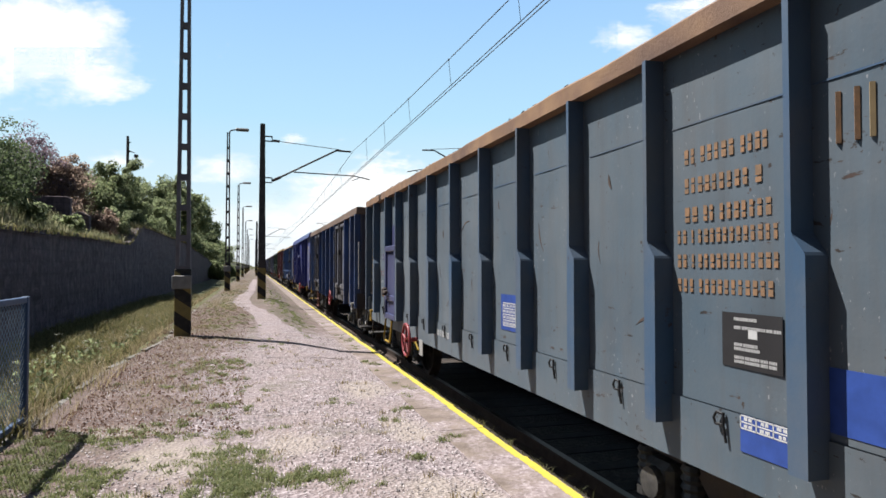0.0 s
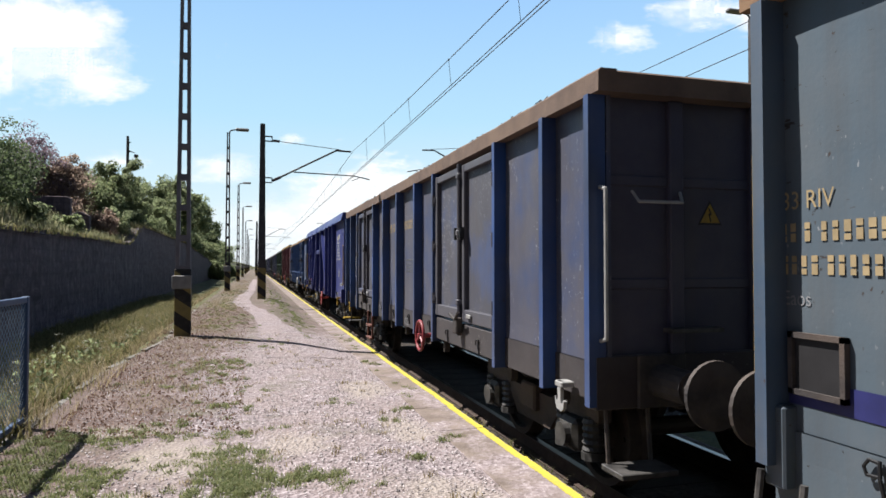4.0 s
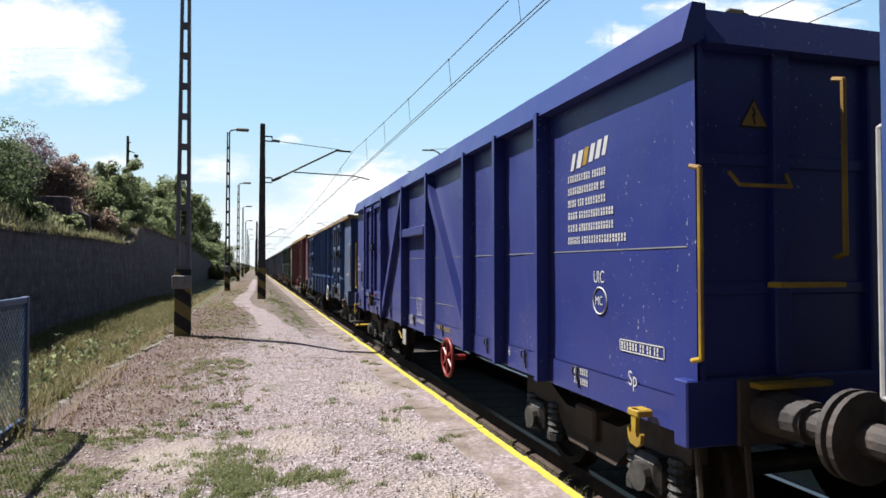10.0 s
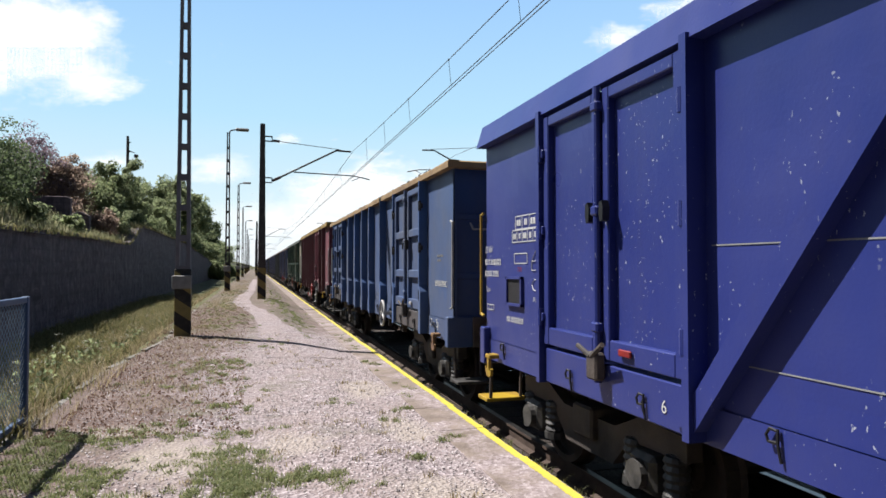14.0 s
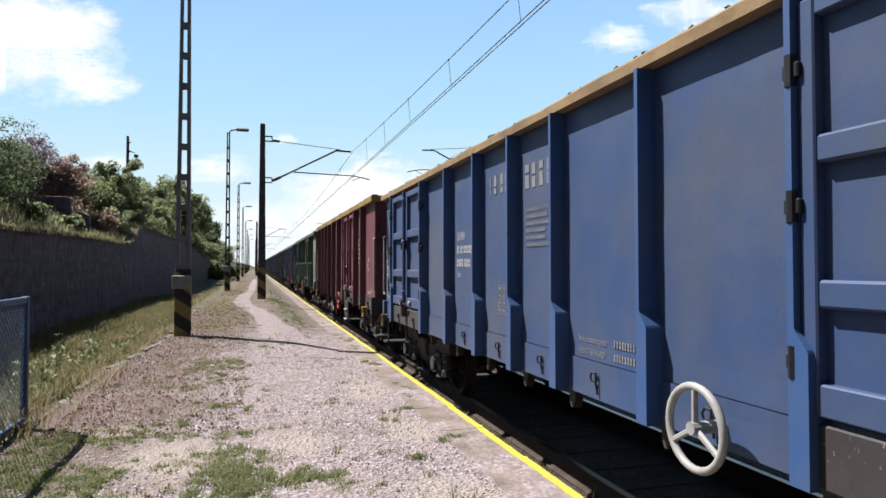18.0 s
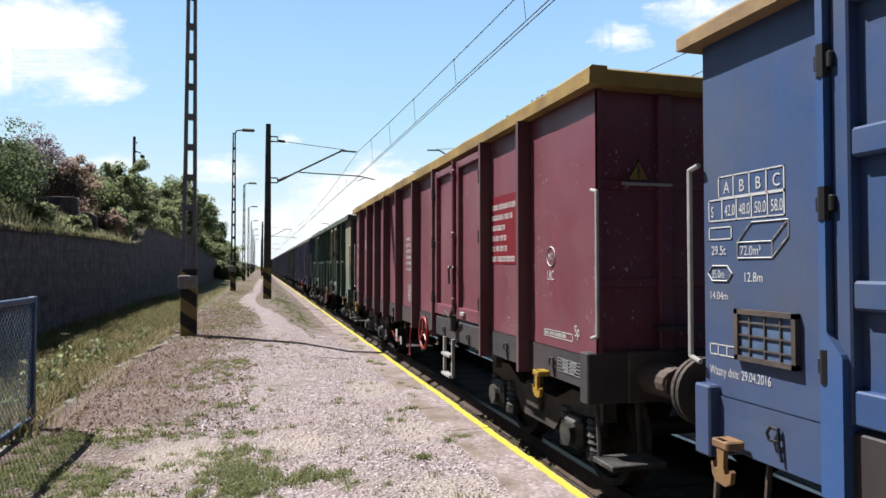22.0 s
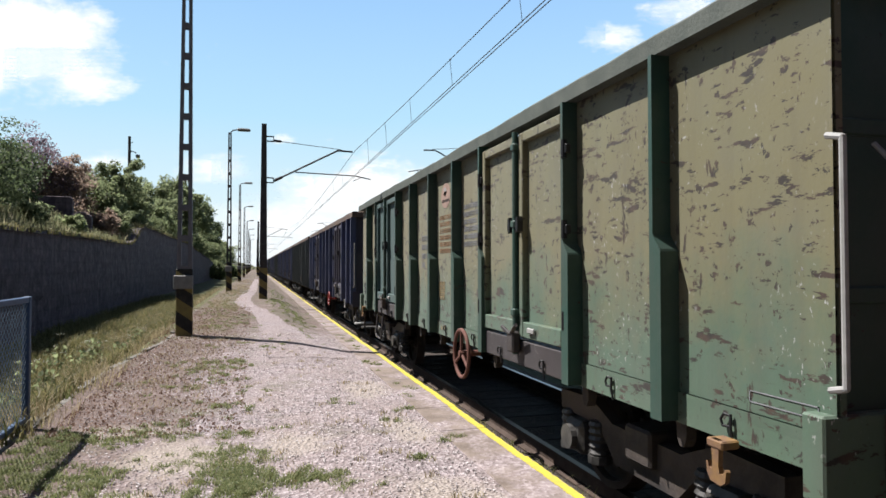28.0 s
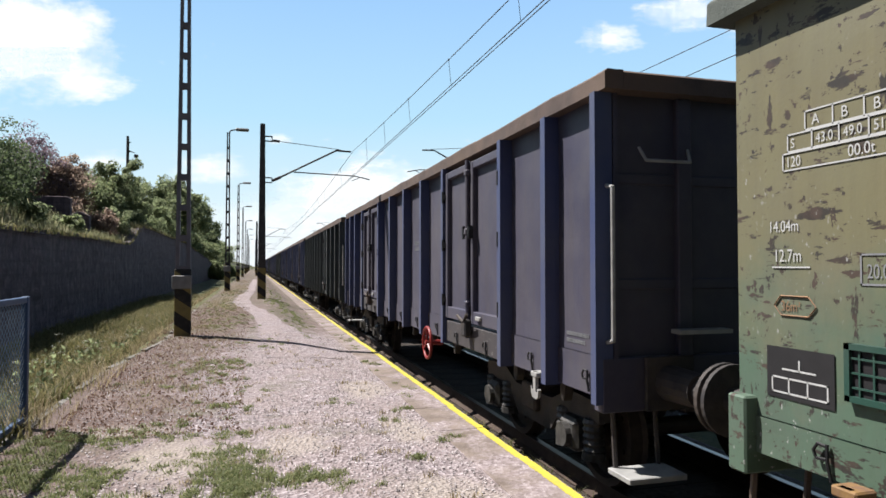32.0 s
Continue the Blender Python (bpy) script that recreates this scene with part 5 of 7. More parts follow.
# dark indigo wagon
w = W[7]
handwheel(w, 3.75, 0.87, 0.20, M["red"], spokes=3, label="red handbrake wheel"), lines(w, "small_writing", 0.12, 1.34, 0.03, [[0.36], [0.3]], DW, 1.8, XP), hook_bracket(w, 0.45, M["bar_white"])
lines(w, "small_writing", 5.2, 2.2, 0.05, [[0.3, 0.2], [0.4]], DW, 1.8, XP)

# the markings and fittings of three wagons stand a little fore or aft of the first plan
for k, spans in ((1, ((-1, 7, 0.10), (7, 9.9, -0.03), (9.9, 14, -0.11))), (3, ((-1, 4.4, -0.18), (4.4, 9.9, 0.06), (9.9, 14, 0.02))), (6, ((11, 14, 0.10),))):
    for ob in W[k].children:
        if ob.name not in BUILT[k]:
            ys_ = [v.co.y for v in ob.data.vertices]
            u = (min(ys_) + max(ys_)) / 2
            ob.location.y += sum(d for a, b, d in spans if a <= u < b)

# ---------------------------------------------------------------- ground, platform and track
def ease(v, a, b):
    t = min(1.0, max(0.0, (v - a) / (b - a)))
    return t * t * (3 - 2 * t)


def deck(x, y):
    """Height of the platform: level along its edge, with a gentle earth swell behind."""
    return 0.36 * ease(y, 5.0, 24.0) * ease(-x, -1.7, -0.5)


def left(y):
    """The platform's back edge."""
    return -2.05 + 0.45 * ease(y, 9.5, 14.0)


def wall_top(y):
    """Height of the retaining wall without its coping: low near the platform's end, a step higher farther on."""
    return 2.40 + 0.12 * ease(y, 16, 26) + 1.05 * ease(y, 32.6, 36.8) - 0.12 * ease(y, 37, 56) - 0.95 * ease(y, 56, 84) - 1.4 * ease(y, 84, 104)


def bank(x, y):
    """Height of the ground left of the platform."""
    if x > left(y):
        return deck(-2.0, y) - 0.03
    if x > -5.72:
        d = deck(-2.0, y)
        return d - 0.02 + (-0.40 - 0.5 * d) * ease(left(y) - x, 0.0, 1.3) + 0.05 * noise.noise(Vector((x, y * 0.6, 1.0)))
    base = wall_top(y) + 0.05
    return base + (3.70 - 2.45) * ease(-x, 5.8, 8.4) * (3.75 - base) / 1.3 + 0.25 * noise.noise(Vector((x * 0.3, y * 0.2, 2.0)))


def grid_mesh(xs, ys, zf):
    bm = bmesh.new()
    g = [[bm.verts.new((x, y, zf(x, y))) for y in ys] for x in xs]
    for i in range(len(xs) - 1):
        for j in range(len(ys) - 1):
            bm.faces.new((g[i][j], g[i + 1][j], g[i + 1][j + 1], g[i][j + 1]))
    return bm


def steps(a, b, n, power=1.0):
    return [a + (b - a) * (i / n) ** power for i in range(n + 1)]


def ground_mat():
    m, n, l, b = mat_base("dry_grass_and_earth", 0.95)
    co = n.new("ShaderNodeTexCoord").outputs["Object"]
    a = tex(n, l, "Noise", 0.5, 6, co)
    f = tex(n, l, "Noise", 14.0, 6, co, 0.7)
    c = ramp(n, l, f.outputs[0], [(0.3, (0.02812, 0.03437, 0.01125)), (0.55, (0.0625, 0.06875, 0.02188)), (0.75, (0.1187, 0.1, 0.04687))]).outputs[0]
    c = mixc(n, l, ramp(n, l, a.outputs[0], [(0.45, G3(0)), (0.65, G3(0.7))]).outputs[0], c, (0.09375, 0.07187, 0.04375))
    l.new(c, b.inputs["Base Color"])
    bump(n, l, b, f.outputs[0], 0.8, 0.05)
    return m


def gravel(n, l, co):
    """Colour and height of trodden mixed gravel."""
    v = tex(n, l, "Voronoi", 34.0, coord=co)
    v2 = tex(n, l, "Voronoi", 85.0, coord=co)
    c = ramp(n, l, v.outputs["Color"], [(0.0, (0.02953, 0.02146, 0.02243)), (0.3, (0.1345, 0.106, 0.1076)), (0.65, (0.2756, 0.2323, 0.237)), (1.0, (0.525, 0.4735, 0.4805))]).outputs[0]
    c2 = ramp(n, l, v2.outputs["Color"], [(0.0, (0.0525, 0.03787, 0.03844)), (1.0, (0.3084, 0.262, 0.2626))]).outputs[0]
    c = mixc(n, l, 0.45, c, c2)
    dn = tex(n, l, "Noise", 13.0, 6, co, 0.75)
    c = mixc(n, l, ramp(n, l, dn.outputs[0], [(0.55, G3(0)), (0.68, G3(0.75))]).outputs[0], c, (0.03681, 0.02833, 0.02326))
    big = tex(n, l, "Noise", 1.2, 5, co, 0.6)
    c = mixc(n, l, ramp(n, l, big.outputs[0], [(0.40, G3(0)), (0.62, G3(0.42))]).outputs[0], c, (0.2034, 0.1578, 0.1409))
    return c, v.outputs["Distance"]


def platform_mat(path=False):
    """Trodden pinkish-grey gravel with bare earth, litter and thin weeds."""
    m, n, l, b = mat_base("footpath_gravel" if path else "trodden_platform_gravel", 0.95)
    co = n.new("ShaderNodeTexCoord").outputs["Object"]
    c, hgt = gravel(n, l, co)
    if not path:
        sx = n.new("ShaderNodeSeparateXYZ")
        l.new(co, sx.inputs[0])
        wn2 = tex(n, l, "Noise", 1.7, 8, co, 0.75)
        total = wn2.outputs[0]
        for out, a, b2, k in ((0, 0.15, -1.5, 0.40), (1, 11.0, 18.0, 0.34)):
            mr = n.new("ShaderNodeMapRange")
            l.new(sx.outputs[out], mr.inputs[0])
            mr.inputs[1].default_value, mr.inputs[2].default_value, mr.inputs[3].default_value, mr.inputs[4].default_value = a, b2, 0.0, k
            ad = n.new("ShaderNodeMath")
            l.new(total, ad.inputs[0]), l.new(mr.outputs[0], ad.inputs[1])
            total = ad.outputs[0]
        lit = tex(n, l, "Noise", 24.0, 6, co, 0.75)
        litter = ramp(n, l, lit.outputs[0], [(0.3, (0.0385, 0.0246, 0.02257)), (0.5, (0.0946, 0.06406, 0.05197)), (0.7, (0.1523, 0.1117, 0.0903))]).outputs[0]
        c = mixc(n, l, ramp(n, l, total, [(0.60, G3(0)), (0.84, G3(0.85))]).outputs[0], c, litter)
        gn = tex(n, l, "Noise", 0.9, 8, co, 0.75)
        mr = n.new("ShaderNodeMapRange")
        l.new(sx.outputs[1], mr.inputs[0])
        mr.inputs[1].default_value, mr.inputs[2].default_value, mr.inputs[3].default_value, mr.inputs[4].default_value = 11.0, 17.0, 0.0, 0.10
        ad = n.new("ShaderNodeMath")
        l.new(gn.outputs[0], ad.inputs[0]), l.new(mr.outputs[0], ad.inputs[1])
        weed = ramp(n, l, lit.outputs[0], [(0.3, (0.04375, 0.04375, 0.025)), (0.7, (0.125, 0.1125, 0.06875))]).outputs[0]
        c = mixc(n, l, ramp(n, l, ad.outputs[0], [(0.54, G3(0)), (0.68, G3(0.75))]).outputs[0], c, weed)
        for cx, cy, rx, ry in ((-1.35, 6.75, 0.75, 0.42), (-0.62, 5.75, 0.5, 0.75), (0.35, 5.95, 0.42, 0.5), (-1.0, 4.7, 0.6, 0.5), (1.45, 6.2, 0.3, 0.7), (1.35, 8.3, 0.4, 0.8), (1.2, 4.4, 0.5, 0.5)):
            mp = n.new("ShaderNodeMapping")
            mp.vector_type = "TEXTURE"
            mp.inputs["Location"].default_value, mp.inputs["Scale"].default_value = (cx, cy, 0), (rx, ry, 3.0)
            l.new(co, mp.inputs[0])
            ln = n.new("ShaderNodeVectorMath")
            ln.operation = "LENGTH"
            l.new(mp.outputs[0], ln.inputs[0])
            sb = n.new("ShaderNodeMath")
            sb.operation = "MULTIPLY_ADD"
            l.new(wn2.outputs[0], sb.inputs[0])
            sb.inputs[1].default_value = -2.6
            l.new(ln.outputs["Value"], sb.inputs[2])
            soil = ramp(n, l, lit.outputs[0], [(0.3, (0.15, 0.1219, 0.1031)), (0.55, (0.2687, 0.2312, 0.2)), (0.75, (0.3438, 0.3062, 0.2687))]).outputs[0]
            sm = n.new("ShaderNodeMapRange")
            l.new(sb.outputs[0], sm.inputs[0])
            sm.inputs[1].default_value, sm.inputs[2].default_value, sm.inputs[3].default_value, sm.inputs[4].default_value = -0.9, -0.35, 0.8, 0.0
            c = mixc(n, l, sm.outputs[0], c, soil)
    l.new(c, b.inputs["Base Color"])
    bump(n, l, b, hgt, 0.9, 0.024)
    return m


def slab_mat():
    """Edge slabs: tan concrete, half covered with gravel and dust."""
    m, n, l, b = mat_base("gravel_strewn_edge_slab", 0.95)
    co = n.new("ShaderNodeNewGeometry").outputs["Position"]
    grav, hgt = gravel(n, l, co)
    t = tex(n, l, "Noise", 3.0, 6, co, 0.6)
    conc = ramp(n, l, t.outputs[0], [(0.35, (0.1031, 0.08, 0.06562)), (0.65, (0.1688, 0.1344, 0.1125))]).outputs[0]
    k = tex(n, l, "Noise", 1.1, 6, co, 0.65)
    mask = ramp(n, l, k.outputs[0], [(0.46, G3(1)), (0.58, G3(0))])
    l.new(mixc(n, l, mask.outputs[0], grav, conc), b.inputs["Base Color"])
    bump(n, l, b, hgt, 0.5, 0.01)
    return m


M["ground"], M["platform"], M["slab"], M["path"] = ground_mat(), platform_mat(), slab_mat(), platform_mat(True)
GX = [-900, -400, -150, -60, -30, -18, -12, -9.5, -8, -7, -6.2, -5.85, -5.74] + [-5.70] + steps(-5.5, -2.0, 11) + [-1.85, -1.7, -1.55, -1.4, 0, 2.0, 2.2, 5.2, 6, 9, 14, 30, 80, 300, 900]
GY = [-900, -300, -100, -40] + steps(-10, 70, 80) + steps(75, 200, 25) + [300, 500, 900, 2000]


def ground_z(x, y):
    if x <= -1.5:
        return bank(x, y)
    return -0.62 if x < 8 else -0.55


ground = part("ground", grid_mesh(GX, GY, ground_z), M["ground"], None, smooth=True)
tagged(ground, "dry grass, earth and weeds beside the line", "ground", kind="structure")
def deck_rough(x, y):
    return deck(x, y) + 0.02 * noise.noise(Vector((x * 1.1, y * 0.9, 5))) * ease(1.71 - x, 0, 0.5)


def deck_mesh():
    bm = bmesh.new()
    ys = steps(-8, 60, 136) + steps(62, 230, 60)
    g = []
    for y in ys:
        a = left(y)
        g.append([bm.verts.new((x, y, deck_rough(x, y))) for x in steps(a, 1.71, 20)])
    for p, q in zip(g, g[1:]):
        for i in range(20):
            bm.faces.new((p[i], p[i + 1], q[i + 1], q[i]))
    return bm


plat = part("platform", deck_mesh(), M["platform"], None, smooth=True)
tagged(plat, "trodden pinkish gravel platform with thin weeds", "platform", kind="structure")
part("platform_fill", B(-1.55, 1.74, -8, 230, -0.7, -0.04), M["concrete"], plat)
# concrete edge slabs with a painted yellow line
slab = B(1.70, 2.165, 0.004, 0.996, -0.16, 0.008, 0.006)
slab_me = part("edge_slab", slab, M["slab"], plat)
slab_me.location = (0, -8, 0)


def stripe_mesh(k):
    """A length of the painted safety line, worn ragged along both sides."""
    bm = bmesh.new()
    lo, hi = [], []
    for i in range(41):
        y = 0.998 * i / 40
        q = 0.010 * noise.noise(Vector((y * 9, k * 5.1, 1))) + 0.010 * noise.noise(Vector((y * 31, k * 3.7, 2)))
        p = 0.010 * noise.noise(Vector((y * 8, k * 4.3, 3))) + 0.009 * noise.noise(Vector((y * 27, k * 2.9, 4)))
        row = [(2.078 + q, y), (2.152 + p, y)]
        lo.append([bm.verts.new((a, b, 0.0085)) for a, b in row])
        hi.append([bm.verts.new((a, b, 0.0118)) for a, b in row])
    for i in range(40):
        bm.faces.new((hi[i][0], hi[i][1], hi[i + 1][1], hi[i + 1][0]))
        bm.faces.new((lo[i][0], hi[i][0], hi[i + 1][0], lo[i + 1][0])), bm.faces.new((lo[i][1], lo[i + 1][1], hi[i + 1][1], hi[i][1]))
    return bm


stripes_ = [part("yellow_line", stripe_mesh(0), M["yellow_line"], slab_me, "worn yellow safety line")]
for i in range(1, 238):
    s = new("edge_slab", slab_me.data)
    s.parent = plat
    s.location = (random.uniform(-0.008, 0.008), -8 + i, random.uniform(-0.003, 0.003))
    if i < 40:
        stripes_.append(part("yellow_line", stripe_mesh(i), M["yellow_line"], s))
    else:
        st = new("yellow_line", stripes_[i % 40].data)
        st.parent = s
part("edge_wall", B(1.86, 2.08, -8, 230, -0.7, -0.161), M["concrete"], plat)
for i in range(24):
    y = 1.0 + i * 0.8
    a, b = left(y), left(y + 0.79)
    z = deck(-2.0, y)
    q, tilt = random.uniform(-0.012, 0.012), random.uniform(-0.012, 0.012)
    bm = bmesh.new()
    prism(bm, [(a - 0.09 + q, y), (a + q, y), (b + q, y + 0.79), (b - 0.09 + q, y + 0.79)], "z", z - 0.3, z + 0.014 + tilt)
    part("kerb_stone", bm, M["concrete"], plat)


# the trodden footpath that winds on along the platform
def path_mid(y):
    return 0.85 - 0.45 * ease(y, 12, 16.5) - 0.80 * ease(y, 15.5, 23.5) + 0.28 * ease(y, 25, 34) + 0.2 * ease(y, 36, 60)


bm = bmesh.new()
rows_ = []
for y in steps(11.0, 62, 400):
    w_ = (0.70 - 0.44 * ease(y, 11, 18) - 0.06 * ease(y, 24, 34)) * (1 + 0.25 * noise.noise(Vector((0, y * 0.9, 7))) + 0.25 * noise.noise(Vector((1, y * 4.0, 7))))
    m_ = path_mid(y) + 0.06 * noise.noise(Vector((3, y * 0.7, 7)))
    rows_.append([bm.verts.new((m_ + w_ * k, y, deck_rough(m_ + w_ * k, y) + 0.008)) for k in (-1, -0.5, 0, 0.5, 1)])
for p, q in zip(rows_, rows_[1:]):
    for i in range(4):
        bm.faces.new((p[i], p[i + 1], q[i + 1], q[i]))
part("footpath", bm, M["path"], plat, "bare trodden footpath", smooth=True)

ballast = part("ballast_bed", prism(bmesh.new(), [(2.09, -0.70), (2.09, -0.52), (2.4, -0.48), (5.0, -0.48), (5.6, -0.70)], "y", -30, 330), M["ballast"])
tagged(ballast, "dark brown ballast under the track", "ballast", kind="structure")
rail_prof = [(-0.075, -0.172), (0.075, -0.172), (0.075, -0.16), (0.012, -0.14), (0.009, -0.045), (0.036, -0.03), (0.036, -0.004), (-0.036, -0.004), (-0.036, -0.03), (-0.009, -0.045), (-0.012, -0.14), (-0.075, -0.16)]
for s in (-0.7525, 0.7525):
    r = part("rail", prism(bmesh.new(), [(TRACK_X + s + a, RAIL_Z + b) for a, b in rail_prof], "y", -30, 330), M["rail_side"])
    tagged(r, "rusty steel rail with a worn bright head", "rail", "rails of the track", "structure")
    part("rail_head", B(TRACK_X + s - 0.033, TRACK_X + s + 0.033, -30, 330, RAIL_Z - 0.0035, RAIL_Z), M["rail_top"], r)
sl_me = None
for i in range(130):
    if sl_me is None:
        so = part("sleeper", B(TRACK_X - 1.3, TRACK_X + 1.3, -0.12, 0.12, -0.62, -0.474, 0.02), M["sleeper"])
        sl_me = so.data
    else:
        so = new("sleeper", sl_me)
    so.location = (0, -6 + i * 0.6, 0)
    tagged(so, "oily dark wooden sleeper in the ballast", "sleeper", "sleepers of the track")

# the neighbouring track beyond the train
TRACK2 = 7.75
bal2 = part("ballast_bed", prism(bmesh.new(), [(5.62, -0.70), (6.2, -0.48), (9.2, -0.48), (9.9, -0.70)], "y", -30, 330), M["ballast"])
tagged(bal2, "dark ballast of the neighbouring track", "ballast", kind="structure")
for s_ in (-0.7525, 0.7525):
    r = part("rail", prism(bmesh.new(), [(TRACK2 + s_ + a, RAIL_Z + b) for a, b in rail_prof], "y", -30, 330), M["rail_side"])
    tagged(r, "rusty steel rail of the neighbouring track", "rail", "rails of the neighbouring track", "structure")
    part("rail_head", B(TRACK2 + s_ - 0.033, TRACK2 + s_ + 0.033, -30, 330, RAIL_Z - 0.0035, RAIL_Z), M["rail_top"], r)

# ---------------------------------------------------------------- retaining wall
def wall_mat():
    m, n, l, b = mat_base("sooty_rubble_stone", 0.9)
    co = n.new("ShaderNodeTexCoord").outputs["Object"]
    t = tex(n, l, "Noise", 3.5, 8, co, 0.7)
    c = ramp(n, l, t.outputs[0], [(0.3, (0.0331, 0.0252, 0.03486)), (0.55, (0.084, 0.066, 0.08391)), (0.8, (0.2163, 0.174, 0.1937))]).outputs[0]
    run = tex(n, l, "Noise", 2.5, 6, co, 0.65, (1, 2.0, 0.14))
    c = mixc(n, l, ramp(n, l, run.outputs[0], [(0.52, G3(0)), (0.72, G3(0.6))]).outputs[0], c, (0.191, 0.156, 0.1613))
    mp = n.new("ShaderNodeMapping")
    mp.inputs["Rotation"].default_value = (0, radians(90), radians(90))
    l.new(co, mp.inputs[0])
    br = n.new("ShaderNodeTexBrick")
    br.inputs["Scale"].default_value, br.inputs["Mortar Size"].default_value, br.inputs["Brick Width"].default_value, br.inputs["Row Height"].default_value = 1.0, 0.018, 0.62, 0.34
    br.inputs["Color1"].default_value, br.inputs["Color2"].default_value, br.inputs["Mortar"].default_value = (1, 1, 1, 1), (0.72, 0.70, 0.68, 1), (0.45, 0.43, 0.42, 1)
    l.new(mp.outputs[0], br.inputs["Vector"])
    c = mixc(n, l, 0.4, c, br.outputs["Color"], "MULTIPLY")
    l.new(c, b.inputs["Base Color"])
    bump(n, l, b, t.outputs[0], 0.8, 0.06)
    return m


M["wall_stone"] = wall_mat()
WALL_X = -5.6
bm = bmesh.new()
g = []
for y in steps(-8, 60, 220) + steps(62, 130, 40):
    top = wall_top(y)
    g.append([bm.verts.new((WALL_X - 0.03 + 0.05 * noise.noise(Vector((y * 0.9, z * 1.3, 4))) + 0.025 * noise.noise(Vector((y * 3.1, z * 3.7, 9))), y, z)) for z in steps(-0.9, top, 26)])
for p, q in zip(g, g[1:]):
    for i in range(26):
        bm.faces.new((p[i], p[i + 1], q[i + 1], q[i]))
for a, b in ((-8, 20), (20, 33.2), (36.4, 130)):
    box(bm, WALL_X - 0.55, WALL_X - 0.13, a, b - 0.01, -0.9, min(wall_top(a), wall_top(b)) - 0.01)
wall = part("retaining_wall", bm, M["wall_stone"])
tagged(wall, "dark sooty stone retaining wall in its own shade", "wall", kind="structure")
y = -8.0
while y < 128:
    L = random.uniform(0.7, 1.5) * (1 if y < 60 else 3)
    za, zc = wall_top(y) + 0.002, wall_top(y + L) + 0.002
    up = random.uniform(0.05, 0.14)
    part("coping_stone", prism(bmesh.new(), [(y, za), (y + L - 0.015, zc), (y + L - 0.02, zc + up), (y + 0.005, za + up)], "x", WALL_X - 0.5, WALL_X + random.uniform(0.0, 0.07)), M["wall_stone"], wall)
    y += L

# ---------------------------------------------------------------- masts, lamps, wires
def striped(n_, a, b2):
    """Slanting yellow and black warning bands, painted."""
    m, n, l, b = mat_base(n_, 0.6)
    co = n.new("ShaderNodeTexCoord").outputs["Object"]
    sp = n.new("ShaderNodeSeparateXYZ")
    l.new(co, sp.inputs[0])
    ad = n.new("ShaderNodeMath")
    ad.operation = "MULTIPLY_ADD"
    l.new(sp.outputs[0], ad.inputs[0])
    ad.inputs[1].default_value = 0.7
    l.new(sp.outputs[2], ad.inputs[2])
    fr = n.new("ShaderNodeMath")
    fr.operation = "PINGPONG"
    fr.inputs[1].default_value = 0.27
    l.new(ad.outputs[0], fr.inputs[0])
    gt = n.new("ShaderNodeMath")
    gt.operation = "GREATER_THAN"
    gt.inputs[1].default_value = 0.135
    l.new(fr.outputs[0], gt.inputs[0])
    nz = tex(n, l, "Noise", 9, 6, co)
    c = mixc(n, l, gt.outputs[0], a, b2)
    c = mixc(n, l, ramp(n, l, nz.outputs[0], [(0.45, G3(0)), (0.75, G3(0.5))]).outputs[0], c, (0.0625, 0.05312, 0.0375))
    l.new(c, b.inputs["Base Color"])
    return m


M["stripes"] = striped("yellow_black_bands", (0.2, 0.155, 0.05), (0.011, 0.011, 0.012))
M["mast"] = two_tone("weathered_mast_steel", (0.03125, 0.02812, 0.02812), (0.05625, 0.05, 0.04687), 4.0, 0.75, 0.2, 40.0)
M["mast_pale"] = two_tone("grey_mast_steel", (0.1062, 0.1, 0.1125), (0.15, 0.1406, 0.15), 4.0, 0.7, 0.2, 40.0)
M["box_grey"] = plain("pale_box_paint", (0.21, 0.205, 0.195), 0.7)
M["wire"] = plain("dull_copper_wire", (0.0625, 0.05937, 0.05625), 0.5)
M["insulator"] = plain("brown_insulator", (0.0375, 0.025, 0.02188), 0.3)
M["lamp_shell"] = plain("grey_lamp_shell", (0.1562, 0.15, 0.1437), 0.5)


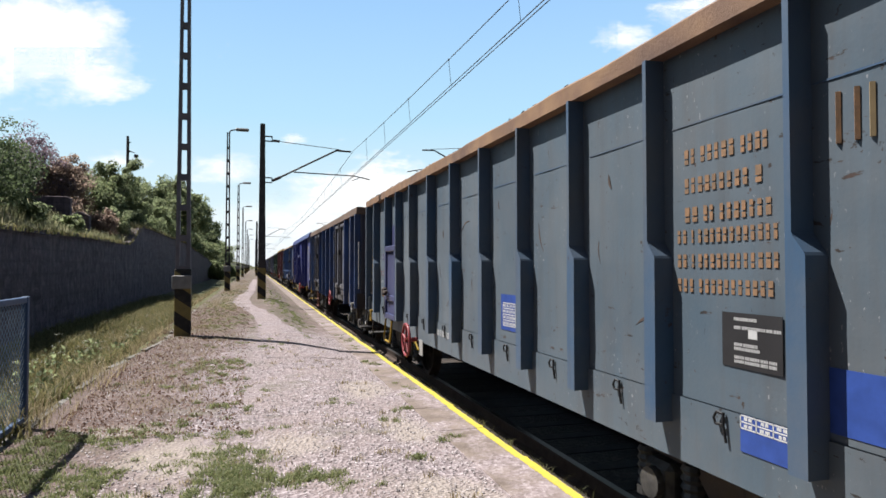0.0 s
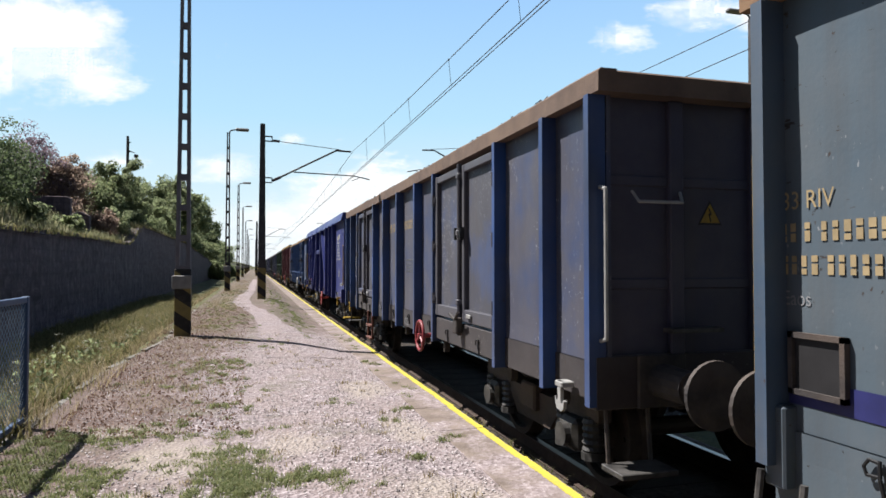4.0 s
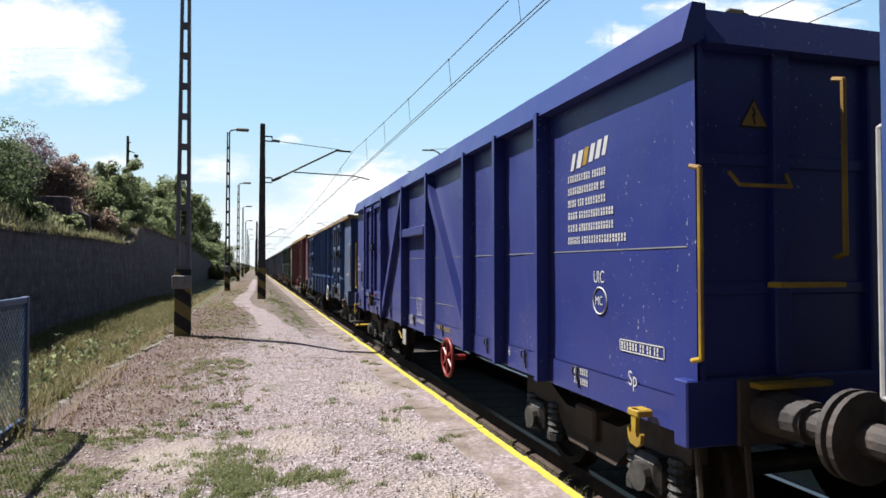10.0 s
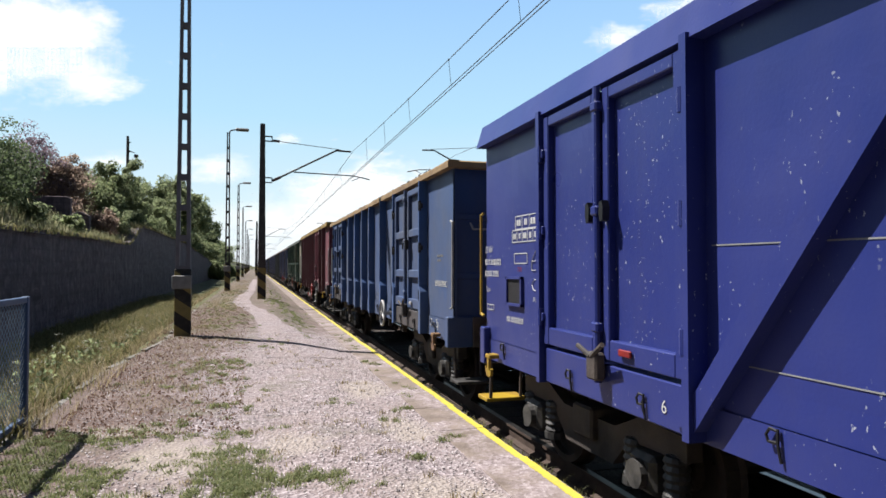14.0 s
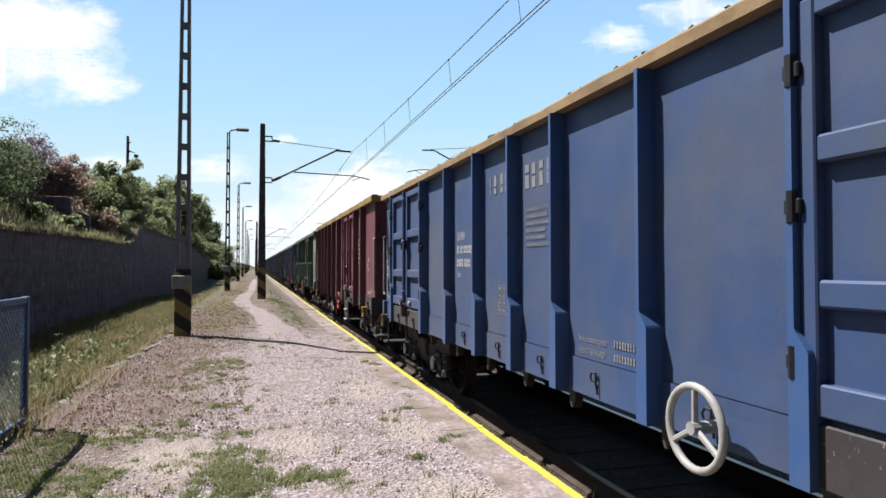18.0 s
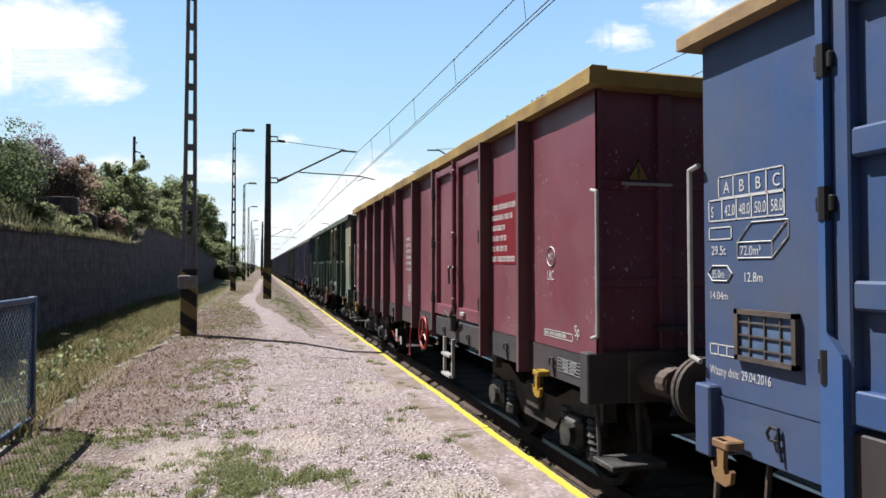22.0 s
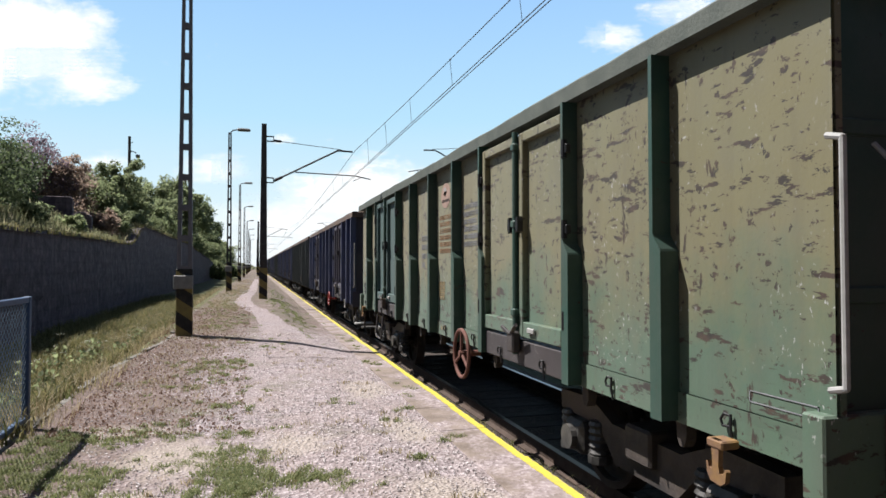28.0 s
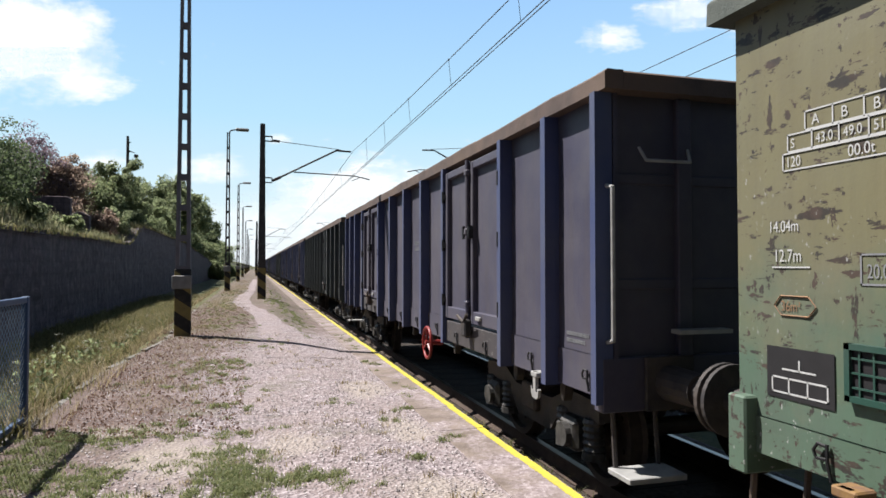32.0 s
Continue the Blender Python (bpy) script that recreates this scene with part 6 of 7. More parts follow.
def lamp_post(x, y, h=8.0, w=0.30, base=0.0, arm=1, pale=False):
    """A twin-channel lamp post with batten plates, a banded foot, a switch box and a street lamp."""
    e = new("lamp_post")
    e.location = (x, y, base)
    steel = M["mast_pale"] if pale else M["mast"]
    for s in (-1, 1):
        wb, wt = w / 2, w / 2 * 0.62
        bm = bmesh.new()
        pts = [((s * wb, -0.07), (s * (wb - 0.075), 0.07)), ((s * wt, -0.055), (s * (wt - 0.06), 0.055))]
        vs = []
        for (p0, p1), z in zip(pts, (1.0, h)):
            vs.append([bm.verts.new((a, b, z)) for a, b in ((p0[0], p0[1]), (p1[0], p0[1]), (p1[0], p1[1]), (p0[0], p1[1]))])
        for i in range(4):
            bm.faces.new((vs[0][i], vs[0][(i + 1) % 4], vs[1][(i + 1) % 4], vs[1][i]))
        bm.faces.new(vs[0]), bm.faces.new(vs[1])
        part("channel", bm, steel, e)
    n = int((h - 1.4) / 0.62)
    for k in range(n):
        z = 1.35 + k * 0.62
        ww = (w / 2) * (1 - 0.38 * (z - 1) / (h - 1)) - 0.01
        part("batten", B(-ww, ww, -0.064 + 0.012 * z / h, 0.064 - 0.012 * z / h, z - 0.06, z + 0.06), steel, e)
    bm = B(-w / 2 - 0.012, w / 2 + 0.012, -0.085, 0.085, -0.35, 1.35, 0.012)
    part("banded_foot", bm, M["stripes"], e, "foot painted in yellow and black bands")
    part("switch_box", B(-w / 2 - 0.05, w / 2 + 0.03, -0.20, -0.086, 0.95, 1.22, 0.015), M["box_grey"], e, "pale grey switch box")
    part("bracket", pipe(bmesh.new(), [(0, 0, h - 0.05), (arm * 0.12, 0, h + 0.12), (arm * 0.35, 0, h + 0.16)], 0.03, 8), M["mast"], e)
    bm = box(bmesh.new(), min(arm * 0.32, arm * 0.95), max(arm * 0.32, arm * 0.95), -0.11, 0.11, h + 0.10, h + 0.24, 0.05)
    hd = part("lamp_head", bm, M["lamp_shell"], e, "grey street lamp head")
    return tagged(e, "steel lattice lamp post with banded foot", "lamp post", "lamp posts on the platform")


lamp_post(-1.38, 14.1, h=7.7, w=0.29, base=deck(-1.38, 14.1), pale=True)
for y in (33.0, 54.2, 75.5, 99.0, 122.0, 145.0, 168.0):
    lamp_post(-1.24, y, h=7.68, w=0.24, base=0.36)
lp = lamp_post(15.8, 17.7, h=10.35, w=0.22, base=-0.55, arm=-1)
tagged(lp, "lamp post beyond the goods train", group="lamp posts beyond the track")


def catenary_mast(x, y, base, reach, turned=0, foot=0.4):
    """A tapered channel mast with a cantilever over the track."""
    e = new("catenary_mast")
    e.matrix_basis = pose(x, y, base, 0, 0, turned)
    h = 6.55
    bm = bmesh.new()
    lo = [bm.verts.new((a, b, 0.9)) for a, b in ((-0.14, -0.12), (0.14, -0.12), (0.14, 0.12), (-0.14, 0.12))]
    hi = [bm.verts.new((a, b, h)) for a, b in ((-0.09, -0.08), (0.09, -0.08), (0.09, 0.08), (-0.09, 0.08))]
    bm.faces.new(lo), bm.faces.new(hi)
    for i in range(4):
        bm.faces.new((lo[i], lo[(i + 1) % 4], hi[(i + 1) % 4], hi[i]))
    part("mast_shaft", bm, M["mast"], e)
    part("banded_foot", B(-0.152, 0.152, -0.132, 0.132, -foot, 1.15, 0.012), M["stripes"], e, "foot painted in yellow and black bands")
    for k in range(9):
        z = 1.6 + k * 0.45
        part("batten", B(-0.10 * (1 - 0.05 * k), 0.10 * (1 - 0.05 * k), -0.125 + 0.005 * k, -0.09, z - 0.03, z + 0.03), M["steel_grey"], e)
    zt, zl = 5.75, 4.42
    for z0 in (6.02, 4.46):
        bm = box(bmesh.new(), 0.08, 0.36, -0.03, 0.03, z0 + 0.05, z0 + 0.09)
        box(bm, 0.08, 0.36, -0.03, 0.03, z0 - 0.13, z0 - 0.09), box(bm, 0.33, 0.36, -0.03, 0.03, z0 - 0.13, z0 + 0.09)
        part("bracket", bm, M["mast"], e)
    part("stay", tube(bmesh.new(), (0.4, 0, 5.94), (reach - 0.4, 0, 5.72), 0.012, seg=6), M["mast"], e)
    bm = tube(bmesh.new(), (0.36, 0, 5.94), (0.62, 0, 5.925), 0.05, seg=10)
    tube(bm, (0.36, 0, 4.42), (0.66, 0, 4.57), 0.055, seg=10)
    part("insulator", bm, M["insulator"], e)
    bm = pipe(bmesh.new(), [(0.6, 0, 4.54), (reach - 0.55, 0, 5.68), (reach + 0.02, 0, 5.66)], 0.034, 8)
    part("cantilever", bm, M["mast"], e)
    part("registration_arm", pipe(bmesh.new(), [(1.15, 0, 4.78), (reach + 0.15, 0, 4.72), (reach + 0.75, 0, 4.60)], 0.022, 8), M["mast"], e)
    part("dropper_arm", pipe(bmesh.new(), [(reach + 0.35, 0, 4.66), (reach + 0.05, 0, 4.52)], 0.014, 6), M["mast"], e)
    return tagged(e, "weathered steel overhead-line mast with cantilever", "catenary mast", "overhead-line masts")


catenary_mast(0.27, 25.2, 0.36, 3.3)
for y in (81.0, 137.0):
    catenary_mast(0.27, y, 0.36, 3.3)
catenary_mast(0.27, -31.0, 0.0, 3.3)
for y in (29.8, 85.0):
    catenary_mast(TRACK2 + 3.35, y, 1.42, 3.45, 180, 2.05)

WIRE_Z, MAST_YS = 5.13, (-31.0, 25.2, 81.0, 137.0, 195.0)
for dx in (-0.02, 0.05, 4.04):
    bm = bmesh.new()
    for a, b in zip(MAST_YS, MAST_YS[1:]):
        tube(bm, (TRACK_X + dx, a, WIRE_Z), (TRACK_X + dx, b, WIRE_Z), 0.0085, seg=6)
    wobj = part("contact_wire", bm, M["wire"])
    tagged(wobj, "taut contact wire over the track", "overhead wire", "overhead wires")


def messenger_z(y):
    for a, b in zip(MAST_YS, MAST_YS[1:]):
        if a <= y <= b:
            t = (y - a) / (b - a)
            return 6.05 - 4 * 0.56 * t * (1 - t)
    return 6.05


bm = bmesh.new()
ys = steps(-31, 195, 113)
for a, b in zip(ys, ys[1:]):
    tube(bm, (TRACK_X - 0.05, a, messenger_z(a)), (TRACK_X - 0.05, b, messenger_z(b)), 0.0085, seg=6)
mess = part("messenger_wire", bm, M["wire"])
tagged(mess, "sagging messenger wire with thin droppers", "overhead wire", "overhead wires")
for y in [-26.3 + 3.5 * k for k in range(10)] + [8.7, 12.2, 15.7, 18.9, 22.1] + [29 + 3.5 * k for k in range(20)] + [101 + 7 * k for k in range(13)]:
    bm = tube(bmesh.new(), (TRACK_X - 0.05, y, messenger_z(y) - 0.005), (TRACK_X, y, WIRE_Z), 0.005, seg=5)
    bmesh.ops.create_icosphere(bm, subdivisions=1, radius=0.022, matrix=Matrix.Translation((TRACK_X - 0.05, y, messenger_z(y))))
    part("dropper", bm, M["wire"], mess)

bm = bmesh.new()
for a, b in zip(ys, ys[1:]):
    tube(bm, (TRACK2, a, messenger_z(a)), (TRACK2, b, messenger_z(b)), 0.0085, seg=6)
mess2 = part("messenger_wire", bm, M["wire"])
tagged(mess2, "messenger wire over the neighbouring track", "overhead wire", "overhead wires")

# unseen plain wall added behind the camera to cut sky light from the rear
M["blocker_wall"] = two_tone("dark_light_blocker", (0.05, 0.048, 0.046), (0.085, 0.08, 0.075), 2.0, 0.9, 0.3, 20.0)
back = part("wall_back", B(-16, 1.3, -9.6, -9.0, -0.62, 8.5), M["blocker_wall"])
tagged(back, "added plain dark wall out of view that blocks sky light", "wall", kind="structure")

# ---------------------------------------------------------------- fence
M["fence_blue"] = paint("faded_blue_fence_paint", (0.02188, 0.05312, 0.125), (0.0375, 0.07187, 0.1375), 0.15, 0.5, 0.15)
M["fence_wire"] = plain("blue_painted_wire", (0.125, 0.1688, 0.225), 0.5)


def fence_panel(y0, y1, x):
    e = new("fence_panel")
    e.location = (x, y1, 0)
    L = y1 - y0
    bm = B(-0.03, 0.03, -0.06, 0.0, -0.45, 1.285, 0.006)
    part("post", bm, M["fence_blue"], e)
    part("post", B(-0.03, 0.03, -L, -L + 0.06, -0.45, 1.285, 0.006), M["fence_blue"], e)
    part("top_rail", B(-0.025, 0.025, -L + 0.06, -0.06, 1.225, 1.28, 0.006), M["fence_blue"], e)
    part("bottom_rail", B(-0.025, 0.025, -L + 0.06, -0.06, 0.08, 0.13, 0.006), M["fence_blue"], e)
    bm = bmesh.new()
    pitch, z0, z1 = 0.075, 0.13, 1.225
    a, b = -L + 0.06, -0.06
    n = int((b - a + z1 - z0) / pitch)
    for k in range(n + 1):
        c = a - (z1 - z0) + k * pitch
        for s in (1, -1):
            p = [(c, z0), (c + (z1 - z0), z1)] if s > 0 else [(c, z1), (c + (z1 - z0), z0)]
            q = []
            (ya, za), (yb, zb) = p
            t0, t1 = max(0, (a - ya) / (yb - ya)), min(1, (b - ya) / (yb - ya))
            if t1 - t0 > 0.01:
                tube(bm, (0.006 * s, ya + (yb - ya) * t0, za + (zb - za) * t0), (0.006 * s, ya + (yb - ya) * t1, za + (zb - za) * t1), 0.0027, seg=4)
    part("chain_link", bm, M["fence_wire"], e, "diamond chain-link mesh")
    return tagged(e, "blue steel frame fence with chain-link mesh", "fence", "fence panels at the platform's back")


fence_panel(5.0, 7.2, -2.12)
fence_panel(2.7, 4.9, -2.14)
fence_panel(0.4, 2.6, -2.16)

# ---------------------------------------------------------------- plants
def leaf_mat(name, a, b2, back=0.25):
    m, n, l, b = mat_base(name, 0.6)
    g = n.new("ShaderNodeNewGeometry")
    c = ramp(n, l, g.outputs["Random Per Island"], [(0.0, a), (1.0, b2)]).outputs[0]
    l.new(c, b.inputs["Base Color"])
    tr = n.new("ShaderNodeBsdfTranslucent")
    l.new(c, tr.inputs["Color"])
    mx = n.new("ShaderNodeMixShader")
    mx.inputs[0].default_value = back
    l.new(b.outputs[0], mx.inputs[1]), l.new(tr.outputs[0], mx.inputs[2])
    l.new(mx.outputs[0], n["Material Output"].inputs["Surface"])
    return m


M["leaf"] = leaf_mat("mid_green_leaves", (0.0963, 0.1222, 0.06296), (0.2444, 0.2704, 0.1481), 0.74)
M["leaf_purple"] = leaf_mat("purple_brown_leaves", (0.1037, 0.07778, 0.09259), (0.2296, 0.1778, 0.2037), 0.68)
M["leaf_dark"] = leaf_mat("dark_green_leaves", (0.04444, 0.06296, 0.03333), (0.1111, 0.1407, 0.06667), 0.6)
M["leaf_red"] = leaf_mat("reddish_brown_leaves", (0.1656, 0.1136, 0.09333), (0.3313, 0.2549, 0.1933), 0.75)
M["leaf_pale"] = leaf_mat("pale_green_leaves", (0.1259, 0.1593, 0.08148), (0.2667, 0.2963, 0.1556), 0.72)
M["grass"] = leaf_mat("grass_blades", (0.062, 0.075, 0.028), (0.235, 0.20, 0.095), 0.5)
M["grass_short"] = leaf_mat("short_green_grass", (0.09956, 0.1286, 0.04977), (0.2737, 0.2821, 0.1327), 0.5)
M["grass_dry"] = leaf_mat("dry_grass_blades", (0.1926, 0.1481, 0.08889), (0.3704, 0.3111, 0.1852), 0.5)
M["grass_bank"] = leaf_mat("faded_bank_grass", (0.1185, 0.1333, 0.05926), (0.3111, 0.2889, 0.1778), 0.6)
M["bark"] = two_tone("grey_brown_bark", (0.0375, 0.02812, 0.02188), (0.075, 0.05937, 0.04687), 6, 0.9, 0.5)


def quads(name, cs, ns, size, material, parent, rng, aspect=0.6):
    """Many small leaves: one quad each, at the centres cs, turned freely."""
    n = len(cs)
    t = rng.normal(size=(n, 3))
    t /= np.linalg.norm(t, axis=1)[:, None]
    u = rng.normal(size=(n, 3))
    b = np.cross(t, u)
    b /= np.linalg.norm(b, axis=1)[:, None] + 1e-9
    s = (size * rng.uniform(0.6, 1.35, n))[:, None]
    v = np.empty((n, 4, 3))
    v[:, 0], v[:, 1], v[:, 2], v[:, 3] = cs - t * s, cs - b * s * aspect, cs + t * s, cs + b * s * aspect
    me = bpy.data.meshes.new(name)
    me.from_pydata(v.reshape(-1, 3).tolist(), [], np.arange(n * 4).reshape(-1, 4).tolist())
    me.materials.append(material)
    ob = new(name, me)
    ob.parent = parent
    return ob


def shrub(x, y, z, h, r, material, seed, name="shrub", n=2600, leaf=0.085, label="leafy shrub on the bank", cat="shrub", trunk=False):
    """A shrub or small tree: limbs, and a crown of leaf clumps with gaps and an uneven outline."""
    rng = np.random.default_rng(seed)
    e = new(name)
    e.location = (x, y, z)
    bm = bmesh.new()
    nl = 7
    clumps = []
    base_h = h * (0.30 if trunk else 0.06)
    if trunk:
        tube(bm, (0, 0, -0.3), (0, 0, base_h), 0.035 * h * 0.5, 0.025 * h * 0.5, 8)
    for i in range(nl):
        a = 2 * math.pi * (i + rng.uniform(-0.3, 0.3)) / nl
        out = r * rng.uniform(0.25, 0.75)
        top = Vector((out * math.cos(a), out * math.sin(a), h * rng.uniform(0.55, 0.92)))
        midp = Vector((top.x * 0.4, top.y * 0.4, base_h + (top.z - base_h) * 0.5))
        tube(bm, (0, 0, base_h - 0.2), midp, 0.012 * h, 0.009 * h, 6)
        tube(bm, midp, top, 0.009 * h, 0.003 * h, 5)
        for _ in range(5):
            c = midp.lerp(top, rng.uniform(0.1, 1.12)) + Vector(rng.normal(size=3)) * r * 0.22
            clumps.append((c, r * rng.uniform(0.16, 0.34)))
        clumps.append((top + Vector((0, 0, h * 0.06)), r * 0.16))
    for _ in range(10):
        a, q = rng.uniform(0, 6.28), r * rng.uniform(0.4, 0.95)
        clumps.append((Vector((q * math.cos(a), q * math.sin(a), h * rng.uniform(0.08, 0.45) + base_h * 0.8)), r * rng.uniform(0.18, 0.3)))
    part("stem", bm, M["bark"], e)
    per = max(10, n // len(clumps))
    cs = []
    for c, cr in clumps:
        p = rng.normal(size=(per, 3))
        p /= np.linalg.norm(p, axis=1)[:, None]
        p *= (cr * rng.uniform(0.35, 1.25, per) ** 0.8)[:, None]
        cs.append(np.array(c) + p)
    cs = np.concatenate(cs)
    cs = cs[cs[:, 2] > 0.02]
    cr_ob = quads("crown", cs, None, leaf, material, e, rng)
    return tagged(e, label, cat)


def zb(x, y):
    return bank(x, y) - 0.05


SHRUBS = [  # x, y, height, radius, leaves, colour words
    # dark ones at y 17.0 and 13.5: out of view, added to give shade
    (-7.9, 23.6, 1.9, 1.3, "leaf_dark", "dark green"), (-8.9, 26.0, 2.1, 1.4, "leaf_dark", "dark green"), (-7.2, 20.6, 2.0, 1.2, "leaf_dark", "dark green"), (-7.0, 17.0, 1.8, 1.2, "leaf_dark", "dark green"), (-6.9, 13.5, 1.7, 1.2, "leaf_dark", "dark green"),
    (-9.2, 32.5, 3.65, 1.4, "leaf_purple", "sparse purple-brown"), (-9.4, 30.2, 3.1, 1.2, "leaf_purple", "sparse purple-brown"), (-9.0, 35.5, 3.2, 1.5, "leaf_red", "reddish-brown"), (-8.8, 39.0, 3.1, 1.5, "leaf_red", "reddish-brown"), (-8.6, 32.6, 2.5, 1.3, "leaf_red", "reddish-brown"), (-8.6, 28.2, 1.7, 0.9, "leaf_dark", "dark green"),
    (-7.5, 37.0, 3.0, 1.2, "leaf_pale", "pale green"), (-7.3, 38.8, 4.2, 1.3, "leaf", "feathery green"), (-7.3, 41.6, 4.0, 1.25, "leaf_pale", "pale green"), (-7.2, 44.2, 3.6, 1.2, "leaf", "feathery green"), (-7.0, 49.0, 3.1, 1.4, "leaf_pale", "pale green"), (-6.9, 55.0, 3.8, 1.7, "leaf", "green"),
    (-6.7, 32.4, 1.3, 0.8, "leaf_red", "reddish-brown"), (-6.6, 34.5, 1.5, 0.9, "leaf", "green"), (-6.5, 37.5, 1.4, 0.9, "leaf_dark", "dark green"), (-6.5, 41.0, 1.5, 0.9, "leaf", "green"), (-6.6, 46.5, 1.9, 1.1, "leaf_pale", "pale green"), (-6.7, 52.0, 2.3, 1.4, "leaf_pale", "pale green"), (-6.55, 22.4, 0.8, 0.6, "leaf", "green"), (-6.5, 26.5, 0.7, 0.5, "leaf_pale", "pale green"), (-4.5, 88.0, 2.0, 1.4, "leaf_pale", "sunlit pale green"), (-3.9, 97.0, 1.8, 1.3, "leaf_pale", "sunlit pale green"), (-3.3, 110.0, 1.7, 1.2, "leaf_pale", "sunlit pale green"), (-6.5, 60.0, 1.9, 1.5, "leaf", "green"), (-6.5, 68.0, 2.1, 1.6, "leaf_dark", "dark green"), (-6.4, 78.0, 2.2, 1.8, "leaf", "green"), (-6.4, 90.0, 2.4, 2.0, "leaf_pale", "pale green"), (-6.4, 104.0, 2.4, 2.2, "leaf", "green")]
for i, (x, y, h, r, mt, w) in enumerate(SHRUBS):
    h = max(0.7, h - max(0.0, bank(x, y) - (2.45 + 1.25 * ease(-x, 5.8, 8.4)))) if x < -5.7 else h
    shrub(x, y, zb(x, y), h, r, M[mt], 100 + i, n=int((1500 if mt == "leaf_purple" else 3400) * h), leaf=0.028 + 0.0008 * y, label=w + (" leafy shrub above the retaining wall" if x < -5.7 else " leafy shrub past the wall's end"))

# two old concrete slabs left standing on the slope
for x, y, w, h, q in ((-8.0, 30.3, 1.3, 0.95, 0.12), (-6.95, 30.0, 0.78, 0.85, 0.3)):
    bm = prism(bmesh.new(), [(-w / 2, -0.3), (w / 2, -0.3), (w / 2, h - q * 0.6), (w / 2 - q, h), (-w / 2 + q, h), (-w / 2, h - q * 0.6)], "y", -0.14, 0.14)
    bmesh.ops.bevel(bm, geom=list(bm.edges), offset=0.02, segments=1, affect="EDGES")
    ob = part("concrete_slab", bm, M["wall_stone"])
    ob.location = (x, y, zb(x, y))
    tagged(ob, "old dark concrete slab standing in the bank's grass", "concrete slab", "concrete slabs on the bank")
for i, (x, y, h, r, mt) in enumerate([(-6.9, 60, 5.2, 2.0, "leaf"), (-6.9, 66, 5.6, 2.1, "leaf"), (-6.8, 73, 5.9, 2.3, "leaf_pale"), (-6.8, 82, 6.2, 2.4, "leaf"), (-6.8, 95, 5.8, 2.6, "leaf_dark"), (-6.8, 113, 4.0, 2.6, "leaf_pale"),
                                      (-7.0, 135, 3.6, 3.0, "leaf"), (-7.0, 160, 3.6, 3.2, "leaf")]):
    shrub(x, y, zb(x, y), h, r, M[mt], 200 + i, "tree", 11000, 0.11, "small green broadleaf tree behind the wall", "tree", i < 5)

# ---------------------------------------------------------------- grass
def blades(name, pts, h, material, rng, w=0.006, lean=0.45):
    """Tufts of thin grass blades, two triangles each, standing at pts."""
    n = len(pts)
    a = rng.uniform(0, 2 * np.pi, n)
    d = np.stack([np.cos(a), np.sin(a), np.zeros(n)], 1)
    a2 = rng.uniform(0, 2 * np.pi, n)
    ln = np.stack([np.cos(a2), np.sin(a2), np.zeros(n)], 1) * (rng.uniform(0.1, 1.0, n) * lean)[:, None]
    hh = (h * rng.uniform(0.45, 1.3, n))[:, None]
    up = np.array([0, 0, 1.0])
    ww = w * rng.uniform(0.6, 1.4, n)[:, None]
    v = np.empty((n, 5, 3))
    v[:, 0], v[:, 1] = pts - d * ww, pts + d * ww
    midp = pts + (up * 0.55 + ln * 0.3) * hh
    v[:, 2], v[:, 3] = midp + d * ww * 0.7, midp - d * ww * 0.7
    v[:, 4] = pts + (up * (1 - 0.25 * lean) + ln) * hh
    k = np.arange(n)[:, None] * 5
    faces = (k + np.array([0, 1, 2, 3])).tolist() + (k + np.array([3, 2, 4])).tolist()
    me = bpy.data.meshes.new(name)
    me.from_pydata(v.reshape(-1, 3).tolist(), [], faces)
    me.materials.append(material)
    return new(name, me)


rng = np.random.default_rng(5)


def strip(n, x0, x1, y0, y1, zf, power=1.6):
    x = rng.uniform(x0, x1, n)
    y = y0 + (y1 - y0) * rng.uniform(0, 1, n) ** power
    return np.stack([x, y, [zf(a, b) for a, b in zip(x, y)]], 1)


def clumped(n, k, x0, x1, y0, y1, r, zf, power=1.5):
    cx, cy = rng.uniform(x0, x1, k), y0 + (y1 - y0) * rng.uniform(0, 1, k) ** power
    i = rng.integers(0, k, n)
    x, y = cx[i] + rng.normal(size=n) * r, cy[i] + rng.normal(size=n) * r
    x = np.clip(x, x0 - 0.3, x1 + 0.2)
    return np.stack([x, y, [zf(a, b) for a, b in zip(x, y)]], 1)


dk = lambda x, y: deck(x, y) - 0.01
g1 = blades("ditch_grass", np.concatenate([strip(34000, -5.4, -2.12, 3.5, 40, lambda x, y: bank(x, y) - 0.02, 1.5), clumped(20000, 240, -4.6, -2.16, 4, 34, 0.16, lambda x, y: bank(x, y) - 0.02)]), 0.30, M["grass"], rng, 0.008, 0.75)
tagged(g1, "tall green grass and weeds in the ditch", "grass", kind="stuff")
g2 = blades("dry_ditch_grass", clumped(14000, 260, -3.4, -2.0, 7, 40, 0.18, lambda x, y: bank(x, y) - 0.02), 0.26, M["grass_dry"], rng, 0.005, 0.9)
tagged(g2, "dry straw-coloured grass along the platform's back", "grass", kind="stuff")
g3 = blades("platform_weeds", np.concatenate([clumped(6500, 150, -1.5, -0.6, 7.5, 40, 0.14, dk), clumped(5000, 90, -1.2, -0.5, 20, 60, 0.25, dk), clumped(1800, 120, -0.8, 1.5, 4, 14, 0.03, dk)]), 0.06, M["grass_dry"], rng, 0.004, 0.9)
tagged(g3, "low dry weeds on the platform", "weeds", kind="stuff")
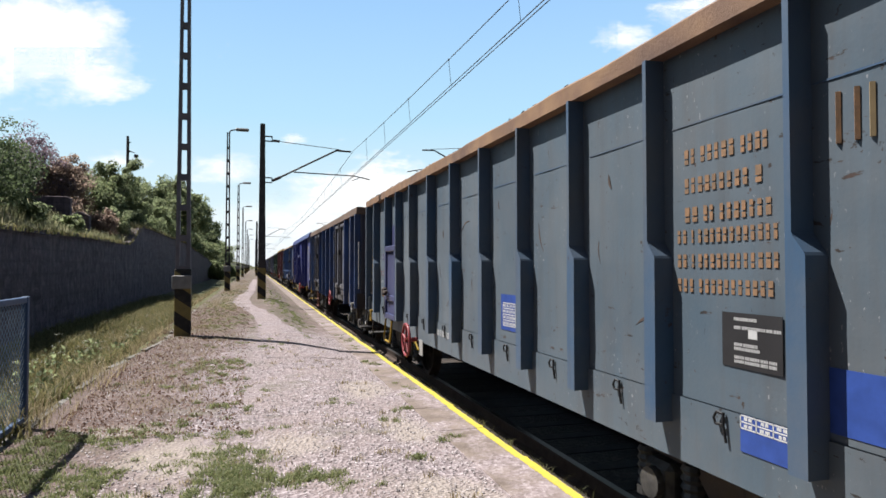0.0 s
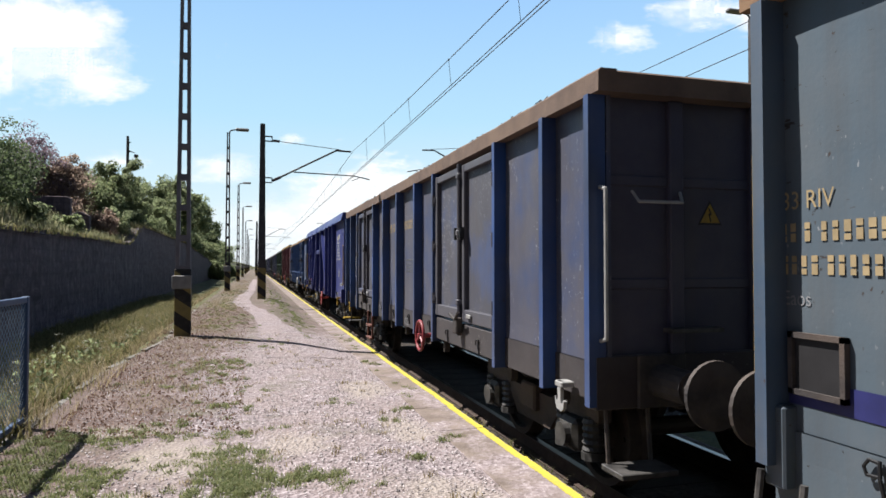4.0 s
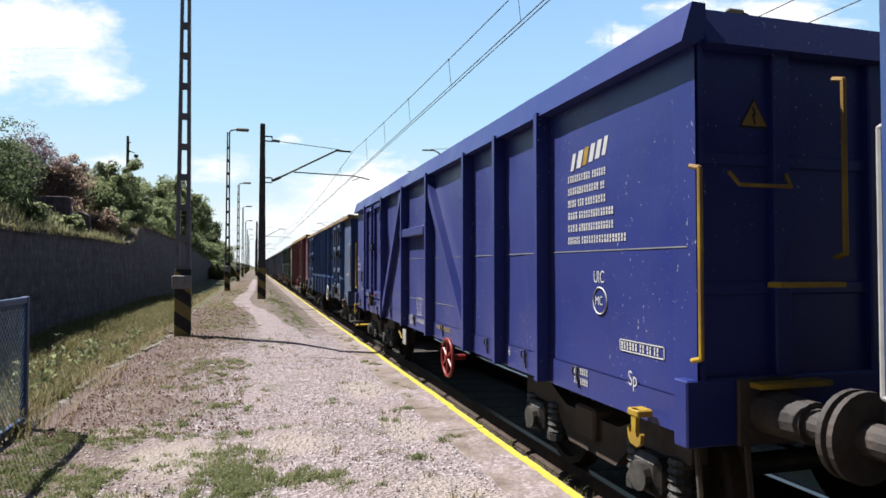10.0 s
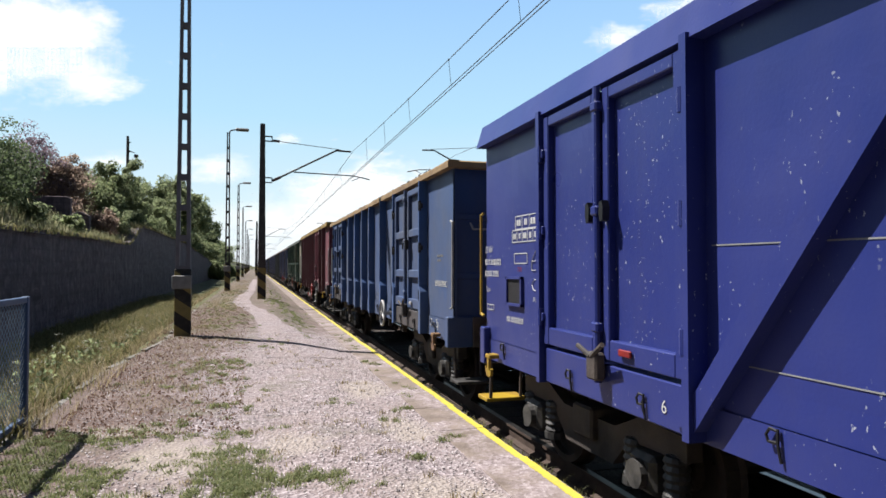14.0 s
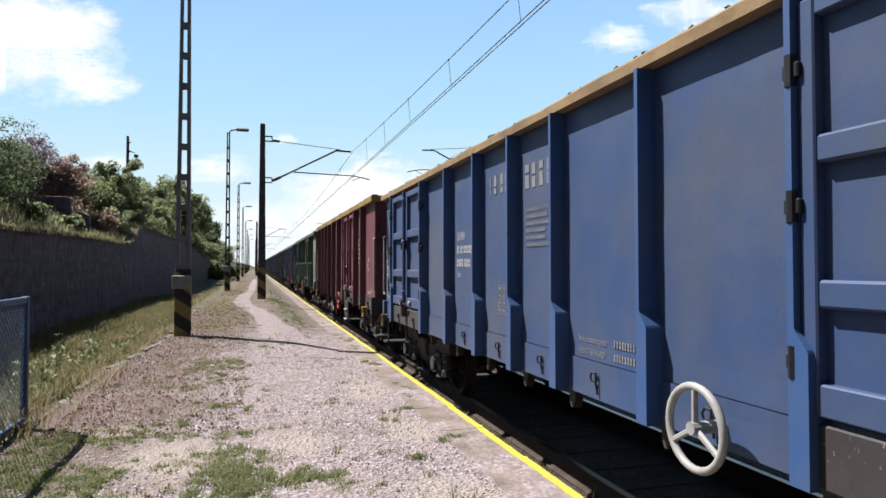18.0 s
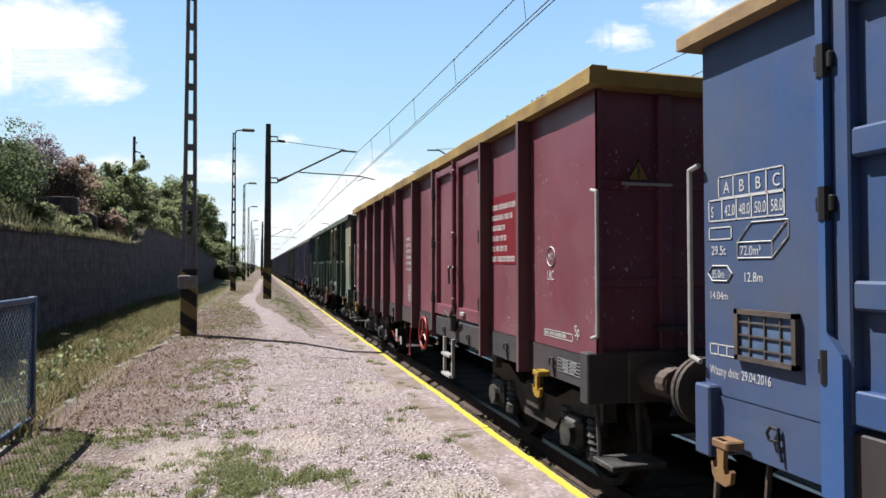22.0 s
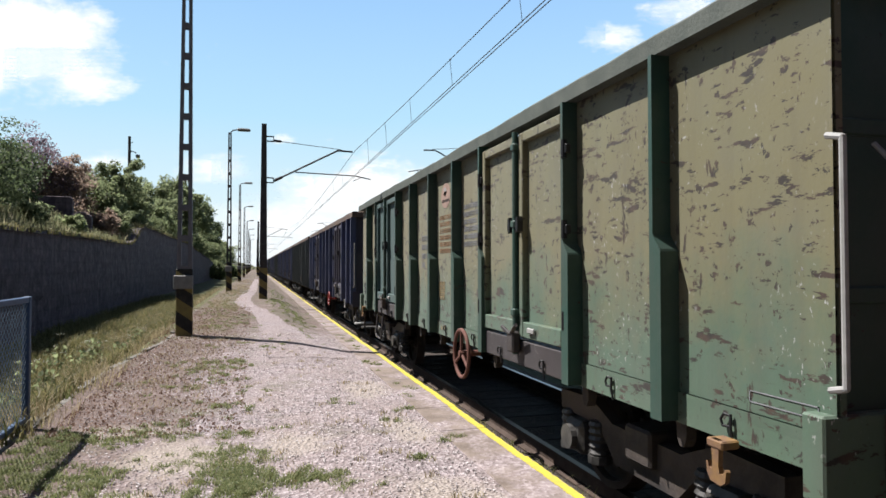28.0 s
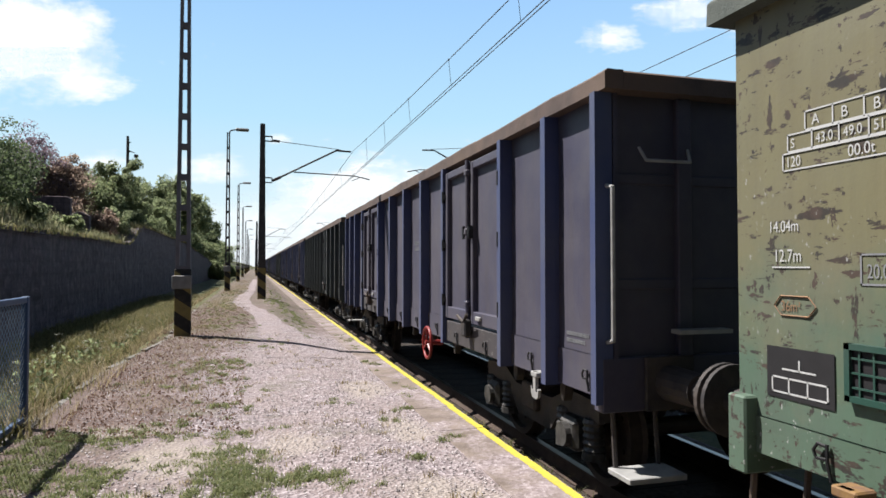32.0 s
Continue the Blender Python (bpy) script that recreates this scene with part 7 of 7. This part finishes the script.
PATCH = [(-0.25, 5.75, 0.26, 0.30, 2.4), (-0.16, 5.2, 0.26, 0.5, 3.6), (-0.1, 4.75, 0.25, 0.35, 2.8), (-0.42, 6.4, 0.40, 0.14, 2.4), (-1.65, 6.6, 0.28, 0.35, 3.8), (-1.7, 5.6, 0.28, 0.8, 3.4), (-1.15, 5.2, 0.25, 0.5, 2.0), (-1.25, 4.5, 0.3, 0.5, 1.8),
         (0.3, 5.05, 0.32, 0.30, 1.8), (0.6, 4.85, 0.22, 0.2, 1.3), (-0.7, 5.4, 0.4, 0.6, 0.25), (-0.6, 7.0, 0.5, 0.3, 0.25), (-1.05, 6.5, 0.25, 0.25, 1.8), (-0.55, 10.3, 0.45, 0.9, 1.0), (-0.1, 8.6, 0.3, 0.5, 0.2), (-0.9, 9.0, 0.5, 0.8, 0.2),
         (-0.7, 16.3, 0.5, 1.5, 1.0), (-0.9, 20.5, 0.35, 2.5, 1.0), (1.1, 19.5, 0.35, 2.6, 1.0), (0.75, 23.5, 0.35, 3.0, 1.0), (1.05, 15.0, 0.2, 2.0, 0.25), (0.9, 7.5, 0.2, 0.4, 0.15), (1.3, 6.4, 0.12, 0.3, 0.2), (-0.9, 30, 0.4, 6, 0.5), (0.9, 32, 0.4, 6, 0.5), (1.75, 5.9, 0.12, 0.2, 0.9), (1.6, 7.1, 0.1, 0.25, 0.6), (1.85, 8.2, 0.1, 0.5, 0.5), (1.8, 10.5, 0.15, 0.8, 0.4), (1.3, 5.2, 0.12, 0.12, 0.8), (1.9, 13.5, 0.12, 2.0, 0.3), (0.2, 12.6, 0.8, 0.5, 0.25), (-0.3, 7.6, 0.5, 0.4, 0.4)]
pp = []
for x, y, rx, ry, dens in PATCH:
    n = int(min(7000 * rx * ry, 2600) * dens) + 60
    k = max(3, n // 45)
    tuft = np.stack([x + rng.normal(size=k) * rx * 0.62, y + rng.normal(size=k) * ry * 0.55], 1)
    q = tuft[rng.integers(0, k, n)] + rng.normal(size=(n, 2)) * 0.03
    q = q[np.abs(q[:, 0] - np.array([path_mid(b) for b in q[:, 1]])) > np.where(q[:, 1] > 12, 0.3, 0.0)]
    pp.append(np.stack([q[:, 0], q[:, 1], [dk(a, b) for a, b in q]], 1))
g4 = blades("grass_patches", np.concatenate(pp), 0.055, M["grass_short"], rng, 0.004, 1.0)
tagged(g4, "short green grass patches in the gravel", "grass", kind="stuff")
g5 = blades("edge_weeds", np.concatenate([strip(3000, 2.10, 2.30, 3, 60, lambda x, y: -0.14, 1.4), clumped(5200, 130, 2.17, 2.24, 3, 50, 0.05, lambda x, y: -0.15, 1.5)]), 0.13, M["grass"], rng, 0.004, 0.8)
tagged(g5, "low green and brown weeds along the platform's edge wall", "weeds", kind="stuff")
g7 = blades("overhanging_grass", strip(9000, -6.1, -5.5, 8, 70, lambda x, y: wall_top(y) + 0.02, 1.2), 0.22, M["grass"], rng, 0.012, 1.0)
tagged(g7, "green grass hanging over the wall's top", "grass", kind="stuff")
g6 = blades("bank_grass", strip(26000, -9.5, -5.8, 10, 70, lambda x, y: bank(x, y) - 0.03, 1.2), 0.4, M["grass_bank"], rng, 0.014)
tagged(g6, "dry grass above the retaining wall", "grass", kind="stuff")

# leaf litter, loose stones
nl = 9000
ly = 6.5 + 14 * rng.uniform(0, 1, nl) ** 1.3
lx = -1.85 + 1.75 * rng.uniform(0, 1, nl) ** 1.4
M["litter"] = leaf_mat("dry_leaf_litter", (0.09999, 0.05467, 0.03777), (0.2267, 0.1458, 0.107), 0.3)
lit_ob = quads("leaf_litter", np.stack([lx, ly, [deck(a, b) + 0.018 for a, b in zip(lx, ly)]], 1), None, 0.015, M["litter"], None, rng, 0.55)
tagged(lit_ob, "dry brown leaf litter on the gravel", "litter", kind="stuff")
ns = 11000
sy = 3.3 + 11 * rng.uniform(0, 1, ns) ** 1.5
sx_ = rng.uniform(-1.7, 1.68, ns)
oct_ = np.array([(1, 0, 0), (-1, 0, 0), (0, 1, 0), (0, -1, 0), (0, 0, 0.75), (0, 0, -0.75)])
tri_ = np.array([(0, 2, 4), (2, 1, 4), (1, 3, 4), (3, 0, 4), (2, 0, 5), (1, 2, 5), (3, 1, 5), (0, 3, 5)])
sv = (oct_[None] * (rng.uniform(0.004, 0.013, ns)[:, None, None]) * rng.uniform(0.6, 1.3, (ns, 6, 1))) + np.stack([sx_, sy, [deck(a, b) + 0.006 for a, b in zip(sx_, sy)]], 1)[:, None]
me = bpy.data.meshes.new("loose_stones")
me.from_pydata(sv.reshape(-1, 3).tolist(), [], (np.arange(ns)[:, None, None] * 6 + tri_[None]).reshape(-1, 3).tolist())
M["pebble"] = leaf_mat("mixed_pebbles", (0.1111, 0.08889, 0.08741), (0.4889, 0.4444, 0.437), 0.0)
me.materials.append(M["pebble"])
tagged(new("loose_stones", me), "loose pale stones on the gravel", "stones", kind="stuff")

# tall flowering weeds by the platform's back
M["petal"] = leaf_mat("white_umbel_petals", (0.3333, 0.3407, 0.2667), (0.4593, 0.4593, 0.3852), 0.3)
for i, (x, y, h) in enumerate([(-2.75, 10.6, 0.85), (-2.6, 9.4, 0.55), (-2.9, 12.6, 0.6), (-2.5, 11.8, 0.5), (-3.1, 14.5, 0.6), (-2.7, 8.5, 0.45), (-2.45, 15.4, 0.55), (-3.3, 11.2, 0.7), (-2.4, 13.4, 0.45)]):
    r_ = np.random.default_rng(900 + i)
    e = new("flowering_weed")
    e.location = (x, y, bank(x, y) - 0.03)
    bm = bmesh.new()
    tube(bm, (0, 0, 0), (0.03, 0.0, h), 0.007, 0.004, 5)
    heads = [Vector((0.03, 0, h))]
    for _ in range(4):
        a, z = r_.uniform(0, 6.28), h * r_.uniform(0.45, 0.8)
        tip = Vector((0.14 * math.cos(a), 0.14 * math.sin(a), z + 0.16))
        tube(bm, (0.02, 0, z), tip, 0.004, 0.003, 4)
        heads.append(tip)
    part("stem", bm, M["grass"], e)
    quads("foliage", np.stack([r_.normal(size=90) * 0.07, r_.normal(size=90) * 0.07, r_.uniform(0.02, h * 0.8, 90)], 1), None, 0.035, M["leaf_pale"], e, r_)
    quads("umbel", np.concatenate([np.array(c) + r_.normal(size=(7, 3)) * np.array((0.025, 0.025, 0.008)) for c in heads]), None, 0.010, M["petal"], e, r_)
    tagged(e, "tall flowering weed with small white umbels in the ditch", "weed", "flowering weeds in the ditch")

# pole on the bank
e = new("utility_pole")
e.location = (-8.5, 49.3, 2.7)
part("shaft", tube(bmesh.new(), (0, 0, -0.5), (0, 0, 7.9), 0.12, 0.09, 10), M["mast"], e)
for z in (7.45, 6.8, 6.2):
    part("insulator_peg", tube(bmesh.new(), (0.08, 0, z), (0.22, 0, z + 0.05), 0.03, seg=6), M["mast"], e)
bm = pipe(bmesh.new(), [(0.08, 0, 6.9), (0.45, 0, 6.75)], 0.03, 6)
box(bm, 0.4, 0.68, -0.10, 0.10, 6.4, 6.65, 0.06)
part("floodlight", bm, M["mast"], e)
tagged(e, "old wooden pole with a floodlight on the bank", "utility pole")

# ---------------------------------------------------------------- clouds, far off
def cloud_mat(name, seed, soft=0.12, top=1.0):
    m = bpy.data.materials.new(name)
    m.use_nodes = True
    n, l = m.node_tree.nodes, m.node_tree.links
    n.clear()
    out = n.new("ShaderNodeOutputMaterial")
    co = n.new("ShaderNodeTexCoord").outputs["Object"]
    mp = n.new("ShaderNodeMapping")
    mp.inputs["Location"].default_value = (seed * 3.7, seed * 1.3, seed)
    l.new(co, mp.inputs[0])
    t = tex(n, l, "Noise", 2.1, 9, mp.outputs[0], 0.62)
    ln = n.new("ShaderNodeVectorMath")
    ln.operation = "LENGTH"
    l.new(co, ln.inputs[0])
    mr = n.new("ShaderNodeMapRange")
    l.new(ln.outputs["Value"], mr.inputs[0])
    mr.inputs[1].default_value, mr.inputs[2].default_value, mr.inputs[3].default_value, mr.inputs[4].default_value = 0.0, 1.0, 0.50, -0.22
    ad = n.new("ShaderNodeMath")
    l.new(t.outputs[0], ad.inputs[0]), l.new(mr.outputs[0], ad.inputs[1])
    al = ramp(n, l, ad.outputs[0], [(0.46, G3(0)), (0.46 + soft, G3(top))])
    em = n.new("ShaderNodeEmission")
    em.inputs["Color"].default_value, em.inputs["Strength"].default_value = (1.0, 1.0, 1.0, 1), 0.476
    tr = n.new("ShaderNodeBsdfTransparent")
    mx = n.new("ShaderNodeMixShader")
    l.new(al.outputs[0], mx.inputs[0]), l.new(tr.outputs[0], mx.inputs[1]), l.new(em.outputs[0], mx.inputs[2])
    l.new(mx.outputs[0], out.inputs["Surface"])
    return m


CLOUDS = []


def cloud(px, py, w, h, seed, soft=0.12, top=1.0, drift=-26):
    """A far cloud bank, named by its bearing: px, py are tangents from the camera's axis times 1150."""
    D = 2000.0
    v = Vector(((px - 784) / 1150, (441 - py) / 1150, -1)) * D
    m = aim(0) @ Matrix.Translation(v)
    me = bpy.data.meshes.new("cloud_backdrop")
    me.from_pydata([(-1.4, -1.4, 0), (1.4, -1.4, 0), (1.4, 1.4, 0), (-1.4, 1.4, 0)], [], [(0, 1, 2, 3)])
    me.materials.append(cloud_mat("cloud", seed, soft, top))
    sx, sy = w / 1150 * D / 2, h / 1150 * D / 2
    ob = new("cloud_backdrop", me)
    ob.scale = (sx, sy, 1)
    ob.matrix_basis = m @ Matrix.Diagonal((sx, sy, 1, 1))
    ob.visible_shadow = False
    tagged(ob, "white summer cloud in the far sky", "cloud", kind="structure")
    CLOUDS.append((ob, m, drift / 1150 * D))


cloud(55, 80, 500, 290, 1, 0.26)
cloud(185, 150, 230, 95, 2, 0.42)
cloud(1105, 66, 170, 70, 3, 0.4, 0.8)
cloud(1245, 20, 250, 100, 4, 0.34)
cloud(400, 300, 200, 90, 5, 0.4, 0.85)
cloud(660, 335, 380, 150, 6, 0.2)
cloud(530, 400, 420, 170, 7, 0.45, 0.9)
cloud(520, 247, 70, 30, 8, 0.4, 0.6)
cloud(210, 285, 150, 50, 9, 0.4, 0.7)
cloud(300, 440, 600, 130, 10, 0.5, 0.6)
cloud(1400, 30, 330, 110, 11, 0.3, 0.9)


def sky_glow_mat():
    """Glowing stand-in for bright hazy sky ahead: pale low down, blue above, fading out sideways and upwards."""
    m = bpy.data.materials.new("sky_glow")
    m.use_nodes = True
    n, l = m.node_tree.nodes, m.node_tree.links
    n.clear()
    out = n.new("ShaderNodeOutputMaterial")
    nm = n.new("ShaderNodeVectorMath")
    nm.operation = "NORMALIZE"
    l.new(n.new("ShaderNodeTexCoord").outputs["Object"], nm.inputs[0])
    sp = n.new("ShaderNodeSeparateXYZ")
    l.new(nm.outputs[0], sp.inputs[0])
    c = ramp(n, l, sp.outputs[2], [(0.0, (0.88, 0.95, 1.0)), (0.09, (0.74, 0.92, 1.0)), (0.22, (0.50, 0.79, 1.0)), (0.38, (0.37, 0.64, 1.0))])
    dt = n.new("ShaderNodeVectorMath")
    dt.operation = "DOT_PRODUCT"
    l.new(nm.outputs[0], dt.inputs[0])
    dt.inputs[1].default_value = (-0.10, 0.995, 0.0)
    side = ramp(n, l, dt.outputs["Value"], [(0.05, G3(0)), (0.55, G3(1))])
    up = ramp(n, l, sp.outputs[2], [(0.45, G3(1)), (0.72, G3(0))])
    al = n.new("ShaderNodeMath")
    al.operation = "MULTIPLY"
    l.new(side.outputs[0], al.inputs[0]), l.new(up.outputs[0], al.inputs[1])
    em = n.new("ShaderNodeEmission")
    l.new(c.outputs[0], em.inputs["Color"])
    em.inputs["Strength"].default_value = 0.413
    tr = n.new("ShaderNodeBsdfTransparent")
    mx = n.new("ShaderNodeMixShader")
    l.new(al.outputs[0], mx.inputs[0]), l.new(tr.outputs[0], mx.inputs[1]), l.new(em.outputs[0], mx.inputs[2])
    l.new(mx.outputs[0], out.inputs["Surface"])
    return m


# glowing sheet added before the dim world sky; its brightness also lights the scene
bm = bmesh.new()
R = 3200.0
g = []
for i in range(49):
    az = radians(-95 + 180 * i / 48)
    g.append([bm.verts.new((R * math.cos(el) * math.sin(az), R * math.cos(el) * math.cos(az), R * math.sin(el))) for el in (radians(-3 + 53 * j / 16) for j in range(17))])
for i in range(48):
    for j in range(16):
        bm.faces.new((g[i][j], g[i + 1][j], g[i + 1][j + 1], g[i][j + 1]))
glow_sky = part("sky_backdrop", bm, sky_glow_mat(), None, smooth=True)
glow_sky.visible_shadow = False
tagged(glow_sky, "glowing backdrop painted as pale hazy blue summer sky", "sky", kind="structure")

# ---------------------------------------------------------------- movement
# how far the train's reference point lies along the line, second by second
TRAIN = (28.710, 25.922, 23.119, 20.348, 17.595, 14.870, 12.239, 9.735, 7.301, 4.947, 2.674, 0.450, -1.842, -4.056, -6.278, -8.471, -10.608, -12.720, -14.848, -17.013, -19.215, -21.469, -23.762, -26.116, -28.570, -31.116, -33.754, -36.493, -39.333, -42.268, -45.295, -48.366, -51.466)
START = {0: -42.04, 1: -28.00, 2: -14.24, 3: -0.506, 4: 13.97, 5: 28.07, 6: 41.695, 7: 56.03}
for k in range(8, 23):
    START[k] = 56.03 + 14.04 * (k - 7)


def motions():
    """The train rolls in at walking pace; its wheels turn; the clouds drift."""
    for k, w in W.items():
        walk(w, [(t, pose(TRACK_X, s + START[k], RAIL_Z)) for t, s in enumerate(TRAIN)])
    fine = [0.2 * i for i in range(161)]
    gone = np.interp(fine, range(len(TRAIN)), TRAIN)
    for k in range(1, 8):
        for b in W[k].children:
            if b.name.startswith("bogie"):
                for ws in b.children:
                    if ws.name.startswith("wheelset"):
                        x, y, z = ws.location
                        walk(ws, [(t, pose(x, y, z, math.degrees((TRAIN[0] - s) / 0.46))) for t, s in zip(fine, gone)])
    for ob, m, d in CLOUDS:
        sc = ob.scale.copy()
        walk(ob, [(0, m), (32, m @ Matrix.Translation((d, 0, 0)))])
        ob.scale = sc


motions()
